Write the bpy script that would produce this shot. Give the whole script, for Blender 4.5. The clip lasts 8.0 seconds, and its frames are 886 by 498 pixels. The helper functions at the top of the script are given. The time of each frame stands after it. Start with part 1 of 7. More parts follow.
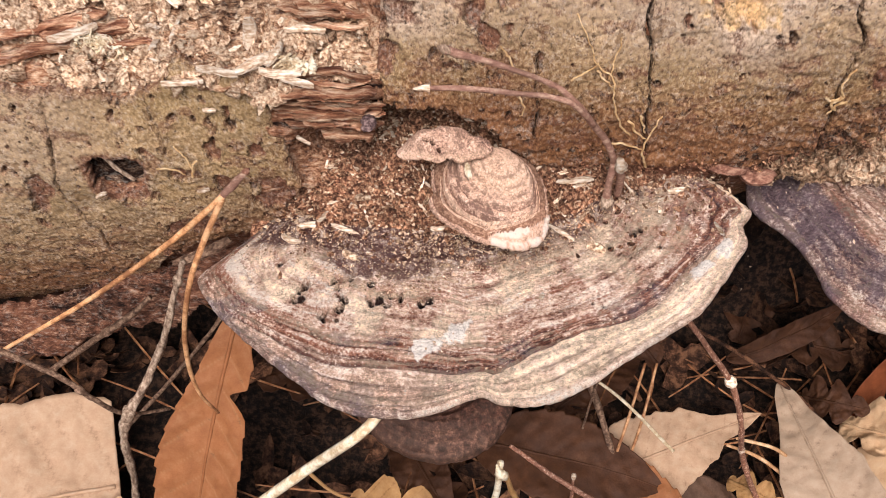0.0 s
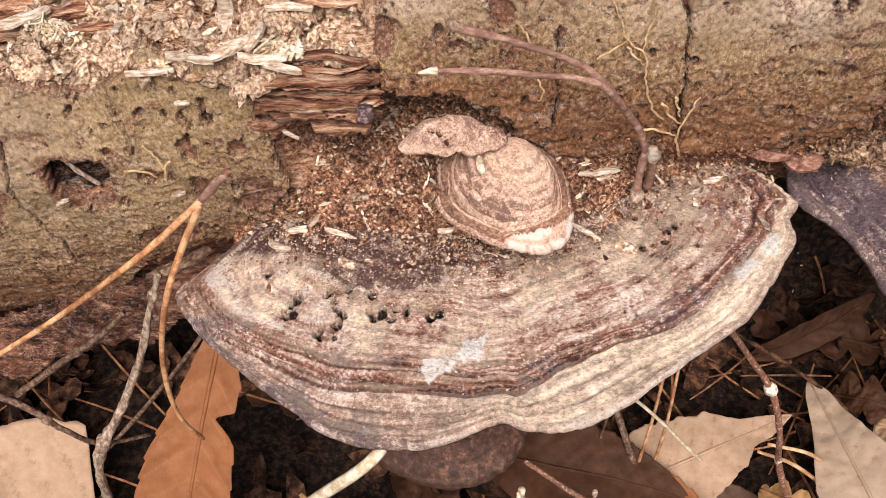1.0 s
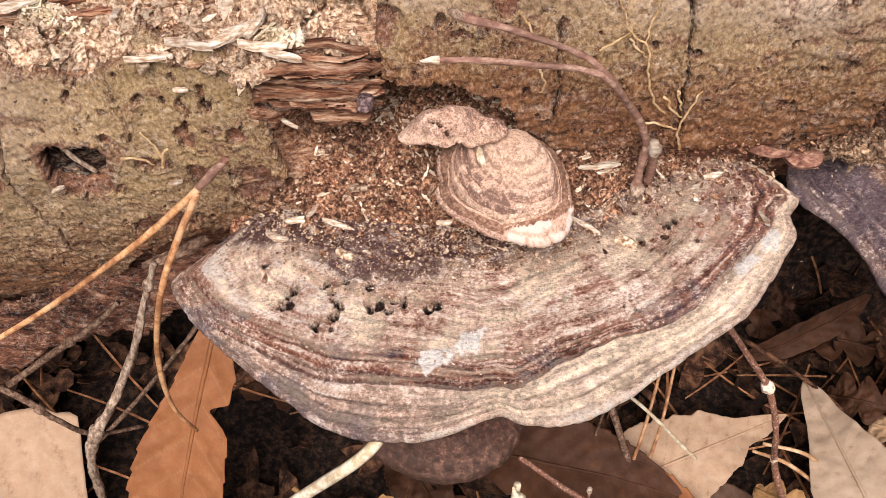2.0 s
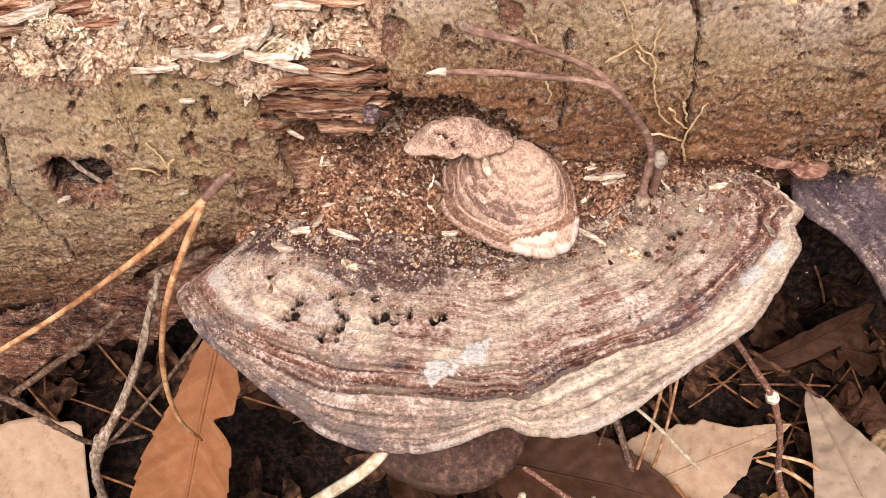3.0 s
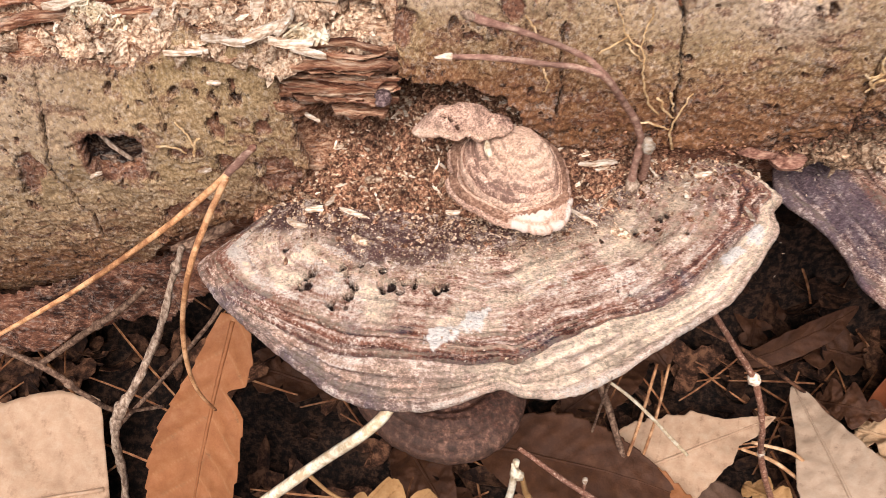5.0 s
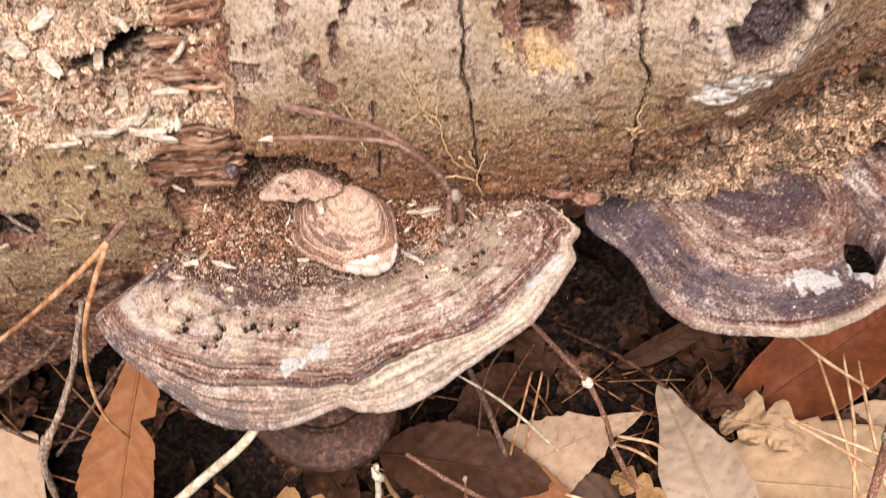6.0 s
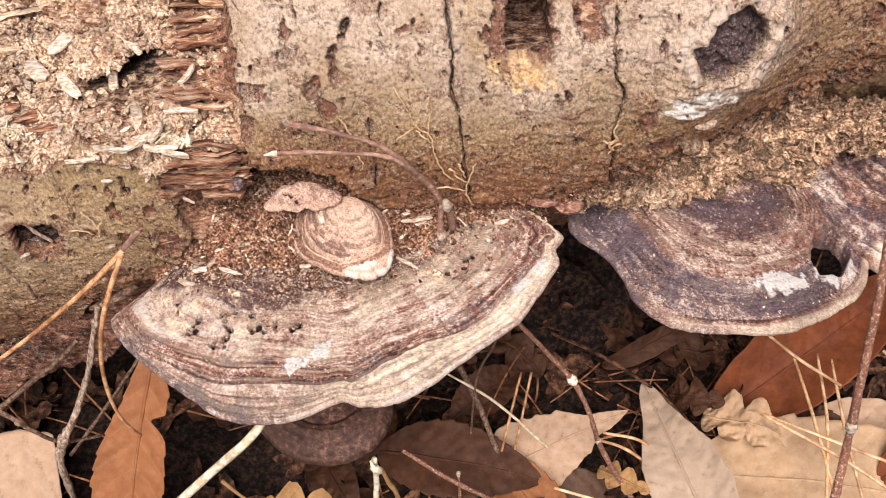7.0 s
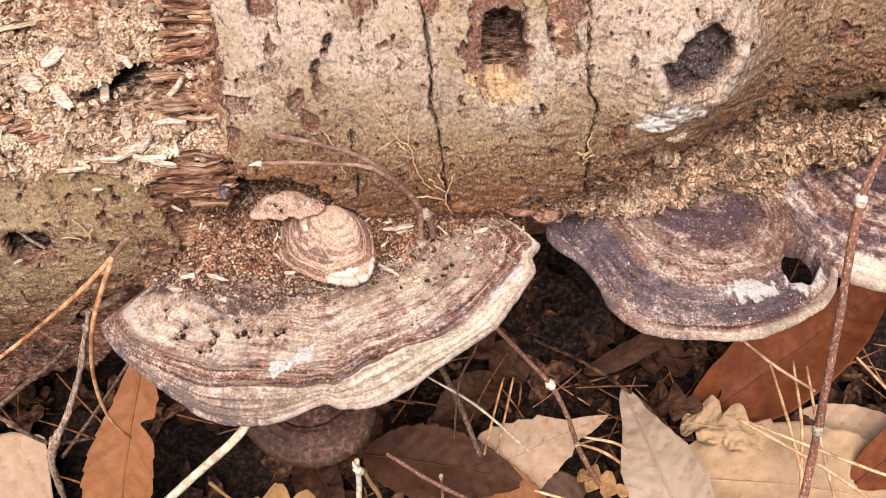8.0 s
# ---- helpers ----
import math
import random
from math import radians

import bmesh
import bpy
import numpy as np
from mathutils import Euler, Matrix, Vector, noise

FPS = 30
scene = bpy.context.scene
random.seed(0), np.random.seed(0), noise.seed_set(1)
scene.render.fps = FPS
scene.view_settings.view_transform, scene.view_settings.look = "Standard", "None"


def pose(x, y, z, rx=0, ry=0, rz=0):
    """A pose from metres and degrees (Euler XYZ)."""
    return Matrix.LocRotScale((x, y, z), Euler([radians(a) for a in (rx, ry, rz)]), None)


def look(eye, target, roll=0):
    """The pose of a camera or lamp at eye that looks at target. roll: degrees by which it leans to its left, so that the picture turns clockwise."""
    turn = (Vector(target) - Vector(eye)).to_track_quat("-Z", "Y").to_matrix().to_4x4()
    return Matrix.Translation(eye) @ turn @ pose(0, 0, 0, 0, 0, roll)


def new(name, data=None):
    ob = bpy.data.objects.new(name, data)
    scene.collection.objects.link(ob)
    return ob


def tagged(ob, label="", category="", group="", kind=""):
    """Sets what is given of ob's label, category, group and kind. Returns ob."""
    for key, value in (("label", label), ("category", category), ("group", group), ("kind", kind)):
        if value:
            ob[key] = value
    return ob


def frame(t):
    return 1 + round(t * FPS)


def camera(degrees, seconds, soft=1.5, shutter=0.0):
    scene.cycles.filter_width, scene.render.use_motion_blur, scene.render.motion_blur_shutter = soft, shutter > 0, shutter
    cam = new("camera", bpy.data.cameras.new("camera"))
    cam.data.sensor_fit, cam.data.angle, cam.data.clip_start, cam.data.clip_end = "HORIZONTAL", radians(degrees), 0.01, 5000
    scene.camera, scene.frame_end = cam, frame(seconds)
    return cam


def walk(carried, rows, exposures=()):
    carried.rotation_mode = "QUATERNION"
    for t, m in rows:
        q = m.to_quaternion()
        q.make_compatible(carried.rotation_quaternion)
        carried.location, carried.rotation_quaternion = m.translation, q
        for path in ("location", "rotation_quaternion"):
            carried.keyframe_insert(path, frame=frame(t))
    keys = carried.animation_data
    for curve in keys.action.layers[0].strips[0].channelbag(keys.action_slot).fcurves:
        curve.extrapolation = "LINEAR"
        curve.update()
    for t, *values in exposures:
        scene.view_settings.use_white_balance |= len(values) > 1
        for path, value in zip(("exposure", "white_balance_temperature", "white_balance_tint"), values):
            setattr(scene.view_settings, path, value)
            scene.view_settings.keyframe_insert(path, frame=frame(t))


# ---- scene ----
cam = camera(45.5, 8.0, 0.45, 0.4)
PATH = [
    (0, (0.003, -0.009, 0.435), (-0.013, 1.211, -1.15), -0.7),
    (0.5, (0.002, 0.007, 0.417), (0.003, 1.209, -1.181), -0.8),
    (1, (-0.004, 0.018, 0.409), (0.01, 1.214, -1.194), -1.1),
    (2.5, (-0.006, 0.017, 0.406), (0.025, 1.217, -1.194), 0.5),
    (3, (-0.007, 0.018, 0.407), (0.021, 1.225, -1.188), 0.2),
    (3.5, (-0.008, 0.018, 0.405), (0.019, 1.225, -1.189), 0.6),
    (4, (-0.011, 0.018, 0.402), (0.019, 1.226, -1.192), 1.0),
    (4.2, (-0.012, 0.017, 0.402), (0.018, 1.228, -1.19), 1.0),
    (5.3, (0.001, -0.016, 0.429), (0.012, 1.238, -1.129), 0.7),
    (5.5, (0.017, -0.022, 0.44), (0.028, 1.229, -1.121), -0.2),
    (5.9, (0.04, -0.037, 0.46), (0.04, 1.219, -1.097), -2.3),
    (6, (0.044, -0.036, 0.466), (0.058, 1.226, -1.086), -2.8),
    (6.5, (0.043, -0.049, 0.485), (0.058, 1.223, -1.058), -3.2),
    (7, (0.045, -0.054, 0.485), (0.068, 1.224, -1.054), -2.9),
    (7.5, (0.051, -0.065, 0.491), (0.079, 1.217, -1.044), -2.5),
    (8, (0.051, -0.063, 0.494), (0.081, 1.228, -1.033), -2.5),
]
walk(cam, [(t, look(eye, target, roll)) for t, eye, target, roll in PATH],
     [(0, 0.46, 6200, 17), (2.5, 0.53, 6200, 17), (8, 0.62, 6120, 17)])

# ---- light: bright overcast daylight from above ----
SUN_UP, SUN_ROUND = radians(56), radians(188)
world = bpy.data.worlds.new("overcast_sky")
scene.world = world
world.use_nodes = True
wn = world.node_tree.nodes
sky = wn.new("ShaderNodeTexSky")
sky.sky_type, sky.sun_disc, sky.sun_elevation, sky.sun_rotation = "NISHITA", False, SUN_UP, SUN_ROUND
sky.air_density, sky.dust_density, sky.ozone_density = 1.0, 6.0, 0.4
world.node_tree.links.new(sky.outputs[0], wn["Background"].inputs[0])
wn["Background"].inputs[1].default_value = 0.058
sun = new("sun", bpy.data.lights.new("sun", "SUN"))
sun.data.energy, sun.data.angle, sun.data.color = 2.75, radians(38), (1, 0.95, 0.88)
sd = Vector((math.sin(SUN_ROUND) * math.cos(SUN_UP), math.cos(SUN_ROUND) * math.cos(SUN_UP), math.sin(SUN_UP)))
sun.matrix_world = look(sd * 3, (0, 0, 0))


# ---- small mathematics ----
def sm(t):
    t = np.clip(t, 0, 1)
    return t * t * (3 - 2 * t)


def hashed(i, j, seed):
    h = (i.astype(np.int64) * 374761393 + j.astype(np.int64) * 668265263 + seed * 974634777) & 0xFFFFFFFF
    h = ((h ^ (h >> 13)) * 1274126177) & 0xFFFFFFFF
    h = ((h ^ (h >> 16)) * 2246822519) & 0xFFFFFFFF
    return ((h ^ (h >> 15)) & 0xFFFFFF) / float(0xFFFFFF)


def vnoise(x, y, seed=0):
    x, y = np.broadcast_arrays(np.asarray(x, float), np.asarray(y, float))
    i, j = np.floor(x), np.floor(y)
    u, v = sm(x - i), sm(y - j)
    a, b = hashed(i, j, seed), hashed(i + 1, j, seed)
    c, d = hashed(i, j + 1, seed), hashed(i + 1, j + 1, seed)
    return (a * (1 - u) + b * u) * (1 - v) + (c * (1 - u) + d * u) * v


def fbm(x, y, seed=0, octaves=4, gain=0.5):
    total, amp, norm = 0.0, 1.0, 0.0
    for k in range(octaves):
        total = total + amp * vnoise(x * 2.03 ** k + 17.3 * k, y * 2.03 ** k - 9.1 * k, seed + k)
        norm += amp
        amp *= gain
    return total / norm * 2 - 1


def worley(x, y, seed=0):
    x, y = np.broadcast_arrays(np.asarray(x, float), np.asarray(y, float))
    i, j = np.floor(x), np.floor(y)
    f1, f2, tone = np.full(x.shape, 9.0), np.full(x.shape, 9.0), np.zeros(x.shape)
    for a in (-1, 0, 1):
        for b in (-1, 0, 1):
            px = i + a + hashed(i + a, j + b, seed)
            py = j + b + hashed(i + a, j + b, seed + 51)
            d = np.hypot(px - x, py - y)
            near = d < f1
            f2 = np.where(near, f1, np.minimum(f2, d))
            tone = np.where(near, hashed(i + a, j + b, seed + 99), tone)
            f1 = np.where(near, d, f1)
    return f1, f2, tone


def inside(px, py, poly):
    res = np.zeros(px.shape, bool)
    n = len(poly)
    for k in range(n):
        (x0, y0), (x1, y1) = poly[k], poly[(k + 1) % n]
        if y0 == y1:
            continue
        cross = ((y0 > py) != (y1 > py)) & (px < (x1 - x0) * (py - y0) / (y1 - y0) + x0)
        res ^= cross
    return res


def away(px, py, line, closed=False):
    best = np.full(px.shape, 9.0)
    pts = list(line) + ([line[0]] if closed else [])
    for (x0, y0), (x1, y1) in zip(pts[:-1], pts[1:]):
        dx, dy = x1 - x0, y1 - y0
        t = np.clip(((px - x0) * dx + (py - y0) * dy) / (dx * dx + dy * dy + 1e-12), 0, 1)
        best = np.minimum(best, np.hypot(px - x0 - t * dx, py - y0 - t * dy))
    return best


def smooth_line(points, steps):
    """Catmull-Rom through the points."""
    p = np.array(points, float)
    p = np.vstack([2 * p[0] - p[1], p, 2 * p[-1] - p[-2]])
    out = []
    for k in range(1, len(p) - 2):
        for u in np.linspace(0, 1, steps, endpoint=False):
            out.append(0.5 * (2 * p[k] + (p[k + 1] - p[k - 1]) * u + (2 * p[k - 1] - 5 * p[k] + 4 * p[k + 1] - p[k + 2]) * u * u
                              + (3 * p[k] - p[k - 1] - 3 * p[k + 1] + p[k + 2]) * u ** 3))
    out.append(p[-2])
    return np.array(out)


# ---- meshes ----
def mesh_of(name, verts, faces, material, attrs=None, smooth=True):
    me = bpy.data.meshes.new(name)
    faces = np.asarray(faces, np.int32)
    k = faces.shape[1]
    me.vertices.add(len(verts))
    me.vertices.foreach_set("co", np.asarray(verts, np.float32).ravel())
    me.loops.add(faces.size)
    me.loops.foreach_set("vertex_index", faces.ravel())
    me.polygons.add(len(faces))
    me.polygons.foreach_set("loop_start", np.arange(0, faces.size, k, dtype=np.int32))
    me.polygons.foreach_set("use_smooth", np.full(len(faces), smooth, bool))
    for key, values in (attrs or {}).items():
        at = me.attributes.new(key, "FLOAT", "POINT")
        at.data.foreach_set("value", np.asarray(values, np.float32).ravel())
    me.materials.append(material)
    me.update(calc_edges=True)
    me.validate()
    return me


def quads(n, m, wrap=False):
    i = np.arange(n - 1)[:, None] * m
    j = np.arange(m if wrap else m - 1)[None, :]
    k = (j + 1) % m
    a, b, c, d = i + j, i + k, i + m + k, i + m + j
    return np.stack([a, b, c, d], -1).reshape(-1, 4)


def prune(verts, faces, attrs):
    used, inv = np.unique(faces, return_inverse=True)
    return verts[used], inv.reshape(faces.shape), {k: np.asarray(v).ravel()[used] for k, v in attrs.items()}


def skirt(verts, faces, attrs, shift):
    """Walls along the open edges of a sheet, shifted by the vector, which give it its thickness."""
    e = np.concatenate([faces[:, [k, (k + 1) % 4]] for k in range(4)])
    key = np.sort(e, 1)
    _, first, count = np.unique(key, axis=0, return_index=True, return_counts=True)
    edge = e[first[count == 1]]
    ring, inv = np.unique(edge, return_inverse=True)
    inv = inv.reshape(edge.shape) + len(verts)
    wall = np.stack([edge[:, 1], edge[:, 0], inv[:, 0], inv[:, 1]], 1)
    verts = np.vstack([verts, verts[ring] + np.asarray(shift)])
    extra = {k: np.concatenate([v, np.maximum(v[ring], 0.8) if k == "inner" else v[ring]]) for k, v in attrs.items()}
    return verts, np.vstack([faces, wall]), extra


def thing(name, at, label, category, group="", kind=""):
    ob = new(name)
    ob.location = at
    ob.empty_display_size = 0.01
    return tagged(ob, label, category, group, kind)


def origin_of(ob):
    return np.array(ob.location) + (origin_of(ob.parent) if ob.parent else 0)


def part(name, parent, verts, faces, material, attrs=None, smooth=True, label=""):
    verts = np.asarray(verts, float)
    o = origin_of(parent) if parent else 0
    ob = new(name, mesh_of(name, verts - o, faces, material, attrs, smooth))
    ob.parent = parent
    return tagged(ob, label)


def tube(line, radii, sides=8, rough=0.0, seed=0, flat=1.0):
    """Verts and quads of a closed tube along the line."""
    p = np.asarray(line, float)
    n = len(p)
    r = np.interp(np.linspace(0, 1, n), np.linspace(0, 1, len(radii)), radii)
    tang = np.gradient(p, axis=0)
    tang /= np.linalg.norm(tang, axis=1)[:, None] + 1e-12
    ref = np.array((0.13, -0.9, 0.4)) if abs(tang[0] @ np.array((0.13, -0.9, 0.4))) < 0.8 else np.array((1.0, 0, 0))
    u = np.cross(tang, ref)
    u /= np.linalg.norm(u, axis=1)[:, None] + 1e-12
    v = np.cross(tang, u)
    a = np.linspace(0, 2 * math.pi, sides, endpoint=False)
    rr = r[:, None] * (1 + rough * fbm(np.arange(n)[:, None] * 0.45 + seed, a[None, :] * 1.3, seed + 5, 3))
    ring = p[:, None, :] + rr[..., None] * (np.cos(a)[None, :, None] * u[:, None, :] + flat * np.sin(a)[None, :, None] * v[:, None, :])
    verts = np.vstack([ring.reshape(-1, 3), p[:1], p[-1:]])
    faces = quads(n, sides, True)
    k = np.arange(sides)
    s, e = n * sides, n * sides + 1
    cap0 = np.stack([np.full(sides, s), (k + 1) % sides, k, k], 1)
    cap1 = np.stack([np.full(sides, e), (n - 1) * sides + k, (n - 1) * sides + (k + 1) % sides, (n - 1) * sides + (k + 1) % sides], 1)
    return verts, faces, (cap0[:, :3], cap1[:, :3])


def tube_mesh(name, line, radii, material, sides=8, rough=0.0, seed=0, flat=1.0):
    v, f, caps = tube(line, radii, sides, rough, seed, flat)
    me = bpy.data.meshes.new(name)
    me.from_pydata(v.tolist(), [], f.tolist() + caps[0].tolist() + caps[1].tolist())
    me.polygons.foreach_set("use_smooth", np.full(len(me.polygons), True))
    me.materials.append(material)
    return me


def rod(name, parent, line, radii, material, sides=8, rough=0.0, seed=0, label="", flat=1.0):
    o = origin_of(parent)
    ob = new(name, tube_mesh(name, np.asarray(line) - o, radii, material, sides, rough, seed, flat))
    ob.parent = parent
    return tagged(ob, label)


# ---- materials ----
def lin(r, g, b):
    return tuple((c / 12.92 if c <= 0.04045 else ((c + 0.055) / 1.055) ** 2.4) for c in (r / 255, g / 255, b / 255)) + (1.0,)


def material(name, ramp, scale=300, stretch=(1, 1, 1), rough=0.9, bump=0.4, patch=40, patch_mix=0.35, tints=(), grit=1500, fleck=0.5, gloss=0.2, vary=0.0, thin=0.0, tone=False, speck=0.0, speck_scale=1500, peel=None, pits=None):
    """Two scales of grain through a colour ramp, broad patches, and stains and painted shade where the mesh carries a
    mask of that name.
    """
    mat = bpy.data.materials.new(name)
    mat.use_nodes = True
    nt = mat.node_tree
    N, L = nt.nodes, nt.links
    bsdf = N["Principled BSDF"]
    tc, mp = N.new("ShaderNodeTexCoord"), N.new("ShaderNodeMapping")
    L.new(tc.outputs["Object"], mp.inputs[0])
    mp.inputs["Scale"].default_value = stretch

    def noise_tex(s, detail=5, r=0.6, vec=None):
        n = N.new("ShaderNodeTexNoise")
        n.inputs["Scale"].default_value, n.inputs["Detail"].default_value, n.inputs["Roughness"].default_value = s, detail, r
        L.new(vec or mp.outputs[0], n.inputs["Vector"])
        return n.outputs[0]

    def calc(op, a, b, clamp=False):
        m = N.new("ShaderNodeMath")
        m.operation, m.use_clamp = op, clamp
        for k, v in enumerate((a, b)):
            if isinstance(v, (int, float)):
                m.inputs[k].default_value = v
            else:
                L.new(v, m.inputs[k])
        return m.outputs[0]

    def mix(kind, fac, a, b):
        m = N.new("ShaderNodeMix")
        m.data_type, m.blend_type = "RGBA", kind
        for sock, v in ((m.inputs[0], fac), (m.inputs[6], a), (m.inputs[7], b)):
            if isinstance(v, (int, float, tuple)):
                sock.default_value = v
            else:
                L.new(v, sock)
        return m.outputs[2]

    base = noise_tex(scale)
    fine = noise_tex(grit, 3, 0.7)
    grain = calc("ADD", calc("MULTIPLY", base, 1 - fleck * 0.5), calc("MULTIPLY", fine, fleck * 0.5))
    if tone:
        tn = N.new("ShaderNodeAttribute")
        tn.attribute_name = "tone"
        grain = calc("ADD", calc("MULTIPLY", tn.outputs["Fac"], 0.5), calc("ADD", calc("MULTIPLY", calc("SUBTRACT", grain, 0.5), 0.9), 0.25))
    wide = calc("ADD", calc("MULTIPLY", calc("SUBTRACT", grain, 0.5), 3.0), 0.5)
    cr = N.new("ShaderNodeValToRGB")
    while len(cr.color_ramp.elements) < len(ramp):
        cr.color_ramp.elements.new(0.5)
    for el, (pos, col) in zip(cr.color_ramp.elements, ramp):
        el.position, el.color = pos, col
    L.new(calc("ADD", calc("MULTIPLY", calc("SUBTRACT", grain, 0.5), 1.7), 0.5), cr.inputs[0])
    col = cr.outputs[0]
    broad = noise_tex(patch, 4, 0.55, tc.outputs["Object"])
    dirt = N.new("ShaderNodeMapRange")
    dirt.inputs[1].default_value, dirt.inputs[2].default_value = 0.35, 0.65
    dirt.inputs[3].default_value, dirt.inputs[4].default_value = 1 - patch_mix, 1 + patch_mix * 0.45
    L.new(broad, dirt.inputs[0])
    hsv = N.new("ShaderNodeHueSaturation")
    L.new(col, hsv.inputs["Color"])
    L.new(dirt.outputs[0], hsv.inputs["Value"])
    col = hsv.outputs[0]
    for key, tint_col, power in tints:
        at = N.new("ShaderNodeAttribute")
        at.attribute_name = key
        f = calc("ADD", calc("MULTIPLY", calc("SUBTRACT", calc("MULTIPLY", at.outputs["Fac"], 1.2), wide), 1.15), 0.44, True)
        f = calc("MULTIPLY", calc("MULTIPLY", f, calc("GREATER_THAN", at.outputs["Fac"], 0.004), True), power, True)
        shade = mix("MULTIPLY", 0.3 if key == "white" else 0.8, tint_col, mix("MIX", calc("ADD", wide, 0.0, True), (0.25, 0.23, 0.22, 1), (1.75, 1.75, 1.75, 1)))
        col = mix("MIX", f, col, shade)
    height = grain
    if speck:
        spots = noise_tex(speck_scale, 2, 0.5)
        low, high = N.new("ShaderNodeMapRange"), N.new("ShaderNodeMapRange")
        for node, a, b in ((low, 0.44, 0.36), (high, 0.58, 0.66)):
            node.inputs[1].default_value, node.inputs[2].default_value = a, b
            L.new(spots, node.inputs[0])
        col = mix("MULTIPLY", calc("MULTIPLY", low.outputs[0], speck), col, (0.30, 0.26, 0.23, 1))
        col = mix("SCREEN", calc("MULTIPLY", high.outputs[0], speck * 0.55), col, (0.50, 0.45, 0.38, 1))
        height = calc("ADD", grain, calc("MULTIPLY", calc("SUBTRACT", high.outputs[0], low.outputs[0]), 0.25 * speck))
    # peeled layers: darker tone, with edge shade and lit rims put into the colour
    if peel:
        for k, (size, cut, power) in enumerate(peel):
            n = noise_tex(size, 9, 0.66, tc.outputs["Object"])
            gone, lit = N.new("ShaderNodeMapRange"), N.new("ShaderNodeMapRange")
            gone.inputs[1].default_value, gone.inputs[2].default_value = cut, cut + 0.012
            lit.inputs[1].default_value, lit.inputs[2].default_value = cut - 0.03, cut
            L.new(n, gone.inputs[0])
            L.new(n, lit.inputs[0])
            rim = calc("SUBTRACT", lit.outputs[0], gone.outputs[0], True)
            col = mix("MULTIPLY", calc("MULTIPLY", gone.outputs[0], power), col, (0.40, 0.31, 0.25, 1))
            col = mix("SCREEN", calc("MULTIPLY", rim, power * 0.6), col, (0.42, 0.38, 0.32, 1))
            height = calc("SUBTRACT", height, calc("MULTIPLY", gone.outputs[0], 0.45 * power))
    # pits: inner shade and a bright rim painted into the colour
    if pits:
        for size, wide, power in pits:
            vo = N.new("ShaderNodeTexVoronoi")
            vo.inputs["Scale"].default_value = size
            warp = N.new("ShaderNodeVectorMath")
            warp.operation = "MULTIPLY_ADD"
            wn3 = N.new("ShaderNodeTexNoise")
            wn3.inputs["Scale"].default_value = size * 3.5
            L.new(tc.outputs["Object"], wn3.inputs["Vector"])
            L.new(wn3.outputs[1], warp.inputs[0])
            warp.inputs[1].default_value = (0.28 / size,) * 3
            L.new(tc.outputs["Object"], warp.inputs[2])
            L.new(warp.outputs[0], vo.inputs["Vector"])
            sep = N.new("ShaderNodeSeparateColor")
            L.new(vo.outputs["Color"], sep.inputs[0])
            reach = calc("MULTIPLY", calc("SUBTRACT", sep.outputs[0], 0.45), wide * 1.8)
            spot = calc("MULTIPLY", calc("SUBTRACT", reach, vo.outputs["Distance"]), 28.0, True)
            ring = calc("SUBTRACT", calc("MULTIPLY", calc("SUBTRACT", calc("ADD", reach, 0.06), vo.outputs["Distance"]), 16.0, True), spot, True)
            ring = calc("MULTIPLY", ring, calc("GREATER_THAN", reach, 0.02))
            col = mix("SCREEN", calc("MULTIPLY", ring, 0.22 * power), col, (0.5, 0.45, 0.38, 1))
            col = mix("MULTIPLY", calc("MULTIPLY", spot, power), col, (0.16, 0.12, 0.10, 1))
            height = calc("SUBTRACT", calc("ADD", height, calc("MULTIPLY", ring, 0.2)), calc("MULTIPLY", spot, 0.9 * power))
    if vary:
        info = N.new("ShaderNodeObjectInfo")
        geo = N.new("ShaderNodeNewGeometry")
        r = N.new("ShaderNodeMapRange")
        r.inputs[3].default_value, r.inputs[4].default_value = 1 - vary, 1 + vary
        L.new(calc("FRACT", calc("ADD", info.outputs["Random"], geo.outputs["Random Per Island"]), 0), r.inputs[0])
        h2 = N.new("ShaderNodeHueSaturation")
        L.new(col, h2.inputs["Color"])
        L.new(r.outputs[0], h2.inputs["Value"])
        col = h2.outputs[0]
    L.new(col, bsdf.inputs["Base Color"])
    rr = N.new("ShaderNodeMapRange")
    rr.inputs[3].default_value, rr.inputs[4].default_value = min(1, rough + 0.08), rough - 0.15
    L.new(grain, rr.inputs[0])
    L.new(rr.outputs[0], bsdf.inputs["Roughness"])
    bsdf.inputs["Specular IOR Level"].default_value = gloss
    bp = N.new("ShaderNodeBump")
    bp.inputs["Strength"].default_value, bp.inputs["Distance"].default_value = bump, 0.0016
    L.new(height, bp.inputs["Height"])
    L.new(bp.outputs[0], bsdf.inputs["Normal"])
    if thin:
        tr = N.new("ShaderNodeBsdfTranslucent")
        L.new(col, tr.inputs[0])
        ms = N.new("ShaderNodeMixShader")
        ms.inputs[0].default_value = thin
        L.new(bsdf.outputs[0], ms.inputs[1])
        L.new(tr.outputs[0], ms.inputs[2])
        L.new(ms.outputs[0], N["Material Output"].inputs[0])
    return mat


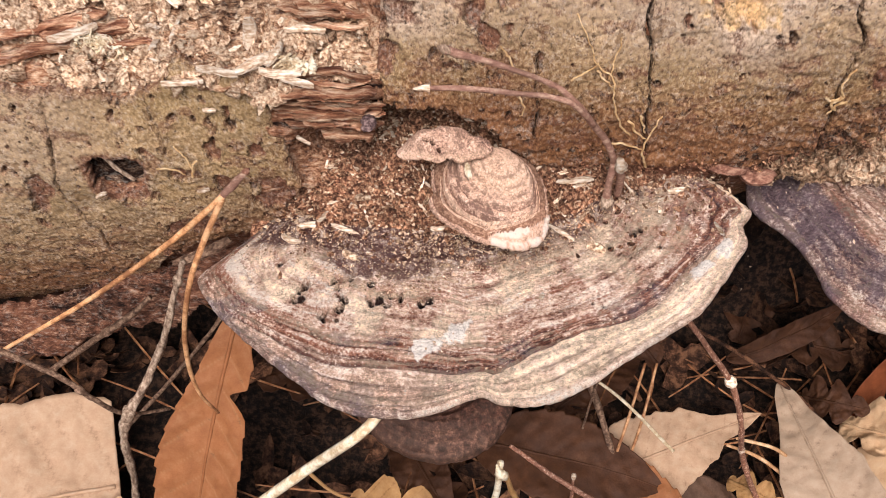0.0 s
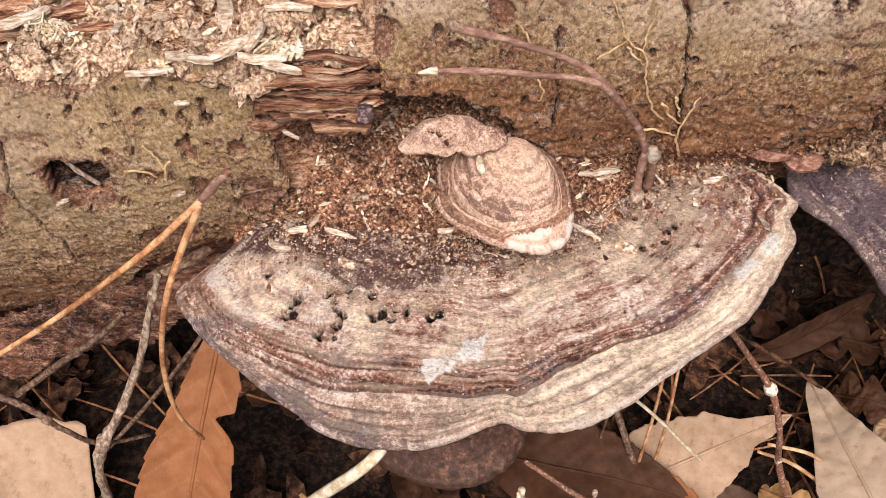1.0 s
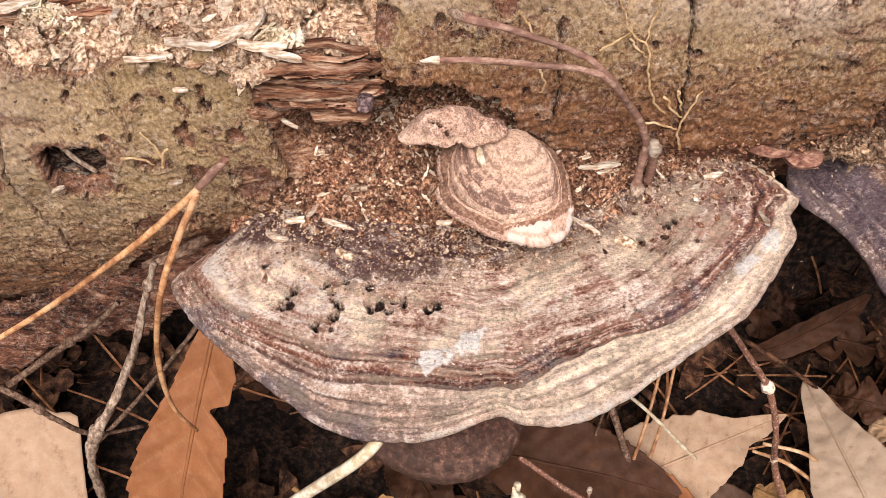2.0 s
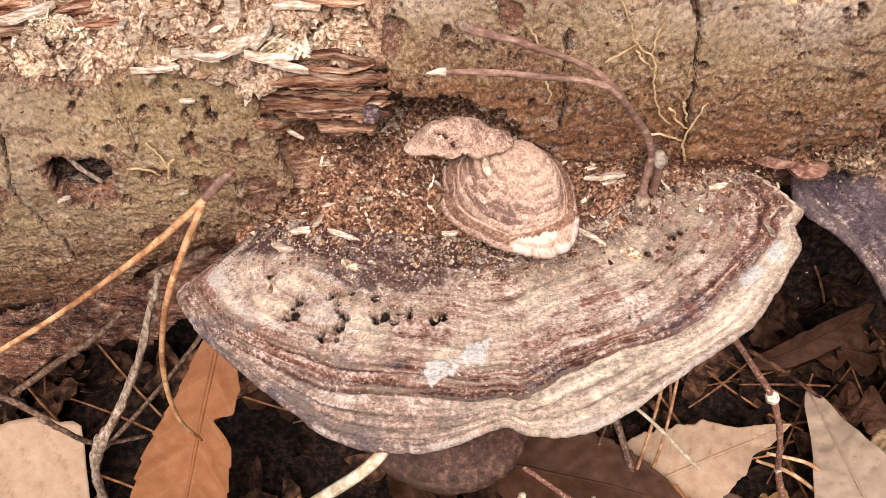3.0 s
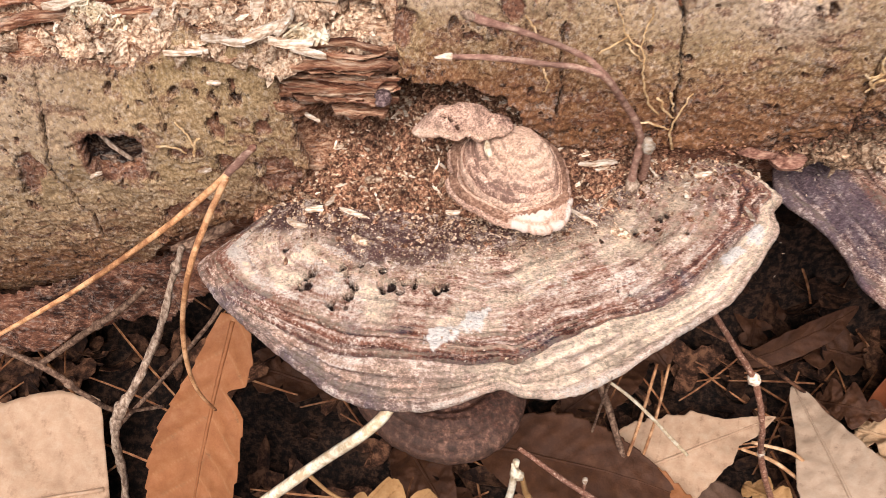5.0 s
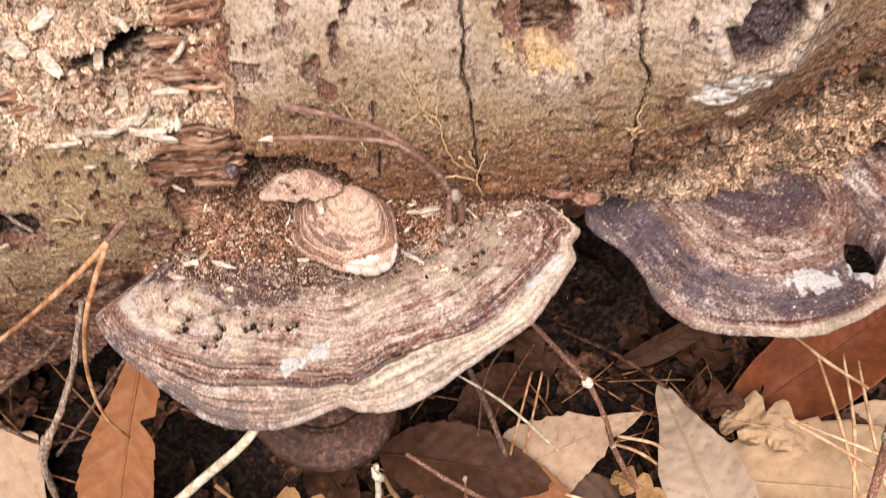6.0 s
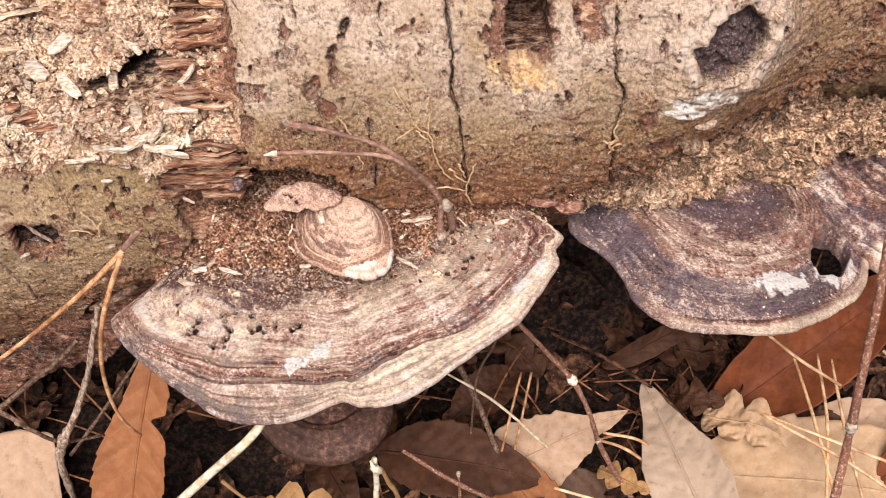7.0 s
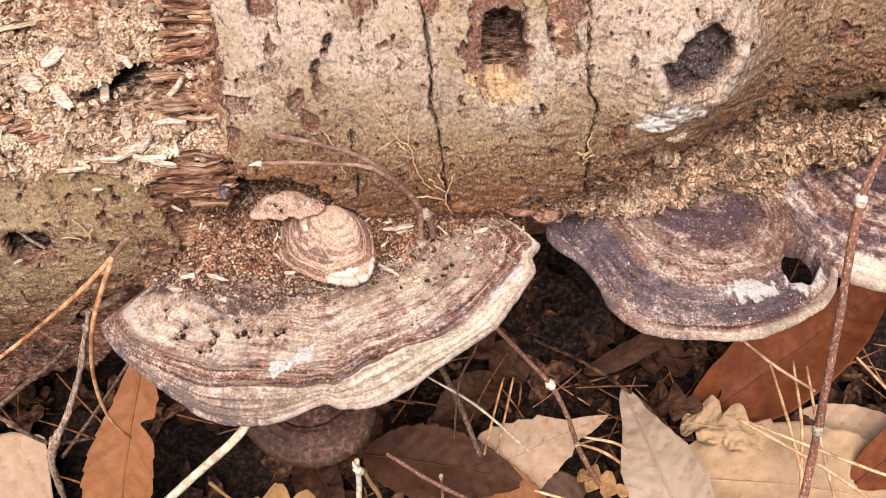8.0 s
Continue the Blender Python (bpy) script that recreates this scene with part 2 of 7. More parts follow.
# dark in bark and rotten wood also paints the shade of cracks and hollows
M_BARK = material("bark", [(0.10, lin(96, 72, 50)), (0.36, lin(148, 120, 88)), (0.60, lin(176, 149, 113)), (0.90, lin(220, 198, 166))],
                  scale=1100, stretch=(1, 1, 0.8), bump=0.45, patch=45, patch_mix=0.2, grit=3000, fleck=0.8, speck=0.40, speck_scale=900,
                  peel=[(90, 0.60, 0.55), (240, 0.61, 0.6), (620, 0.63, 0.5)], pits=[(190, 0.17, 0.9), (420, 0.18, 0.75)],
                  tints=[("green", lin(144, 120, 76), 0.55), ("grey", lin(204, 182, 160), 0.68), ("rust", lin(126, 82, 52), 0.85), ("inner", lin(118, 80, 62), 0.95),
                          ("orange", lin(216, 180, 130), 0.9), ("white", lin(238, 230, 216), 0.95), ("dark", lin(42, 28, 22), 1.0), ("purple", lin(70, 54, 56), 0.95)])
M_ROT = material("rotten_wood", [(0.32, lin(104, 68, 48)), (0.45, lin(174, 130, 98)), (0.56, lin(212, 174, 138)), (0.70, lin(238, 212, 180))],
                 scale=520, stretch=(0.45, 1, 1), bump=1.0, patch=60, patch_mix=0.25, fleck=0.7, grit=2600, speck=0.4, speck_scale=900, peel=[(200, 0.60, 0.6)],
                 tints=[("strip", lin(150, 98, 70), 0.75), ("under", lin(112, 72, 54), 0.9), ("dark", lin(40, 24, 18), 1.0), ("tan", lin(172, 134, 96), 0.8)])
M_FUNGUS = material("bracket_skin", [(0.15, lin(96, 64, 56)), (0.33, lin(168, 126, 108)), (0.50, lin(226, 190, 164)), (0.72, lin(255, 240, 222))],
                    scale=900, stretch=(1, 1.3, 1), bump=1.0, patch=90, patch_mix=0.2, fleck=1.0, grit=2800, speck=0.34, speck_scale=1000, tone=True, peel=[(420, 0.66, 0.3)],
                    tints=[("red", lin(148, 90, 66), 0.9), ("dark", lin(92, 60, 54), 0.95), ("blue", lin(106, 90, 96), 0.9), ("pale", lin(252, 228, 196), 0.9),
                            ("white", lin(246, 238, 226), 0.95), ("hole", lin(44, 26, 20), 1.0)])
M_UNDER = material("bracket_pores", [(0.3, lin(110, 80, 64)), (0.5, lin(150, 112, 90)), (0.7, lin(184, 148, 122))], scale=1200, bump=0.5, rough=0.95)
M_CRUMB = material("wood_crumbs", [(0.32, lin(126, 96, 74)), (0.45, lin(184, 150, 120)), (0.56, lin(216, 188, 156)), (0.70, lin(242, 222, 194))],
                   scale=900, bump=0.7, patch=120, vary=0.28)
M_CRUMB_DARK = material("dark_crumbs", [(0.36, lin(74, 46, 34)), (0.5, lin(128, 88, 66)), (0.64, lin(184, 142, 110))], scale=900, bump=0.9, patch=120, vary=0.55)
M_CRUMB_MID = material("brown_crumbs", [(0.34, lin(92, 62, 46)), (0.5, lin(140, 100, 76)), (0.66, lin(188, 148, 116))], scale=900, bump=0.8, patch=120, vary=0.4)
M_CHIP = material("pale_wood_chip", [(0.32, lin(178, 146, 116)), (0.48, lin(222, 198, 170)), (0.66, lin(248, 236, 216))], scale=900, stretch=(0.3, 1.2, 1.2), bump=0.5, vary=0.25)
M_SOIL = material("soil", [(0.36, lin(16, 11, 8)), (0.5, lin(38, 26, 19)), (0.66, lin(72, 51, 37))], scale=350, bump=1.0, patch=40, patch_mix=0.4)
M_LITTER = material("old_litter", [(0.36, lin(34, 21, 14)), (0.5, lin(64, 41, 28)), (0.66, lin(106, 74, 52))], scale=220, bump=0.5, vary=0.65)
M_TWIG_RED = material("red_brown_twig", [(0.15, lin(96, 62, 48)), (0.45, lin(142, 96, 74)), (0.60, lin(168, 122, 98)), (0.70, lin(226, 196, 168))], scale=1100, stretch=(1, 1, 0.6), bump=0.4, rough=0.7, gloss=0.4, grit=1600)
M_VINE = material("vine_twig_bark", [(0.15, lin(112, 78, 66)), (0.5, lin(158, 120, 102)), (0.85, lin(214, 182, 156))], scale=600, stretch=(0.5, 1, 1), bump=0.5, rough=0.75, grit=2600)
M_TWIG_GREY = material("grey_twig", [(0.30, lin(112, 90, 74)), (0.5, lin(160, 136, 114)), (0.68, lin(204, 182, 158))], scale=900, stretch=(1, 1, 0.4), bump=0.6)
M_TWIG_DULL = material("dull_twig", [(0.3, lin(78, 58, 46)), (0.5, lin(116, 90, 72)), (0.7, lin(160, 132, 108))], scale=700, bump=0.6)
M_STRAW = material("straw", [(0.36, lin(200, 174, 136)), (0.5, lin(230, 212, 178)), (0.64, lin(248, 238, 212))], scale=300, bump=0.2, rough=0.7, gloss=0.4)
M_NEEDLE = material("pine_needle", [(0.36, lin(146, 98, 62)), (0.5, lin(190, 138, 92)), (0.64, lin(218, 172, 126))], scale=200, bump=0.15, rough=0.6, gloss=0.45, vary=0.2)
M_ROOT = material("rootlet", [(0.3, lin(178, 138, 92)), (0.5, lin(214, 178, 128)), (0.7, lin(238, 212, 170))], scale=500, bump=0.3)


def leaf_material(name, a, b, c, vein, spots=0.25):
    a, b, c, vein = (tuple(v * 0.72 for v in q[:3]) + (1.0,) for q in (a, b, c, vein))
    return material(name, [(0.2, tuple(0.5 * p + 0.5 * q for p, q in zip(a, b))), (0.5, b), (0.8, tuple(0.5 * p + 0.5 * q for p, q in zip(c, b)))], scale=260, bump=0.3, rough=0.75, patch=70, patch_mix=spots, fleck=0.6, gloss=0.35,
                    tints=[("vein", vein, 0.65), ("blotch", lin(222, 196, 160), 0.8)], thin=0.12)


M_LEAF_PALE = leaf_material("pale_leaf", lin(194, 150, 116), lin(220, 182, 146), lin(238, 210, 178), lin(194, 154, 120), 0.06)
M_LEAF_TAN = leaf_material("tan_leaf", lin(194, 150, 108), lin(226, 186, 142), lin(242, 212, 172), lin(232, 198, 156), 0.08)
M_LEAF_OLD = leaf_material("old_leaf", lin(62, 36, 20), lin(90, 55, 32), lin(122, 80, 50), lin(98, 62, 38), 0.25)
M_LEAF_BROWN = leaf_material("brown_leaf", lin(150, 92, 52), lin(180, 116, 70), lin(200, 142, 96), lin(204, 152, 104), 0.1)
M_LEAF_RUST = leaf_material("rust_leaf", lin(112, 56, 28), lin(148, 80, 42), lin(178, 106, 64), lin(128, 68, 38), 0.2)
M_LEAF_YELLOW = leaf_material("yellow_leaf", lin(160, 114, 68), lin(192, 146, 92), lin(216, 176, 122), lin(158, 112, 66), 0.2)
M_LEAF_GREY = leaf_material("grey_leaf", lin(84, 60, 46), lin(116, 86, 66), lin(150, 118, 94), lin(100, 74, 58), 0.25)
M_NEEDLE_PALE = material("straw_needle", [(0.36, lin(190, 140, 92)), (0.5, lin(224, 178, 130)), (0.64, lin(242, 208, 164))], scale=200, bump=0.15, rough=0.6, gloss=0.45, vary=0.15)

# ---- the log ----
LOG_Y, LOG_R = 0.336, 0.13


def log_z(x):
    return 0.205 + 0.2 * np.clip(x, -0.25, 0.3)


def log_y(x):
    """The log bends back past the knot."""
    return LOG_Y + 0.026 * sm((np.asarray(x) - 0.12) / 0.08)


def log_point(x, a, d=0.0):
    return np.stack(np.broadcast_arrays(x, log_y(x) - (LOG_R + d) * np.cos(a), log_z(x) + (LOG_R + d) * np.sin(a)), -1)


LEFT_EDGE = [(-0.6, 0.20), (-0.2, 0.222), (-0.112, 0.222), (-0.095, 0.220), (-0.084, 0.223), (-0.074, 0.233), (-0.068, 0.231), (-0.051, 0.229), (-0.049, 0.215), (-0.046, 0.205),
             (-0.043, 0.190), (-0.049, 0.176), (-0.058, 0.166), (-0.069, 0.160), (-0.093, 0.148), (-0.104, 0.131), (-0.125, 0.116), (-0.148, 0.098), (-0.2, 0.072), (-0.6, 0.06)]
MAIN_EDGE = [(-0.022, 0.40), (-0.016, 0.276), (-0.015, 0.265), (-0.016, 0.242), (-0.017, 0.222), (-0.011, 0.2205), (-0.002, 0.2215), (0.008, 0.2190), (0.012, 0.2170), (0.016, 0.2120), (0.020, 0.2050), (0.027, 0.1985), (0.034, 0.197), (0.06, 0.197),
             (0.096, 0.194), (0.107, 0.203), (0.125, 0.208), (0.135, 0.211), (0.168, 0.212), (0.180, 0.213), (0.192, 0.219), (0.202, 0.219), (0.211, 0.2235), (0.222, 0.2265), (0.238, 0.2280), (0.3, 0.240), (0.62, 0.24), (0.62, 0.40)]
KNOT = (0.1475, 0.2605)


def bulge(x, z):
    """How far the log swells round the knot."""
    return 0.011 * np.exp(-(((x - KNOT[0]) / 0.022) ** 2 + ((z - KNOT[1] + 0.006) / 0.026) ** 2))


def spaced(lo, fine_lo, fine_hi, hi, step, coarse):
    return np.concatenate([np.linspace(lo, fine_lo, coarse, endpoint=False), np.arange(fine_lo, fine_hi, step), np.linspace(fine_hi, hi, coarse)])


def hollow(x, z):
    """How far the rotten heartwood lies behind the round of the log."""
    top = np.interp(x, [-0.3, -0.112, -0.084, -0.074, -0.05, -0.02], [0.219, 0.219, 0.221, 0.229, 0.227, 0.230])
    side = sm((-0.012 - x) / 0.018)
    shelf = np.clip(1.7 * (z - top), 0, 0.075) * (0.25 + 0.75 * side) * sm((-0.008 - x) / 0.012)
    nook = 0.026 * np.exp(-(((x + 0.006) / 0.034) ** 2 + ((z - 0.201) / 0.017) ** 2) ** 2)
    cavity = 0.038 * np.exp(-(((x + 0.060) / 0.0165) ** 2 + ((z - 0.2375 - 0.15 * (x + 0.061)) / 0.0042) ** 2) ** 2)
    square = 0.021 * sm((1.12 - np.maximum(np.abs(x - 0.0805) / 0.0080, np.abs(z - 0.269) / 0.0110)) / 0.2)
    knot = 0.016 * sm((1.45 - np.hypot(x - KNOT[0], z - KNOT[1]) / 0.0135) / 0.3)
    bored = 0.022 * sm((1.5 - np.hypot((x + 0.0990) / 0.0076, (z - 0.1960) / 0.0056)) / 0.4)
    rim = np.interp(x, [0.095, 0.107, 0.125, 0.135, 0.168, 0.192, 0.217, 0.3], [0.194, 0.203, 0.208, 0.211, 0.212, 0.217, 0.215, 0.234])
    gap = 0.036 * np.exp(-(((x - 0.226) / 0.026) ** 2 + ((z - 0.211) / 0.015) ** 2) ** 2) + 0.012 * sm((rim - 0.002 - z) / 0.045) * sm((x - 0.105) / 0.05) * sm((z - 0.150) / 0.015)
    pile = 0.006 * np.exp(-(((x + 0.058) / 0.022) ** 2 + ((z - 0.2290) / 0.0035) ** 2) ** 2)
    return shelf + nook + cavity + square + knot + bored + gap - pile


def lumps(x, z):
    """Relief of the crumbling wood: clods with clefts between them."""
    f1, f2, tone = worley(x * 80 + 0.5 * fbm(x * 260, z * 260, 3), z * 125 + 0.5 * fbm(x * 260, z * 260, 4), 11)
    g1, g2, gt = worley(x * 520, z * 640, 23)
    return 0.0170 * (tone - 0.55) * sm((f2 - f1) * 2.4) + 0.0016 * fbm(x * 330, z * 400, 13, 3) + 0.0016 * (gt - 0.4) * sm((g2 - g1) * 3)


def build_log():
    a = np.concatenate([np.linspace(-math.pi * 1.2, -1.25, 14, endpoint=False), np.arange(-1.25, 1.15, 0.0052), np.linspace(1.15, math.pi * 0.8, 12)])
    x = spaced(-0.6, -0.17, 0.285, 0.62, 0.0007, 10)
    X, A = np.meshgrid(x, a, indexing="ij")
    P = log_point(X, A)
    Z = P[..., 2]
    up = (np.cos(A) > -0.2)
    crumb = sm((Z - 0.222) / 0.01) * sm((-0.012 - X) / 0.006)
    low_right = sm((X - 0.095) / 0.02) * sm((0.216 + 0.15 * (X - 0.16) - Z) / 0.01)
    grain = sm((X + 0.055) / 0.006) * sm((-0.010 - X) / 0.006) * (sm((Z - 0.203) / 0.003) * sm((0.231 - Z) / 0.004) + sm((Z - 0.236 - 0.3 * (X + 0.03)) / 0.005) * sm((X + 0.048) / 0.01))
    grain = np.clip(grain + 0.8 * sm((Z - 0.2465 - 0.20 * (X + 0.09)) / 0.006) * sm((-0.05 - X) / 0.02), 0, 1)
    crumb = crumb * (1 - 0.85 * grain)
    f1, f2, tone = worley(X * 130 + 0.5 * fbm(X * 260, Z * 260, 3), Z * 210 + 0.5 * fbm(X * 260, Z * 260, 4), 11)
    g1, g2, gt = worley(X * 520, Z * 640, 23)
    d = -0.0025 + crumb * lumps(X, Z) + low_right * (0.005 * (tone - 0.35) * sm((f2 - f1) * 3) + 0.0018 * (gt - 0.3) - 0.004)
    Q = Z + 0.75 * hollow(X, Z)
    fibre = fbm(X * 28, Q * 560 + 6 * fbm(X * 30, Z * 40, 5, 2), 31, 4, 0.6)
    layer = np.floor((Q + 0.0012 * fbm(X * 25, Z * 60, 37, 2)) * 230)
    ledge = hashed(layer, np.floor(X * 26 + hashed(layer, layer * 0, 5) * 9), 7)
    d = d + grain * (0.0018 * fibre + 0.0060 * (ledge - 0.6) + 0.003)
    rest = (1 - np.clip(crumb + low_right + grain, 0, 1)) * up
    d = d + rest * (0.0016 * fbm(X * 120, Z * 260, 41, 4) + 0.001 * (gt - 0.5))
    d = d + 0.003 * fbm(X * 30, Z * 30, 43, 3) + bulge(X, Z)
    P = log_point(X, A, d)
    P[..., 1] += hollow(X, Z) * up
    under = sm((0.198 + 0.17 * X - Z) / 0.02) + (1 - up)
    # dark: shade painted into the cavity, nook, gap, bored holes and log underside
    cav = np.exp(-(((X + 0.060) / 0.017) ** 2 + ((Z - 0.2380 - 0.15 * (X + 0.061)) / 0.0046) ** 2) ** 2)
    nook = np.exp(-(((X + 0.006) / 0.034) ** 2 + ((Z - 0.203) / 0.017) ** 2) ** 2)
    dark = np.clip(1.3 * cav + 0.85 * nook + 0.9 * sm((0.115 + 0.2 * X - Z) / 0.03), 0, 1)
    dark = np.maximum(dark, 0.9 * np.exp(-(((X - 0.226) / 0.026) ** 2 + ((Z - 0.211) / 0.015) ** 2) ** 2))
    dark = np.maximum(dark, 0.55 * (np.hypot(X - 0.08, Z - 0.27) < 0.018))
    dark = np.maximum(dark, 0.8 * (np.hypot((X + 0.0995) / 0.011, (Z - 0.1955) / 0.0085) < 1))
    # gaps between the wood layers get their shade from the colour too
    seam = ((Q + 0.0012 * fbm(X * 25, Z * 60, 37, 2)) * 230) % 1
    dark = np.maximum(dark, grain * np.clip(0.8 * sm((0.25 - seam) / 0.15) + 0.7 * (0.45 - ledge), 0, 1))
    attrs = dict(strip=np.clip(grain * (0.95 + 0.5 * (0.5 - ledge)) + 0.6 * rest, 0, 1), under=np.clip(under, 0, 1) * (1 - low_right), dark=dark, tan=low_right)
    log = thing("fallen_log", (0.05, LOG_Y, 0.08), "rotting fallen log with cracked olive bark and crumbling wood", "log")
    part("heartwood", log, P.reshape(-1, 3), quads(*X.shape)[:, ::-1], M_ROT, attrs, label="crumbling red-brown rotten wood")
    for k, end in enumerate((0, -1)):
        c = P[end].mean(0)
        ring = np.vstack([P[end], c])
        n = len(P[end])
        i = np.arange(n - 1)
        f = np.stack([i, i + 1, np.full(n - 1, n)], 1)
        part("cut_end", log, ring, f if k else f[:, ::-1], M_ROT)
    return log


LOG = build_log()


def bark_plate(name, edge, x, a, cracks, holes, flakes, seed, pits, label):
    X, A = np.meshgrid(x, a, indexing="ij")
    Z = log_point(X, A)[..., 2]
    wx = X + 0.0026 * fbm(X * 150, Z * 150, seed, 4) + 0.0009 * fbm(X * 600, Z * 600, seed + 3, 2)
    wz = Z + 0.0024 * fbm(X * 150, Z * 150, seed + 7, 4) + 0.0009 * fbm(X * 600, Z * 600, seed + 9, 2)
    keep = inside(wx, wz, edge)
    rim = away(wx, wz, edge, True)
    d = 0.0012 + 0.0012 * fbm(X * 45, Z * 45, seed + 11, 3) + 0.00045 * fbm(X * 260, Z * 330, seed + 13, 4) + bulge(X, Z)
    # inner is bare inner bark, dark the shade painted into cracks and pits
    inner, dark = np.zeros(X.shape), np.zeros(X.shape)
    for line, width in cracks:
        w = away(X + 0.0016 * fbm(X * 170, Z * 170, seed + 4, 4) + 0.0003 * fbm(X * 900, Z * 900, 3, 2), Z + 0.0005 * fbm(X * 260, Z * 260, seed + 6, 3), line)
        wide = 0.85 * width * (0.45 + 0.9 * vnoise(Z * 220, X * 0 + seed, 77))
        depth = sm(1.25 - w / wide)
        d -= 0.0036 * depth
        d += 0.0006 * np.exp(-(w / 0.0022) ** 2) * (1 - depth)
        dark = np.maximum(dark, 0.85 * depth)
        inner = np.maximum(inner, 0.30 * np.exp(-(w / 0.0016) ** 2))
    pierce = np.zeros(X.shape, bool)
    for hx, hz, rx, rz in holes:
        w = ((np.abs(0.5 * wx + 0.5 * X - hx) / rx) ** 4 + (np.abs(0.5 * wz + 0.5 * Z - hz) / rz) ** 4) ** 0.25 + 0.15 * fbm(X * 380, Z * 380, seed + 19, 3)
        pierce |= w < 1
        inner = np.maximum(inner, sm((1.35 - w) / 0.25) * 0.8)
        d += 0.0006 * np.exp(-((w - 1.25) / 0.25) ** 2)
    for fx, fz, rx, rz, deep in flakes:
        w = ((np.abs(wx - fx) / rx) ** 3 + (np.abs(wz - fz) / rz) ** 3) ** (1 / 3) + 0.42 * fbm(X * 300, Z * 150, seed + 29, 4)
        edge_in = sm((1 - w) * max(rx, 0.002) / 0.0007)
        d -= (1.8 * deep + 0.0004) * edge_in - 0.0007 * np.exp(-((w - 1.06) * rx / 0.0005) ** 2) * (fbm(X * 150, Z * 150, seed + 30, 2) > -0.1)
        inner = np.maximum(inner, edge_in * (0.85 + 0.4 * fbm(X * 700, Z * 160, seed + 32, 3)))
        # painted shade along one side of the flake's edge
        dark = np.maximum(dark, 0.45 * np.exp(-((w - 0.94) * rx / 0.0004) ** 2) * (wx < fx))
    gen = np.random.default_rng(seed)
    for _ in range(pits):
        px, pz = gen.uniform(x[0] if x[0] > -0.2 else -0.17, min(x[-1], 0.26)), gen.uniform(Z.min(), Z.max())
        r = gen.choice([0.0005, 0.0007, 0.001, 0.0016], p=[0.34, 0.34, 0.23, 0.09])
        rx, rz, lean = r * gen.uniform(0.6, 1.1), r * gen.uniform(0.9, 1.9), gen.uniform(-0.4, 0.4)
        near = (np.abs(X - px) < 0.005) & (np.abs(Z - pz) < 0.006)
        if not near.any():
            continue
        u, v = X[near] - px, Z[near] - pz
        w = np.hypot((u + lean * v) / rx, v / rz) + 0.3 * fbm(u * 900 + px * 999, v * 900, 61, 2)
        hit = sm((1 - w) / 0.4)
        d[near] -= min(0.0026, r * 2.0) * hit - 0.0003 * np.exp(-((w - 1.2) / 0.3) ** 2)
        dark[near] = np.maximum(dark[near], 0.8 * hit * gen.uniform(0.6, 1))
        inner[near] = np.maximum(inner[near], 0.6 * sm((1.3 - w) / 0.4))
    wrinkle = fbm(X * 60, Z * 420 + 3 * fbm(X * 90, Z * 90, seed + 2, 2), seed + 31, 4)
    d += 0.0002 * wrinkle + 0.0003 * fbm(X * 700, Z * 900, seed + 37, 3)
    scab = sm((fbm(X * 190, Z * 190, seed + 33, 3) - 0.28) / 0.1)
    d += 0.0004 * scab
    c1, c2, _ = worley(X * 95 + 0.6 * fbm(X * 120, Z * 120, seed + 45, 3), Z * 60 + 0.6 * fbm(X * 120, Z * 120, seed + 46, 3), seed + 47)
    hair = sm((0.035 - (c2 - c1)) / 0.03) * sm((fbm(X * 55, Z * 55, seed + 48, 2) - 0.02) / 0.15)
    d -= 0.0007 * hair
    dark = np.maximum(dark, 0.5 * hair)
    inner = np.maximum(inner, 0.5 * sm((fbm(X * 150, Z * 230, seed + 49, 4) - 0.25) / 0.12))
    p1, p2, pt = worley(X * 170, Z * 240, seed + 50)
    d += 0.0004 * (pt - 0.5) * sm((p2 - p1) * 4)
    curl = np.exp(-(rim / 0.0025) ** 2)
    d += 0.0009 * curl * (fbm(X * 120, Z * 120, seed + 35, 2) + 0.15)
    inner = np.maximum(inner, 0.35 * np.exp(-(rim / 0.0016) ** 2))
    return X, A, Z, d, keep & ~pierce, dict(inner=inner, dark=dark, rim=rim)


def finish_plate(name, X, A, Z, d, keep, attrs, label):
    attrs.pop("rim")
    P = log_point(X, A, d).reshape(-1, 3)
    n, m = X.shape
    f = quads(n, m)[:, ::-1]
    f = f[keep.reshape(-1)[f].all(1)]
    v, f, at = prune(P, f, attrs)
    v, f, at = skirt(v, f, at, (0, 0.0042, 0))
    return part(name, LOG, v, f, M_BARK, at, label=label)


# bark on the sound side, with the knot and the square bored hole
bx = np.concatenate([np.arange(-0.024, 0.262, 0.00045), np.linspace(0.2625, 0.62, 12)])
ba = np.concatenate([np.arange(-0.42, 0.72, 0.0035), np.linspace(0.725, 1.2, 12)])
crack_a = [(0.0535, 0.33), (0.054, 0.284), (0.0556, 0.262), (0.0552, 0.250), (0.0575, 0.238), (0.0582, 0.224), (0.0600, 0.207), (0.060, 0.19)]
crack_b = [(0.1085, 0.30), (0.109, 0.274), (0.1088, 0.256), (0.1125, 0.245), (0.1105, 0.232), (0.111, 0.204)]
crack_c = [(0.0265, 0.238), (0.0272, 0.228), (0.0270, 0.215), (0.0285, 0.207)]
crack_d = [(0.004, 0.30), (0.0055, 0.285), (0.0068, 0.272)]
crack_e = [(0.034, 0.292), (0.0342, 0.283), (0.0335, 0.272)]
crack_f = [(0.168, 0.32), (0.170, 0.29), (0.1685, 0.262), (0.166, 0.244)]
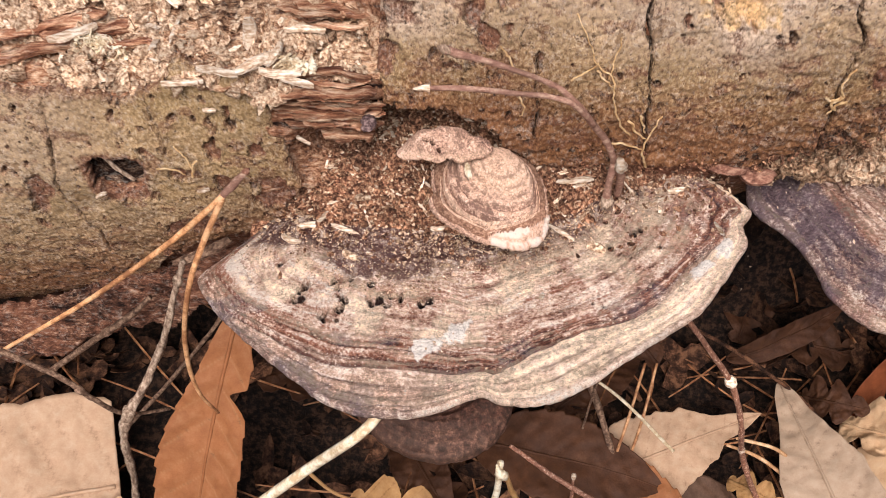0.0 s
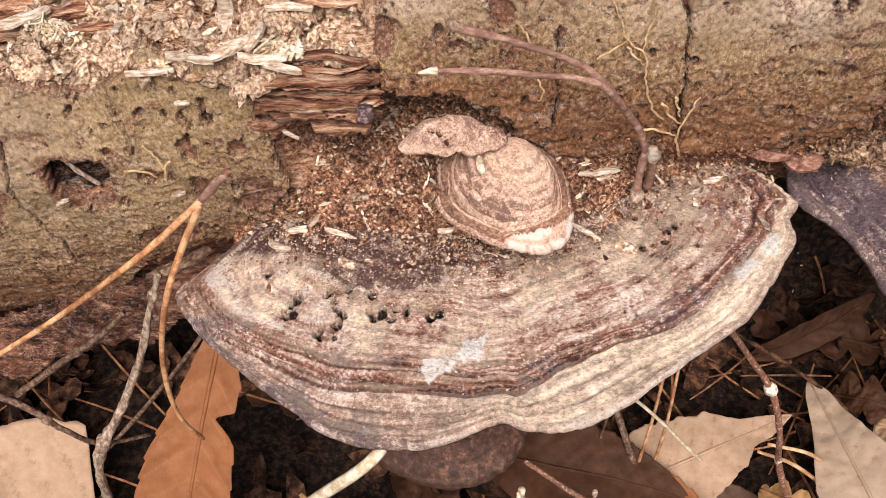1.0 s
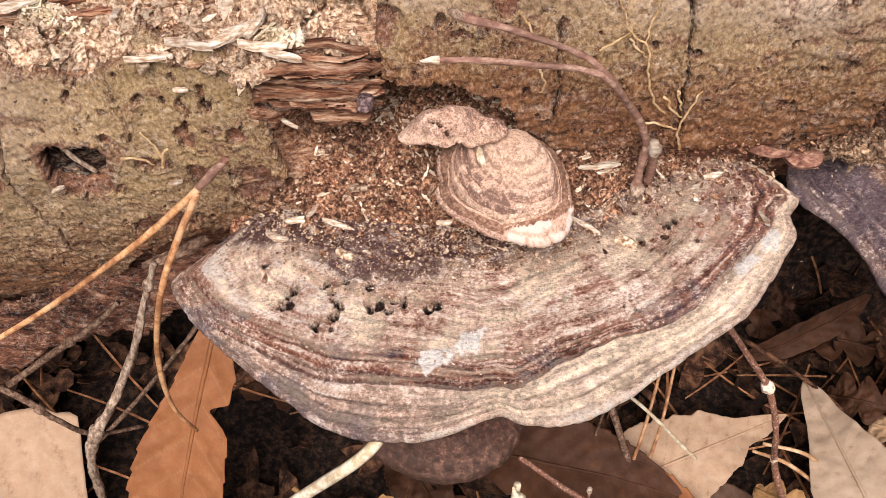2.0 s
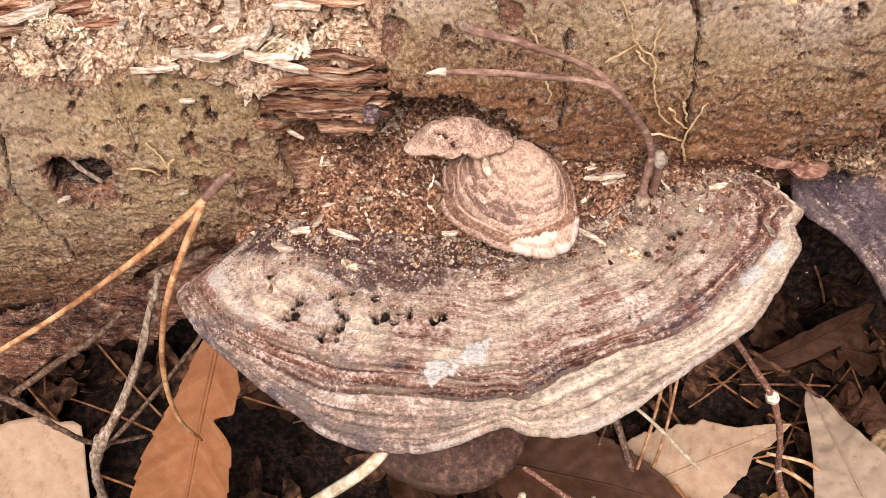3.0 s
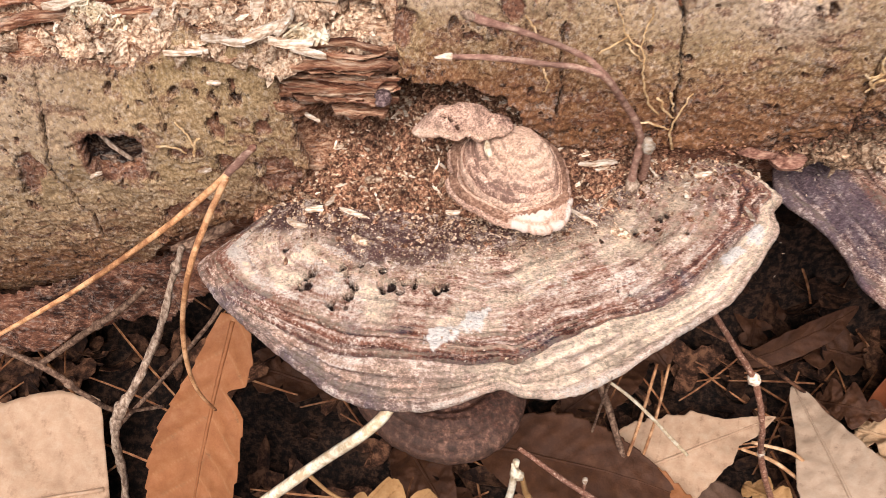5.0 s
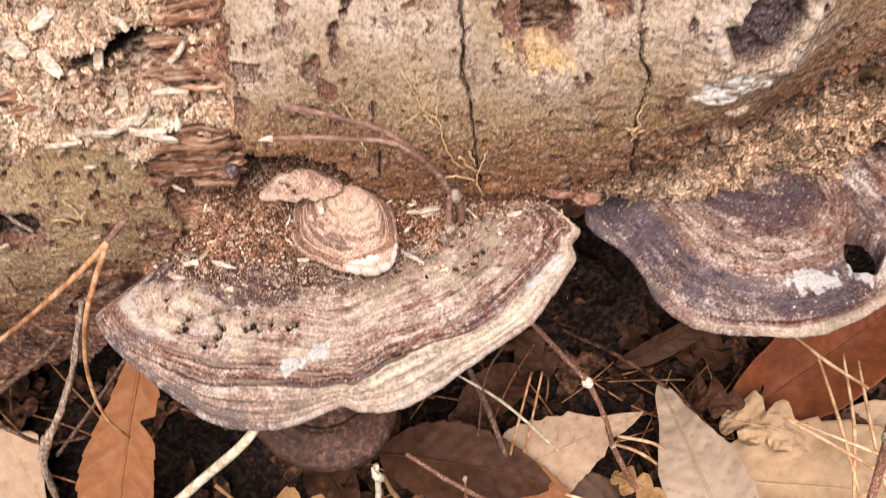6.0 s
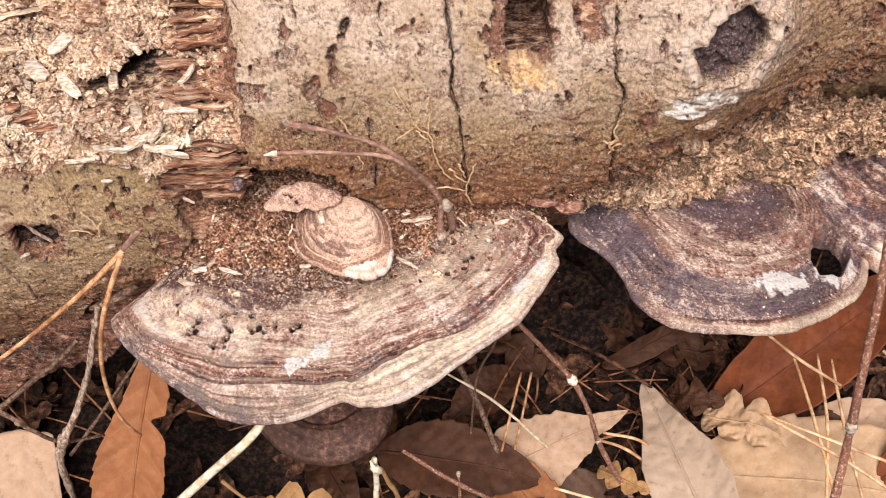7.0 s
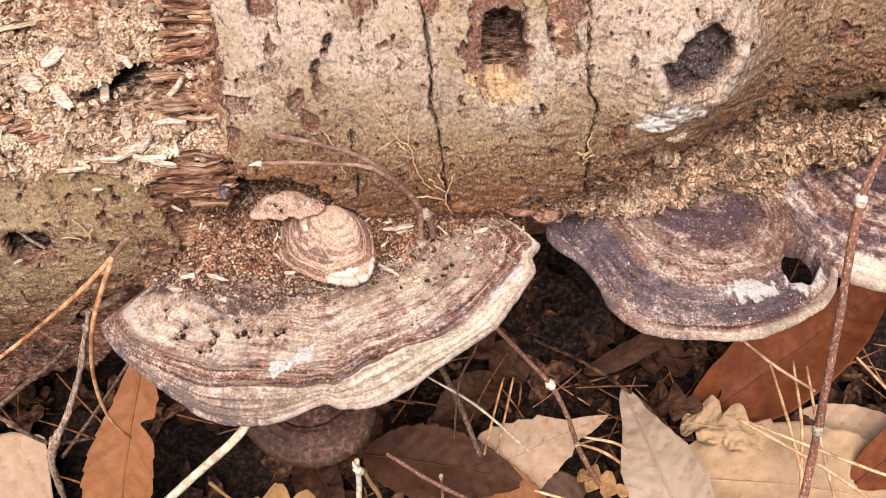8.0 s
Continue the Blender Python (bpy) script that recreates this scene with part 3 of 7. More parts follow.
crack_g = [(0.200, 0.33), (0.1985, 0.30), (0.1995, 0.27), (0.197, 0.25)]
crack_h = [(0.060, 0.2075), (0.056, 0.2045), (0.052, 0.2035)]
parts = bark_plate("bark", MAIN_EDGE, bx, ba,
                   [(crack_a, 0.0008), (crack_b, 0.0008), (crack_c, 0.0005), (crack_d, 0.0004), (crack_e, 0.0003), (crack_f, 0.0006), (crack_g, 0.0005), (crack_h, 0.0004)],
                   [(0.0805, 0.269, 0.0072, 0.0102), (-0.0105, 0.2572, 0.0006, 0.0012), (0.0203, 0.2665, 0.0007, 0.0012), (0.0115, 0.2835, 0.0008, 0.001)],
                   [(0.010, 0.250, 0.0021, 0.0048, 0.0009), (0.009, 0.2365, 0.0026, 0.0024, 0.0008), (0.002, 0.2695, 0.0014, 0.0032, 0.0008), (0.001, 0.281, 0.0042, 0.006, 0.0008),
                    (0.034, 0.283, 0.0042, 0.0052, 0.0009), (-0.0105, 0.2505, 0.0042, 0.0036, 0.0009), (-0.014, 0.236, 0.003, 0.006, 0.0009), (0.0785, 0.272, 0.0105, 0.0215, 0.0013),
                    (0.101, 0.2795, 0.0058, 0.0165, 0.001), (0.0298, 0.2640, 0.0011, 0.0018, 0.0007), (0.0195, 0.2455, 0.001, 0.0018, 0.0007), (0.0275, 0.2385, 0.001, 0.0022, 0.0007),
                    (0.0575, 0.284, 0.0026, 0.008, 0.0007), (0.215, 0.29, 0.004, 0.012, 0.0007), (0.191, 0.285, 0.003, 0.008, 0.0007), (-0.0015, 0.2840, 0.0030, 0.0075, 0.0010), (0.0130, 0.2430, 0.0030, 0.0030, 0.0009), (0.0175, 0.2555, 0.0022, 0.0055, 0.0010),
                    (0.0045, 0.2340, 0.0030, 0.0020, 0.0007), (0.0410, 0.2690, 0.0022, 0.0016, 0.0006), (0.0465, 0.2620, 0.0012, 0.0020, 0.0006), (0.0920, 0.2440, 0.0016, 0.0013, 0.0007), (0.0660, 0.2490, 0.0011, 0.0012, 0.0006), (0.0850, 0.2150, 0.0024, 0.0022, 0.0007),
                    (0.1290, 0.2210, 0.0050, 0.0040, 0.0008), (0.1220, 0.2340, 0.0035, 0.0060, 0.0006), (0.1800, 0.2420, 0.0050, 0.0030, 0.0008), (0.2050, 0.2500, 0.0060, 0.0050, 0.0007)],
                   101, 620, "")
X, A, Z, d, keep, at = parts
kx, kz = X - KNOT[0], Z - KNOT[1]
kr = np.hypot(kx / 0.0135, kz / 0.0120) + 0.32 * fbm(X * 130, Z * 130, 303, 3)
pit = sm((1.02 - kr) / 0.2)
kf1, kf2, kt = worley(X * 330 + fbm(X * 300, Z * 300, 93), Z * 400, 91)
d -= pit * (0.0085 - 0.0040 * kt ** 3 * sm((kf2 - kf1) * 3) - 0.0022 * fbm(X * 330, Z * 330, 95, 4))
d += 0.0022 * np.exp(-((kr - 1.25) / 0.28) ** 2) * (0.7 + fbm(X * 220, Z * 220, 305, 3))
ruff = sm((2.7 - kr) / 0.8) * (1 - pit)
rw = worley(X * 230 + 0.5 * fbm(X * 300, Z * 300, 325), Z * 330, 327)
d += ruff * (0.0010 * fbm(X * 140 + 40 * kz, Z * 300, 307, 4) + 0.0012 * (rw[2] - 0.5) * sm((rw[1] - rw[0]) * 5) + 0.0016 * fbm(X * 420, Z * 70, 329, 4) * sm((kz + 0.004) / 0.008))
at["purple"] = np.clip(pit * np.where(kt > 0.95, 0.4, 0.98), 0, 1)
at["inner"] = np.maximum(at["inner"], pit * (kt > 0.95) * 0.6)
at["grey"] = np.clip(0.40 * ruff + 0.95 * sm((Z - 0.226 - 0.006 * np.sin(X * 60)) / 0.035) * (0.75 + 0.9 * fbm(X * 60, Z * 60, 309, 3)) * sm((0.175 - X) / 0.02), 0, 1) * (1 - pit)
at["white"] = np.maximum(0.95 * sm((1.1 - np.hypot((X - 0.1365) / 0.0095, (Z - 0.2425) / 0.0052) - 0.9 * fbm(X * 160, Z * 380, 311, 4)) / 0.2),
                         0.8 * sm((1 - np.hypot((X - 0.0325) / 0.0022, (Z - 0.286) / 0.0032)) / 0.2))
at["white"] *= sm((fbm(X * 500, Z * 900, 335, 4) + 0.30) / 0.3)
at["white"] = np.maximum(at["white"], 0.25 * sm((0.25 - np.abs(kr - 1.25)) / 0.2) * (fbm(X * 200, Z * 200, 317, 3) > -0.05))
low = np.interp(X, [-0.02, 0.014, 0.034, 0.1, 0.165, 0.2, 0.3], [0.218, 0.212, 0.198, 0.196, 0.212, 0.217, 0.236])
at["rust"] = np.clip(0.95 * sm(1 - (Z - low) / (0.056 - 0.026 * sm((0.03 - X) / 0.03) + 0.022 * fbm(X * 50, Z * 20, 313, 3))), 0, 1)
at["rust"] = np.maximum(at["rust"], 0.75 * sm((X - 0.110) / 0.008) * sm((0.256 - Z) / 0.02) * (0.8 + 0.6 * fbm(X * 90, Z * 90, 321, 3)) * sm((np.hypot((X - 0.136) / 0.012, (Z - 0.241) / 0.008) - 0.8) / 0.4))
at["rust"] = np.maximum(at["rust"], 0.42 * sm((X - 0.163) / 0.008))
at["green"] = np.clip(0.6 * sm((0.256 - Z) / 0.03) * (0.85 + 0.7 * fbm(X * 45, Z * 45, 319, 3)) + 0.35 * sm((-0.002 - X) / 0.01), 0, 1)
scurf = worley(X * 420 + fbm(X * 200, Z * 200, 337, 2), Z * 480, 339)
d += 0.0011 * np.clip(at["rust"], 0, 1) * (scurf[2] - 0.45) * sm((scurf[1] - scurf[0]) * 3)
at["dark"] = np.maximum(at["dark"], 0.7 * np.clip(at["rust"], 0, 1) * (scurf[2] < 0.16) * sm((fbm(X * 90, Z * 90, 341, 3) + 0.2) / 0.3))
foot = sm(1 - (Z - low - 0.002) / (0.020 + 0.010 * fbm(X * 70, Z * 40, 331, 3))) * sm((X - 0.098) / 0.012)
clod = worley(X * 330, Z * 380, 333)
d += foot * (0.0030 * (clod[2] - 0.45) * sm((clod[1] - clod[0]) * 3))
# clefts between clods painted as shade; some clods darker at random
at["dark"] = np.maximum(at["dark"], foot * np.clip(0.75 * sm((0.22 - (clod[1] - clod[0])) / 0.15) + 0.55 * (clod[2] < 0.3), 0, 1))
at["rust"] = np.maximum(at["rust"], 0.9 * foot)
frame_in = np.maximum(np.abs(X - 0.0785) / 0.0105, np.abs(Z - 0.268) / 0.0175) + 0.3 * fbm(X * 260, Z * 260, 323, 3)
at["orange"] = np.clip(sm((1.12 - frame_in) / 0.15) * sm((0.2605 - Z) / 0.003) * (0.75 + 1.3 * fbm(X * 300, Z * 300, 315, 3)), 0, 1)
finish_plate("bark", X, A, Z, d, keep, at, "olive-grey bark with fine cracks and insect pits")

# bark plate beside it, lower and further along
lx = np.concatenate([np.linspace(-0.6, -0.176, 10), np.arange(-0.175, -0.038, 0.00045)])
la = np.concatenate([np.linspace(-1.35, -1.0, 8), np.arange(-0.99, 0.42, 0.0035)])
crack_l = [(-0.1145, 0.221), (-0.1150, 0.212), (-0.1162, 0.2024), (-0.1182, 0.1924), (-0.1173, 0.1841), (-0.1149, 0.1767), (-0.1123, 0.1663), (-0.111, 0.152)]
crack_m = [(-0.0848, 0.2235), (-0.0843, 0.2164), (-0.0831, 0.2113), (-0.0819, 0.2071), (-0.0822, 0.2030)]
crack_n = [(-0.121, 0.15), (-0.114, 0.152), (-0.107, 0.147)]
X, A, Z, d, keep, at = bark_plate("bark", LEFT_EDGE, lx, la, [(crack_l, 0.0006), (crack_m, 0.0004), (crack_n, 0.0007)],
                                 [(-0.0990, 0.1935, 0.0082, 0.0078), (-0.0885, 0.1865, 0.001, 0.0008)],
                                 [(-0.0685, 0.2035, 0.0028, 0.0036, 0.0008), (-0.0665, 0.1905, 0.003, 0.004, 0.0009), (-0.0785, 0.195, 0.004, 0.0028, 0.0008), (-0.0555, 0.204, 0.0022, 0.003, 0.0008),
                                  (-0.0612, 0.219, 0.0016, 0.0026, 0.0008), (-0.088, 0.2035, 0.0026, 0.002, 0.0007), (-0.098, 0.186, 0.009, 0.004, 0.0007), (-0.052, 0.186, 0.006, 0.008, 0.0009),
                                  (-0.08, 0.168, 0.01, 0.005, 0.0007), (-0.125, 0.185, 0.004, 0.008, 0.0006)],
                                 202, 460, "")
at["green"] = np.clip(0.75 * sm((Z - 0.165 - 0.15 * (X + 0.08)) / 0.03) * (0.7 + 0.6 * fbm(X * 50, Z * 50, 401, 3)), 0, 1)
at["rust"] = np.clip(0.95 * sm((0.192 + 0.28 * (X + 0.06) - Z) / 0.030) + 0.4 * sm((X + 0.058) / 0.01), 0, 1) * (0.7 + 0.5 * fbm(X * 80, Z * 80, 403, 3))
scurf = worley(X * 380 + fbm(X * 200, Z * 200, 437, 2), Z * 440, 439)
d += 0.0013 * np.clip(at["rust"], 0, 1) * (scurf[2] - 0.45) * sm((scurf[1] - scurf[0]) * 3)
at["dark"] = np.maximum(at["dark"], 0.75 * np.clip(at["rust"], 0, 1) * (scurf[2] < 0.18) * sm((fbm(X * 80, Z * 80, 441, 3) + 0.2) / 0.3))
at["grey"] = 0.35 * sm((-0.09 - X) / 0.03) * sm((Z - 0.17) / 0.03)
for key in ("purple", "white", "orange"):
    at[key] = np.zeros(X.shape)
finish_plate("bark", X, A, Z, d, keep, at, "greenish bark plate with a bored hole")


# ragged slab of decayed inner bark hanging under the plate
sx, sz = np.meshgrid(np.arange(-0.190, -0.060, 0.0008), np.arange(0.080, 0.140, 0.0008), indexing="ij")
low_edge = np.interp(sx, [-0.19, -0.16, -0.145, -0.13, -0.115, -0.10, -0.085, -0.07, -0.06], [0.082, 0.086, 0.091, 0.098, 0.108, 0.109, 0.118, 0.124, 0.130])
keep = (sz > low_edge + 0.006 * fbm(sx * 90, sz * 30, 421, 4)) & (sz < low_edge + 0.019 + 0.006 * fbm(sx * 60, sz * 30, 431, 3))
sy = 0.207 + 0.5 * (sz - low_edge) + 0.004 * fbm(sx * 60, sz * 110, 423, 4) + 0.0016 * fbm(sx * 160, sz * 400, 425, 4)
f = quads(*sx.shape)
f = f[keep.reshape(-1)[f].all(1)]
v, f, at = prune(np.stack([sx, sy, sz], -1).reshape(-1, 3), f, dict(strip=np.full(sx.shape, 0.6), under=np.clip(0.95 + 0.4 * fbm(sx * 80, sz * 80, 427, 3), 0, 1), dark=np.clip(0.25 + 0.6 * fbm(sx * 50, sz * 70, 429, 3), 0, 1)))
v, f, at = skirt(v, f, at, (0, 0.004, 0.001))
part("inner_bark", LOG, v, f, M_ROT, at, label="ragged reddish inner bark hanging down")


# split laminae of sound wood standing out of the rot, each a ragged strip along the grain
M_LAMINA = material("split_wood", [(0.3, lin(92, 54, 38)), (0.45, lin(146, 98, 72)), (0.56, lin(184, 140, 108)), (0.72, lin(230, 200, 168))], scale=420, stretch=(0.16, 1, 1.3), bump=1.0, patch=70,
                    patch_mix=0.3, fleck=0.6, grit=2400, speck=0.35, speck_scale=900, vary=0.3)
M_LAMINA_PALE = material("pale_split_wood", [(0.3, lin(152, 112, 82)), (0.45, lin(210, 174, 136)), (0.56, lin(232, 204, 168)), (0.72, lin(250, 232, 206))], scale=420, stretch=(0.13, 1, 1.3), bump=0.9, patch=60,
                         patch_mix=0.25, fleck=0.6, grit=2400, vary=0.2)


def lamina(x0, x1, z, high, out, lean, seed, mat, deep_at=None):
    gen = np.random.default_rng(seed)
    n, m = max(10, int((x1 - x0) / 0.0007)), 16
    u, a = np.meshgrid(np.linspace(0, 1, n), np.linspace(0, 2 * math.pi, m, endpoint=False), indexing="ij")
    x = x0 + (x1 - x0) * u
    zc = z + lean * (x - x0) + 0.0009 * fbm(u * 3 + seed, u * 0, seed, 3)
    al = np.arcsin(np.clip((zc - log_z(x)) / LOG_R, -1, 1))
    base = log_point(x, al)
    base[..., 1] += hollow(x * 0 + (deep_at if deep_at is not None else x), zc)
    taper = np.minimum(1, 9.0 * u + 0.3) * np.minimum(1, 9 * (1 - u) + 0.3) * (0.85 + 0.3 * vnoise(u * 5 + seed, u * 0, seed + 1))
    rough = 1 + 0.60 * fbm(u * 2.5, np.cos(a) * 4.5 + np.sin(a) * 3 + seed, seed + 2, 4, 0.65) + 0.18 * fbm(u * 50, a * 3, seed + 3, 2)
    c, s = np.cos(a), np.sin(a)
    flat = np.maximum(np.abs(c), np.abs(s)) ** 0.75
    base[..., 1] -= out * taper * (0.35 + c / flat * rough)
    base[..., 2] += 0.5 * high * taper * s / flat * rough + 0.25 * out * taper * c
    f = quads(n, m, True)
    part("lamina", LOG, base.reshape(-1, 3), f[:, ::-1], mat)


lam = np.random.default_rng(77)
for k in range(26):
    z = 0.2365 + 0.0016 * k + 0.0004 * lam.uniform(-1, 1)
    lamina(-0.048 + 0.016 * lam.uniform(0, 1) + 0.004 * (k > 16), -0.0145 + 0.004 * lam.uniform(-1.5, 1), z, lam.uniform(0.0006, 0.0017), lam.uniform(0.0012, 0.0042), 0.02 + 0.05 * lam.uniform(-1, 1), 700 + k, M_LAMINA, -0.030)
for k in range(19):
    z = 0.2125 + 0.0010 * k + 0.0004 * lam.uniform(-1, 1)
    lamina(-0.050 + 0.012 * lam.uniform(-0.2, 1) + 0.010 * (k < 3), -0.014 - 0.010 * lam.uniform(0, 1), z, lam.uniform(0.0005, 0.0016), lam.uniform(0.0008, 0.0034), -0.02 + 0.05 * lam.uniform(-1, 1), 830 + k, M_LAMINA, -0.048)
for k in range(22):
    z = 0.2440 + 0.0020 * k + 0.0005 * lam.uniform(-1, 1)
    lamina(-0.175 + 0.012 * lam.uniform(-1, 1), -0.092 + 0.0016 * k + 0.016 * lam.uniform(-1, 0.6), z - 0.012, lam.uniform(0.0009, 0.0024), lam.uniform(0.0010, 0.0030), 0.15 + 0.03 * lam.uniform(-1, 1), 760 + k, M_LAMINA_PALE)
for k, (x0, x1, z) in enumerate([(-0.135, -0.080, 0.2245), (-0.160, -0.098, 0.2255), (-0.118, -0.088, 0.2285)]):
    lamina(x0, x1, z, 0.0026, 0.0024, 0.10, 790 + k, M_LAMINA)

# ---- bracket fungi ----
def bracket(name, centre, outline, height, bands, label, holes=(), pierced=None, thick=(0.0032, 0.016), step=0.00055, seed=1, wave=0.0004, white=(), under_mat=None, top_mat=None, rings=20, ring_deep=0.0005, ring_reach=0.75, mott=0.9, iso=1.0, coord=None, streak=1.0):
    """A shelf whose edge is given by degrees and millimetres round the centre. height(x, y, r) gives its top, bands(r, phi, x, y) its stains and relief."""
    deg = np.array([o[0] for o in outline], float)
    rad = np.array([o[1] for o in outline], float) * 0.001
    n = int(2 * math.pi * rad.mean() / step)
    phi = np.linspace(-math.pi, math.pi, n, endpoint=False)
    edge = np.interp(np.degrees(phi), deg, rad, period=360)
    soft = np.exp(-0.5 * (np.arange(-6, 7) / 1.9) ** 2)
    edge = np.convolve(np.concatenate([edge[-6:], edge, edge[:6]]), soft / soft.sum(), "valid")
    edge = edge + 0.0004 * fbm(phi * 14, phi * 0 + seed, seed, 3) + 0.0002 * fbm(phi * 60, phi * 0, seed + 1, 2)
    m = int(rad.max() / step)
    rho = np.linspace(0.0005, 1, m)
    R, F = np.meshgrid(rho, phi, indexing="ij")
    wide = np.exp(-0.5 * (np.arange(-n // 8, n // 8 + 1) / (n / 26)) ** 2)
    calm = np.convolve(np.concatenate([edge[-(n // 8) - 1:], edge, edge[:n // 8 + 1]]), wide / wide.sum(), "same")[n // 8 + 1:n // 8 + 1 + n]
    blend = R ** 6
    X = centre[0] + R * (calm[None, :] * (1 - blend) + edge[None, :] * blend) * np.cos(F)
    Y = centre[1] + R * (calm[None, :] * (1 - blend) + edge[None, :] * blend) * np.sin(F)
    st, relief = bands(R, F, X, Y)
    gen = np.random.default_rng(seed)
    bent = (coord(X, Y, R) if coord else R) + 0.010 * fbm(F * 2.2, R * 2, seed + 60, 3) + 0.003 * fbm(F * 12, R * 9, seed + 61, 2)
    line = np.zeros(X.shape)
    for k in range(rings):
        c = 1 - gen.uniform(0.0, 0.9) ** 1.5 * ring_reach
        here = sm((vnoise(F * gen.uniform(2, 5) + k * 7, F * 0, seed + 62) - 0.35) / 0.25)
        line = np.maximum(line, here * gen.uniform(0.35, 1.0) * np.exp(-((bent - c) / (0.00042 / rad.mean())) ** 2))
    relief = relief - ring_deep * line
    rm = rad.mean()
    shade = (0.5 + streak * 0.22 * fbm(bent * rm * 330, F * rm * 22, seed + 81, 4, 0.6) + streak * 0.30 * fbm(bent * rm * 900, F * rm * 60, seed + 83, 3, 0.6)
             + iso * 0.27 * fbm(X * 700, Y * 600, seed + 85, 4, 0.6) + iso * 0.16 * fbm(X * 110, Y * 110, seed + 87, 3))
    shade = np.clip(shade, 0, 1)
    relief = relief + 0.0003 * (shade - 0.5)
    st = {k: np.clip(v * (1.0 + mott * fbm(X * 420 + 31 * i, Y * 420, seed + 63 + i, 3)) , 0, 1) for i, (k, v) in enumerate(st.items())}
    st["dark"] = np.maximum(st["dark"], 0.95 * line)
    Zt = height(X, Y, R) + relief + wave * fbm(X * 260, Y * 260, seed + 4, 4)
    # hole: shade of the small holes, painted near black over their relief
    hole = np.zeros(X.shape)
    for hx, hy, hr, deep in holes:
        w = np.hypot(X - hx, Y - hy) / hr + 0.3 * fbm(X * 620, Y * 620, seed + 8, 3)
        inn = sm((1.12 - w) / 0.22)
        Zt -= 2.2 * deep * inn
        hole = np.maximum(hole, inn)
    whites = np.zeros(X.shape)
    for hx, hy, rx, ry, turn in white:
        u, v = X - hx, Y - hy
        u, v = u * math.cos(turn) + v * math.sin(turn), v * math.cos(turn) - u * math.sin(turn)
        w = np.hypot(u / rx, v / ry) + 0.9 * fbm(X * 330, Y * 330, seed + 9, 5, 0.65)
        inn = 0.9 * sm((1 - w) / 0.25)
        whites = np.maximum(whites, inn)
        Zt += 0.0003 * inn
    top = np.stack([X, Y, Zt], -1)
    # rounded lip and pore side
    lip, out = [], [(0.0004, 0.0006), (0.0006, 0.0014), (0.0003, 0.0023), (-0.0008, 0.003)]
    for o, drop in out:
        r1 = edge + o
        lip.append(np.stack([centre[0] + r1 * np.cos(phi), centre[1] + r1 * np.sin(phi), Zt[-1] - drop * thick[0] / 0.003], -1))
    down = np.linspace(0.97, 0.02, 40)
    R2, F2 = np.meshgrid(down, phi, indexing="ij")
    X2 = centre[0] + R2 * edge[None, :] * np.cos(F2)
    Y2 = centre[1] + R2 * edge[None, :] * np.sin(F2)
    Z2 = height(X2, Y2, R2) - thick[0] - thick[1] * (1 - R2) + 0.0005 * fbm(X2 * 200, Y2 * 200, seed + 12, 3)
    ob = thing(name, (centre[0], centre[1], float(Zt[m // 2].min()) - 0.008), label, "bracket fungus", "bracket fungi on the log")
    verts = np.vstack([top.reshape(-1, 3)] + lip)
    rows = m + len(out)
    f = quads(rows, n, True)
    pad = lambda q, k=1.0: np.concatenate([q.ravel(), np.tile(q[-1] * k, len(out))])
    attrs = {k: pad(v) for k, v in st.items()}
    attrs["tone"] = pad(shade)
    attrs["hole"], attrs["white"] = pad(hole), np.maximum(pad(whites), attrs.get("white", 0))
    gone = None
    if pierced:
        px, py, rx, ry, turn = pierced

        def ring(x, y):
            u, v = x - px, y - py
            u, v = u * math.cos(turn) + v * math.sin(turn), v * math.cos(turn) - u * math.sin(turn)
            return np.hypot(u / rx, v / ry) + 0.12 * fbm(x * 200, y * 200, seed + 40, 2)

        w = ring(verts[:, 0], verts[:, 1])
        sink = sm((1.0 - w) / 0.14)
        verts[:, 2] -= 0.010 * sink
        f = f[~(w[f] < 0.86).all(1)]
        gone = ring
        # inner wall of the opening darkened, its shade put into the colour
        attrs["dark"] = np.maximum(attrs["dark"], 0.9 * sink)
        attrs["white"] = attrs["white"] * (1 - sink)
    part("cap", ob, verts, f, top_mat or M_FUNGUS, attrs, label="zoned woody upper side")
    v2 = np.vstack([lip[-1], np.stack([X2, Y2, Z2], -1).reshape(-1, 3)])
    f2 = quads(41, n, True)
    if gone:
        f2 = f2[~(gone(v2[:, 0], v2[:, 1])[f2] < 1.0).all(1)]
    part("pore_surface", ob, v2, f2, under_mat or M_UNDER, label="brown pore layer underneath")
    return ob


def main_height(x, y, r):
    fall = np.interp(x, [0.02, 0.08], [0.0105, 0.005])
    return 0.1845 + 0.085 * x - fall * r ** 2.2 - 0.0012 * np.exp(-((x + 0.03) / 0.02) ** 2) + 0.0012 * fbm(x * 45, y * 45, 61, 2)


def by_angle(F, table):
    return np.interp(np.degrees(F), [a for a, _ in table], [b for _, b in table])


MAIN_GROOVE = [(-165, 0.995), (-150, 0.985), (-146, 0.972), (-140, 0.949), (-134, 0.933), (-127, 0.918), (-122, 0.892), (-116, 0.870), (-111, 0.860), (-103, 0.858), (-94, 0.893), (-86, 0.905),
               (-76, 0.836), (-69, 0.828), (-62, 0.834), (-56, 0.862), (-50, 0.884), (-43, 0.892), (-35, 0.892), (-26, 0.919), (-18, 0.965), (-10, 0.99)]
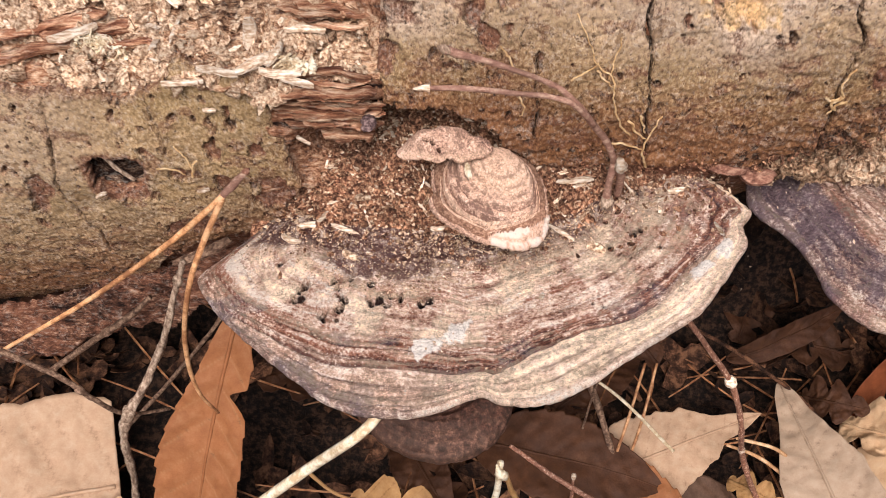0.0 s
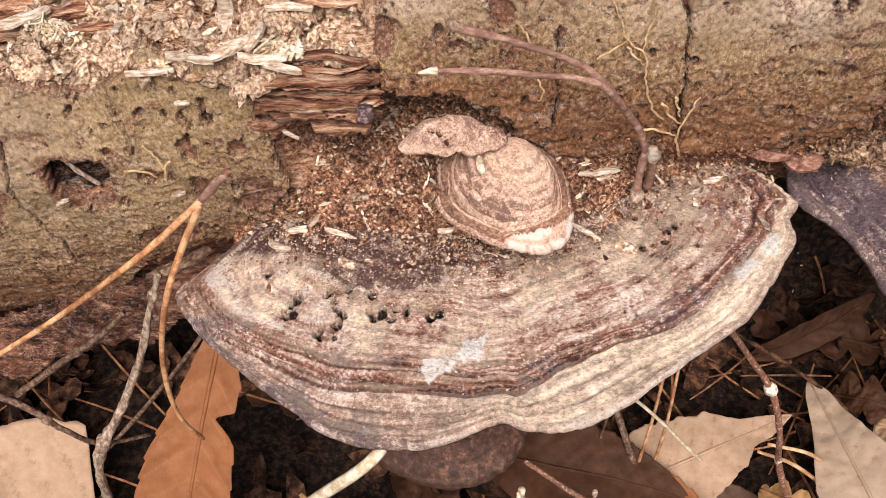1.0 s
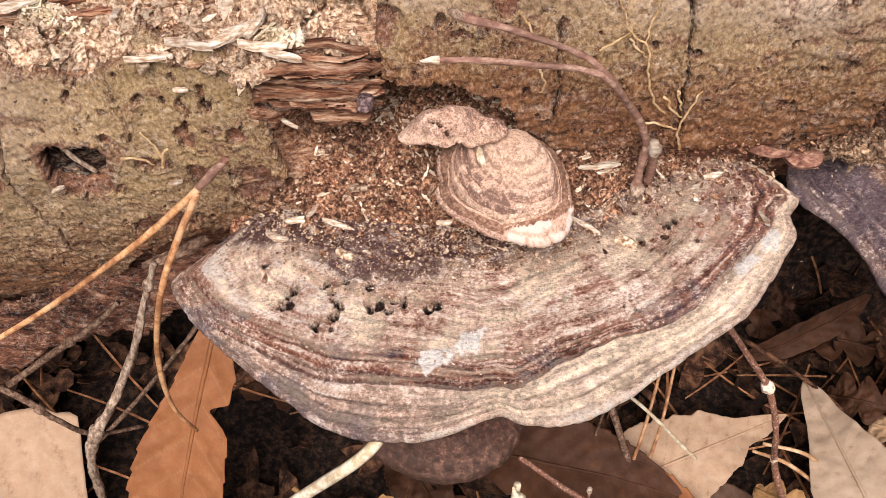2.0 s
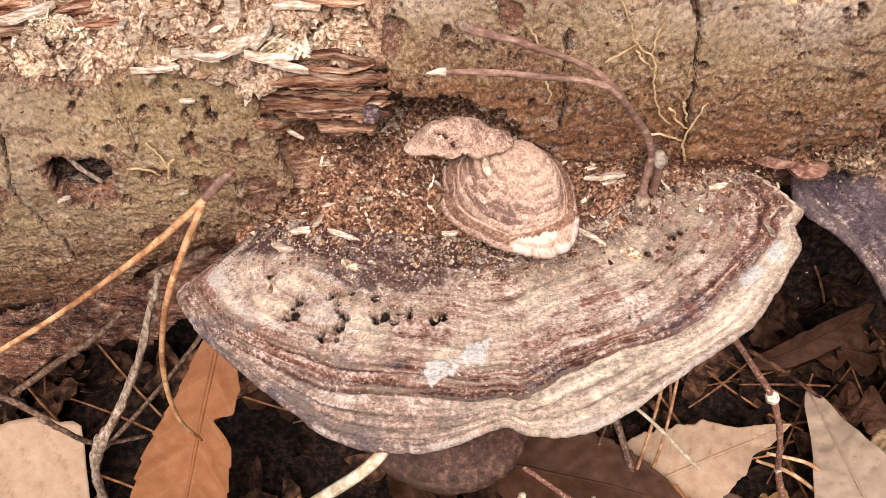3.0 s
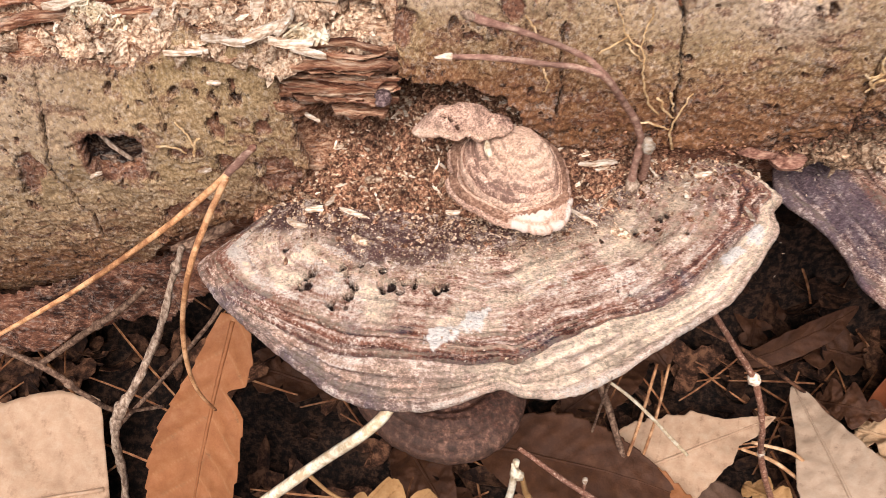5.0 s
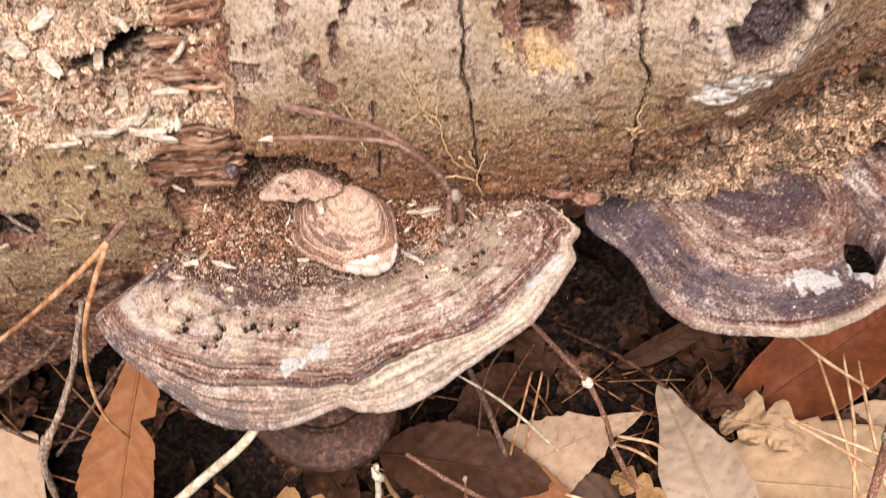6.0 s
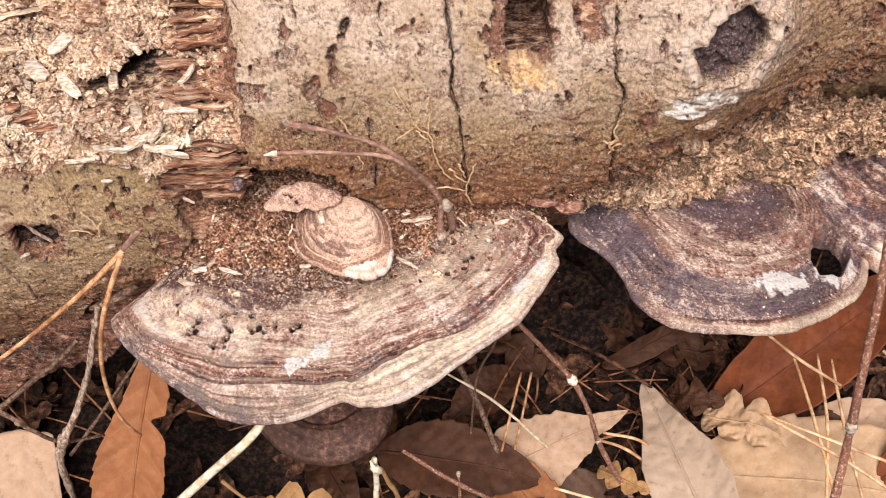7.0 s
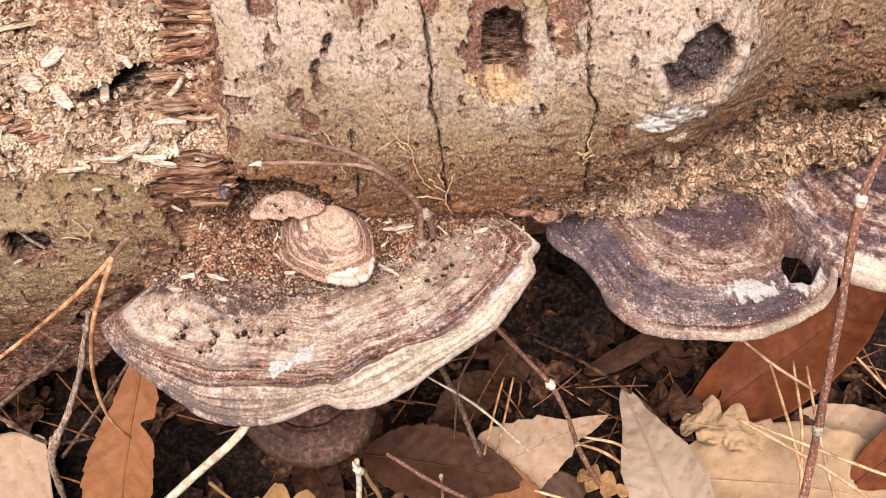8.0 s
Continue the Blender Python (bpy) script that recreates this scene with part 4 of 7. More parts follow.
MAIN_RUST = [(-165, 0.95), (-150, 0.905), (-146, 0.879), (-140, 0.847), (-133, 0.803), (-124, 0.783), (-114, 0.755), (-103, 0.755), (-94, 0.790), (-85, 0.795), (-73, 0.745), (-58, 0.769), (-40, 0.80), (-20, 0.86), (0, 0.9)]
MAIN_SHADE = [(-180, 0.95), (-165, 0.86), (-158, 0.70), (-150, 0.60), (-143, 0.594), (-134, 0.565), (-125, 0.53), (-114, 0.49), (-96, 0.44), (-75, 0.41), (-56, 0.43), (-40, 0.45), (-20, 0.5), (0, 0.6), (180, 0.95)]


def main_coord(x, y, r):
    """The growth zones: 0.76 where the rusty belt begins, 0.87 at the deep groove, 1 at the rim."""
    F = np.arctan2(y - 0.215, x - 0.010)
    g, o = by_angle(F, MAIN_GROOVE), by_angle(F, MAIN_RUST)
    inner = 0.76 * r / o
    belt = 0.76 + 0.11 * (r - o) / np.maximum(g - o, 0.02)
    rim = 0.87 + 0.13 * (r - g) / np.maximum(1 - g, 0.02)
    return np.where(r < o, inner, np.where(r < g, belt, rim))


def main_bands(R, F, X, Y):
    wob = main_coord(X, Y, R) + 0.010 * fbm(F * 2.6, R * 2, 71, 3) + 0.005 * fbm(F * 11, R * 9, 72, 2)
    ring2 = fbm(wob * 75, F * 2.2, 74, 3, 0.6)
    thin = fbm(wob * 150, F * 1.8, 80, 3, 0.6)
    blot = fbm(X * 90, Y * 130, 75, 4)
    spot = fbm(X * 260, Y * 300, 69, 4)
    relief = 0.00022 * fbm(wob * 30, F * 1.3, 73, 3, 0.6) + 0.00016 * ring2 + 0.0004 * blot
    for c, w, deep in ((0.868, 0.005, 0.0011), (0.950, 0.006, 0.0007), (0.835, 0.003, 0.0003), (0.915, 0.005, 0.0003), (0.978, 0.006, 0.0006), (0.80, 0.004, 0.0002)):
        relief = relief - deep * np.exp(-((wob - c) / w) ** 2) * (0.35 + 0.9 * vnoise(F * 6, F * 0 + c, 76))
    relief = relief - 0.0006 * sm((wob - 0.865) / 0.01) * sm((vnoise(F * 7, F * 0, 86) - 0.2) / 0.4) + 0.00012 * fbm(wob * 150, F * 3, 70, 3)
    right, left = sm((X - 0.035) / 0.04), sm((-0.005 - X) / 0.03)
    outer, belt = sm((wob - 0.862) / 0.012), sm((wob - 0.75) / 0.03) * sm((0.875 - wob) / 0.012)
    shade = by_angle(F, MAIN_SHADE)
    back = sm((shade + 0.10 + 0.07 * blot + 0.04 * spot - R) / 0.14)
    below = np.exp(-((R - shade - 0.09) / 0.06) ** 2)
    groove = np.exp(-((wob - 0.868) / 0.006) ** 2) * (0.45 + 0.55 * sm((vnoise(F * 9, F * 0, 66) - 0.25) / 0.3))
    cream = (1 - back) * sm((0.79 - wob) / 0.05) * (1 - 0.45 * right)
    red = np.clip(0.38 * sm((thin - 0.02) / 0.2) * (1 - outer) * (1 - back) + 0.72 * belt * (1 - 0.45 * right) * (0.5 + 1.3 * sm((thin + 0.05) / 0.3)) + 0.65 * below * sm((blot + 0.25) / 0.4) + 0.70 * right * (1 - outer) * sm((blot + 0.30) / 0.35)
                  + 0.40 * cream * sm((spot + thin - 0.05) / 0.25) + 0.40 * outer * left * sm((spot + 0.1) / 0.3), 0, 1)
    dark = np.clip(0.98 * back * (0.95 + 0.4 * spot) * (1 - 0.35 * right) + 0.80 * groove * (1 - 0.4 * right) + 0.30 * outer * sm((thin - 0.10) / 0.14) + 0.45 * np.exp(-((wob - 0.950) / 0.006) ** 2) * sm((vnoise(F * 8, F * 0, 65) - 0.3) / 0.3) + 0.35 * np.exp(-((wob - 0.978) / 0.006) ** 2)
                   + 0.40 * belt * (1 - 0.7 * right) * sm((thin - 0.08) / 0.15) + 0.30 * belt * left * np.exp(-((wob - 0.85) / 0.012) ** 2) + 0.34 * right * (1 - outer) * sm((spot + blot + 0.05) / 0.3) + 0.50 * sm((X - 0.02) / 0.04) * sm((0.80 - R) / 0.25) * sm((blot + 0.35) / 0.4), 0, 1)
    fleck = sm((fbm(X * 75 + 4, Y * 120, 77, 3) - 0.10) / 0.14)
    blue = np.clip(0.75 * fleck * outer * (0.35 + 0.65 * left) + 0.65 * fleck * belt * (1 - 0.5 * right) + 0.45 * right * (1 - outer) * sm((fbm(X * 130, Y * 130, 78, 3) - 0.06) / 0.16) + 0.45 * left * sm((wob - 0.90) / 0.03) * sm((blot + 0.2) / 0.3)
                   + 0.25 * back * sm((blot - 0.05) / 0.2), 0, 1)
    pale = np.clip(0.72 * cream * sm((0.95 * blot + 0.5 * spot + 0.5 * thin + 0.25) / 0.5) + 0.80 * outer * (0.20 + 0.80 * sm((X + 0.012) / 0.03)) * (0.75 + 0.8 * ring2) + 0.25 * belt * sm((ring2 - 0.1) / 0.2), 0, 1)
    pale = np.maximum(pale, 0.85 * np.exp(-(((X - 0.082) / 0.010) ** 2 + ((Y - 0.180) / 0.010) ** 2)) * sm((wob - 0.86) / 0.02))
    pale = pale * (1 - 0.8 * groove) * (1 - 0.6 * sm((wob - 0.985) / 0.01))
    return dict(red=red * (1 - 0.35 * pale), dark=dark, blue=0.75 * blue, pale=pale), relief


MAIN_RIM = [(-180, 62), (-172, 68), (-166.5, 78), (-162, 91.5), (-156, 90), (-149, 88), (-142, 86), (-134, 84.8), (-128, 84.4), (-121, 85.2), (-114, 85), (-108, 83.3), (-103, 82.3), (-97, 79),
            (-92, 75.6), (-88.5, 74.2), (-85, 77.2), (-80, 79.8), (-74, 80.8), (-66, 80.0), (-58, 79.2), (-52, 79.4), (-46, 80.8), (-40, 83.0), (-34, 84), (-27, 84.7), (-21, 86.4), (-17, 83.2),
            (-13, 86.3), (-10, 81.2), (-6, 76), (2, 66), (20, 48), (90, 30), (150, 48)]
MAIN_HOLES = [(-0.0442, 0.1730, 0.0010, 0.0016), (-0.0449, 0.1748, 0.0008, 0.0014), (-0.0430, 0.1757, 0.0008, 0.0012), (-0.0414, 0.1772, 0.0012, 0.0018), (-0.0405, 0.1782, 0.0012, 0.0022), (-0.0425, 0.1735, 0.0014, 0.0005),
              (-0.0337, 0.1776, 0.0008, 0.0014), (-0.0325, 0.1783, 0.0009, 0.0015), (-0.0312, 0.1758, 0.0010, 0.0018), (-0.0304, 0.1735, 0.0012, 0.0022), (-0.0298, 0.1720, 0.0009, 0.0018), (-0.0286, 0.1709, 0.0009, 0.0018),
              (-0.0356, 0.1672, 0.0014, 0.0022), (-0.0350, 0.1652, 0.0007, 0.0014), (-0.0303, 0.1685, 0.0015, 0.0022), (-0.0311, 0.1652, 0.0008, 0.0018), (-0.0272, 0.1781, 0.0008, 0.0016), (-0.0266, 0.1789, 0.0006, 0.0014),
              (-0.0209, 0.1756, 0.0013, 0.0006), (-0.0217, 0.1708, 0.0010, 0.0020), (-0.0206, 0.1690, 0.0012, 0.0018), (-0.0185, 0.1696, 0.0016, 0.0008), (-0.0160, 0.1682, 0.0013, 0.0020), (-0.0148, 0.1702, 0.0008, 0.0014),
              (-0.0120, 0.1706, 0.0009, 0.0022), (-0.0120, 0.1688, 0.0009, 0.0020), (-0.0056, 0.1668, 0.0014, 0.0016), (-0.0034, 0.1676, 0.0013, 0.0018), (0.0503, 0.1834, 0.0012, 0.0012), (0.0576, 0.1885, 0.0013, 0.0014),
              (0.0600, 0.1895, 0.0009, 0.0012), (0.0651, 0.1837, 0.0011, 0.0012), (0.0472, 0.1643, 0.0008, 0.0010), (0.0440, 0.1652, 0.0006, 0.0010), (-0.0500, 0.1862, 0.0009, 0.0006), (0.0880, 0.1990, 0.0008, 0.0012)]
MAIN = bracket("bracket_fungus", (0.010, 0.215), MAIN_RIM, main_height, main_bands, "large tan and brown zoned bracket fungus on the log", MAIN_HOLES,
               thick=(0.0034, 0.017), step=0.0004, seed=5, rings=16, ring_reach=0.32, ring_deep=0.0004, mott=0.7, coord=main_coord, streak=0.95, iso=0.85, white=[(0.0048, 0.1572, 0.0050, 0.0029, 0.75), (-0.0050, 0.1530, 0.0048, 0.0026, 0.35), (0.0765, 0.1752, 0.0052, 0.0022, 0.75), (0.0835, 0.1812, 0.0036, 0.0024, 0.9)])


def right_height(x, y, r):
    return 0.178 - 0.22 * (np.clip(x, 0.1, 0.26) - 0.14) - 0.013 * r ** 2 + 0.001 * fbm(x * 45, y * 45, 81, 2)


def right_bands(R, F, X, Y):
    wob = R + 0.014 * fbm(F * 2.2, R * 2, 91, 3) + 0.004 * fbm(F * 9, R * 9, 92, 2)
    ring = fbm(wob * 26, F * 1.3, 93, 3, 0.6)
    ring2 = fbm(wob * 70, F * 2.2, 94, 3, 0.6)
    blot = fbm(X * 80, Y * 130, 95, 4)
    relief = 0.0006 * ring + 0.0003 * ring2
    for c, w, deep in ((0.90, 0.008, 0.0007), (0.80, 0.006, 0.0005), (0.96, 0.006, 0.0004), (0.68, 0.006, 0.0003)):
        relief = relief - deep * np.exp(-((wob - c) / w) ** 2) * (0.4 + 0.9 * vnoise(F * 5, F * 0 + c, 96))
    relief = relief - 0.0007 * sm((wob - 0.9) / 0.012)
    mid = np.exp(-((X - 0.165) / 0.034) ** 2) * np.exp(-((wob - 0.62) / 0.17) ** 2)
    spot = fbm(X * 260, Y * 300, 97, 4)
    band = sm((wob - 0.70) / 0.05) * sm((0.94 - wob) / 0.02)
    root = np.exp(-((wob - 0.36) / 0.10) ** 2) * sm((X - 0.128) / 0.02)
    red = np.clip(0.35 + 0.30 * sm((ring + 0.1) / 0.35) + 0.3 * sm(blot / 0.3), 0, 1) * (1 - 0.2 * mid)
    blue = np.clip(0.85 * band * (0.75 + 0.5 * ring) * (1 - 0.55 * sm((X - 0.185) / 0.02)) + 0.35 * sm((blot + 0.02) / 0.2) * (1 - mid) + 0.7 * sm((0.128 - X) / 0.014) + 0.35 * root, 0, 1)
    dark = np.clip(0.85 * root * sm((blot + 0.5) / 0.4) + 0.7 * np.exp(-((wob - 0.945) / 0.007) ** 2) * (0.3 + vnoise(F * 7, F * 0, 98)) + 0.3 * np.exp(-((wob - 0.8) / 0.007) ** 2) + 0.25 * sm((ring2 - 0.12) / 0.2) + 0.18 + 0.25 * band * sm((spot + 0.05) / 0.25), 0, 1)
    pale = np.clip(0.55 * sm((wob - 0.955) / 0.015) * (0.8 + 0.9 * ring2) * (0.15 + 0.85 * sm((X - 0.122) / 0.02)) + 0.30 * mid * sm((ring2 + spot - 0.02) / 0.3), 0, 1)
    return dict(red=red, dark=dark * (1 - 0.4 * pale), blue=blue * (1 - 0.6 * pale), pale=pale), relief


def third_bands(R, F, X, Y):
    st, relief = right_bands(R, F, X, Y)
    rim = sm((R - 0.885 + 0.02 * fbm(F * 5, R * 3, 99, 2)) / 0.02) * sm((X - 0.222) / 0.006)
    line = fbm(R * 90, F * 2, 89, 3)
    st["pale"] = np.clip(np.maximum(st["pale"], 0.95 * rim * (0.8 + 0.6 * line)), 0, 1)
    for key in ("red", "dark", "blue"):
        st[key] = st[key] * (1 - 0.8 * rim)
    st["pale"] = st["pale"] * sm((X - 0.220) / 0.008)
    return st, relief - 0.0016 * rim - 0.0004 * rim * line


RIGHT_RIM = [(-180, 50), (-165, 66), (-157, 71.5), (-152, 70), (-147, 67.2), (-140, 66.8), (-133, 70), (-127, 76), (-121, 78.4), (-116, 79), (-110, 77.6), (-102, 74.7), (-96, 72.6), (-90, 72.8), (-80, 72),
             (-69, 69.8), (-59, 69.2), (-48, 69.8), (-39, 68.6), (-27, 65), (-20, 61), (-13, 58.4), (-7, 55.2), (7, 48), (25, 40), (90, 30), (150, 40)]
bracket("bracket_fungus", (0.165, 0.240), RIGHT_RIM, right_height, right_bands, "dark purplish-brown bracket fungus pierced by a hole", (), (0.2035, 0.2050, 0.0084, 0.0134, -0.62),
        thick=(0.0030, 0.015), seed=15, mott=0.6, rings=10, ring_deep=0.0003, ring_reach=0.5, streak=0.55, iso=0.7, white=[(0.1795, 0.1865, 0.0125, 0.0042, 0.18), (0.2010, 0.1955, 0.0068, 0.0056, 0.7), (0.2095, 0.2030, 0.0042, 0.0080, 0.1)])


def third_height(x, y, r):
    return 0.163 + 0.10 * (y - 0.25) - 0.010 * r ** 2


THIRD_RIM = [(-180, 52), (-165, 62), (-150, 64), (-125, 68), (-100, 70), (-70, 72), (-40, 67), (0, 56), (45, 40), (90, 25), (140, 30)]
bracket("bracket_fungus", (0.257, 0.266), THIRD_RIM, third_height, third_bands, "brown zoned bracket fungus with a pale rim", (), thick=(0.007, 0.016), seed=25, step=0.0008)


def low_height(x, y, r):
    return 0.118 - 0.010 * r ** 2


def low_bands(R, F, X, Y):
    wob = R + 0.02 * fbm(F * 2, R * 2, 111, 3)
    ring = fbm(wob * 16, F * 1.2, 113, 3)
    relief = 0.0012 * ring - 0.0026 * np.exp(-((wob - 0.62) / 0.03) ** 2) - 0.003 * sm((wob - 0.6) / 0.05) + 0.002 * sm((wob - 0.66) / 0.1)
    return dict(red=np.clip(0.5 + 0.6 * ring, 0, 1), dark=np.clip(0.75 + 0.5 * fbm(X * 90, Y * 90, 115, 3), 0, 1), blue=np.clip(0.3 * sm((wob - 0.72) / 0.1), 0, 1), pale=0 * R), relief


LOW_RIM = [(-180, 30), (-165, 33), (-150, 34), (-130, 36), (-110, 39), (-90, 42), (-70, 42), (-55, 40), (-40, 36), (-20, 30), (0, 26), (45, 24), (90, 30), (140, 34)]
M_FUNGUS_WET = material("damp_bracket_skin", [(0.3, lin(66, 44, 36)), (0.5, lin(112, 78, 62)), (0.72, lin(150, 112, 92))], scale=500, bump=0.6, patch=60, patch_mix=0.3,
                        tints=[("red", lin(98, 56, 42), 0.6), ("dark", lin(58, 39, 29), 0.7), ("blue", lin(104, 82, 68), 0.6)], rough=0.75, gloss=0.35)
bracket("bracket_fungus", (-0.004, 0.196), LOW_RIM, low_height, low_bands, "small dark damp bracket fungus under the large one", (), thick=(0.006, 0.03), seed=35, step=0.0007, top_mat=M_FUNGUS_WET, under_mat=M_FUNGUS_WET)


# small pale bracket with a folded second lobe, growing out of the crumbs
def small_height(x, y, r):
    F = np.arctan2(y - SMALL_AT[1], x - SMALL_AT[0])
    lip = by_angle(F, SMALL_LIP)
    return 0.2092 + 0.28 * (y - 0.200) - 0.05 * (x - 0.013) - 0.0050 * r ** 2.4 - 0.0026 * sm((r - lip) / 0.03) + 0.0018 * np.exp(-(((x - 0.019) / 0.010) ** 2 + ((y - 0.2) / 0.008) ** 2))


SMALL_AT = (0.0127, 0.1915)
SMALL_LIP = [(-180, 1.2), (-92, 1.2), (-86, 0.97), (-76, 0.88), (-64, 0.83), (-51, 0.80), (-42, 0.81), (-34, 0.85), (-24, 0.92), (-17, 0.98), (-10, 1.2), (180, 1.2)]


def small_coord(x, y, r):
    s = sm((r - 0.70) / 0.22)
    return r * s + np.hypot((x - 0.0175) / 0.0245, (y - 0.1985) / 0.0245) * (1 - s)


def small_bands(R, F, X, Y):
    lip = by_angle(F, SMALL_LIP)
    wob = small_coord(X, Y, R / np.minimum(lip, 1.0)) + 0.02 * fbm(F * 2, R * 2, 131, 3) + 0.008 * fbm(F * 9, R * 6, 132, 2)
    on = sm((R - lip) / 0.015)
    ring = fbm(wob * 26, X * 40, 133, 3, 0.6)
    spot = fbm(X * 420, Y * 420, 134, 4)
    relief = (0.0004 * ring * sm((wob - 0.35) / 0.2) + 0.0003 * spot) * (1 - on) + 0.0002 * on * fbm(X * 300, Y * 300, 138, 3)
    for c, deep in ((0.24, 0.0002), (0.35, 0.0003), (0.45, 0.0003), (0.56, 0.0005), (0.66, 0.0008), (0.76, 0.0009), (0.86, 0.0010), (0.94, 0.0008)):
        relief = relief - (2.6 * deep * np.exp(-((wob - c) / 0.016) ** 2) + 0.0005 * sm((wob - c) / 0.02)) * (1 - on)
    # seam: crease shade painted between the ridges, fed into dark below
    seam = sum(np.exp(-((wob - c - 0.004) / 0.016) ** 2) * (0.35 + 0.65 * sm((vnoise(F * 5 + 9 * c, F * 0, 139) - 0.15) / 0.3)) for c in (0.24, 0.35, 0.45, 0.56, 0.66, 0.76, 0.86, 0.94)) * (1 - on)
    core = np.exp(-(((X - 0.0185) / 0.0085) ** 2 + ((Y - 0.1965) / 0.0065) ** 2))
    red = np.clip(0.16 * sm((ring + 0.05) / 0.3) * sm((wob - 0.55) / 0.2) + 0.22 * np.exp(-((wob - 0.90) / 0.04) ** 2) + 0.10 * core * sm((spot + 0.05) / 0.3), 0, 1) * (1 - on)
    dark = np.clip(0.85 * seam + 0.30 * sm((fbm(X * 1100, Y * 1100, 130, 3) - 0.2) / 0.15) + 0.35 * core * sm((fbm(X * 500 + Y * 300, Y * 1200, 137, 3) - 0.1) / 0.2), 0, 1) * (1 - on)
    pale = np.clip(0.5 * np.exp(-((wob - 0.72) / 0.03) ** 2) + 0.5 * np.exp(-((wob - 0.82) / 0.03) ** 2) + 0.4 * sm((0.60 - wob) / 0.25) + 0.05, 0, 1)
    white = on * np.clip(0.72 - 0.9 * sm((spot - 0.05) / 0.25) - 0.9 * np.exp(-((R - 0.93) / 0.025) ** 2), 0, 1)
    return dict(red=red, dark=dark, blue=0.12 * sm((ring2_of(X, Y) + 0.1) / 0.3) * (1 - on), pale=pale, white=white), relief


def ring2_of(x, y):
    return fbm(x * 140, y * 140, 136, 3)


SMALL_RIM = [(-180, 16.2), (-164, 14.6), (-150, 12.8), (-136, 11.6), (-116, 10.8), (-96, 11.4), (-84, 12.8), (-64, 15.6), (-53, 18.0), (-39, 19.9), (-29, 20.0), (-20, 19.1), (-6, 18.4), (13, 18.2), (29, 18.0), (46, 17.4), (63, 16.2), (84, 14.9),
             (107, 15.2), (132, 17.4), (148, 17.6), (158, 16.4), (172, 14.2)]
M_FUNGUS_PALE = material("pale_bracket_skin", [(0.20, lin(168, 126, 104)), (0.40, lin(206, 164, 138)), (0.58, lin(224, 186, 160)), (0.78, lin(246, 220, 196))], scale=1300, bump=0.5, patch=80, patch_mix=0.15, tone=True,
                         fleck=0.6, grit=2600, tints=[("red", lin(156, 112, 92), 0.8), ("dark", lin(112, 80, 68), 0.9), ("blue", lin(140, 124, 122), 0.6), ("pale", lin(238, 204, 172), 0.6), ("white", lin(240, 224, 208), 0.9), ("hole", lin(80, 52, 40), 1)])
SMALL = bracket("bracket_fungus", SMALL_AT, SMALL_RIM, small_height, small_bands, "small pale ridged bracket fungus among wood crumbs", (), rings=8, ring_deep=0.0002, mott=0.2, iso=0.45, coord=small_coord, streak=0.35, thick=(0.0028, 0.004), seed=45, step=0.0003, top_mat=M_FUNGUS_PALE)


def lobe_height(x, y, r):
    fold = np.exp(-((x - 0.0065 - 0.5 * (y - 0.1985)) / 0.0022) ** 2)
    return 0.2192 + 0.30 * (y - 0.206) - 0.10 * (x - 0.003) - 0.0035 * r ** 3 - 0.0045 * sm((-0.004 - x) / 0.010) - 0.0018 * fold + 0.0009 * fbm(x * 190, y * 190, 141, 3)


def lobe_bands(R, F, X, Y):
    s = fbm(X * 420 + Y * 160, Y * 70, 143, 4)
    spot = fbm(X * 420, Y * 420, 147, 4)
    brow = sm((X - 0.0075 - 0.5 * (Y - 0.1985)) / 0.003)
    return dict(red=np.clip(0.12 + 0.35 * s + 0.25 * brow, 0, 1), dark=np.clip(0.05 + 0.18 * sm((spot - 0.15) / 0.2) + 0.45 * brow * sm((Y - 0.1975) / 0.004) + 0.3 * sm((s - 0.2) / 0.2), 0, 1),
                blue=0.10 + 0 * R, pale=np.clip(0.35 * s + 0.5 * np.exp(-((R - 0.95) / 0.08) ** 2) * (Y < 0.1985), 0, 1)), 0.0005 * s + 0.0004 * spot


LOBE_RIM = [(-180, 13.4), (-170, 11.2), (-155, 7.8), (-138, 5.4), (-120, 4.2), (-95, 3.2), (-69, 2.6), (-45, 3.2), (-26, 5.4), (-18, 8.6), (-10, 11.0), (-4, 12.6), (5, 14.4), (14, 12.4), (33, 9.4), (59, 6.2), (90, 5.6), (117, 5.6), (140, 7.0), (161, 9.6), (172, 12.6)]
bracket("bracket_fungus", (0.0007, 0.1985), LOBE_RIM, lobe_height, lobe_bands, "folded pinkish lobe above the small bracket fungus", [(-0.0042, 0.1978, 0.0009, 0.0014), (-0.0022, 0.1972, 0.0007, 0.0012), (-0.0005, 0.1962, 0.0006, 0.0010)], thick=(0.0016, 0.002),
        seed=55, step=0.0003, top_mat=M_FUNGUS_PALE, rings=0, mott=0.25, iso=0.45, streak=0.4)


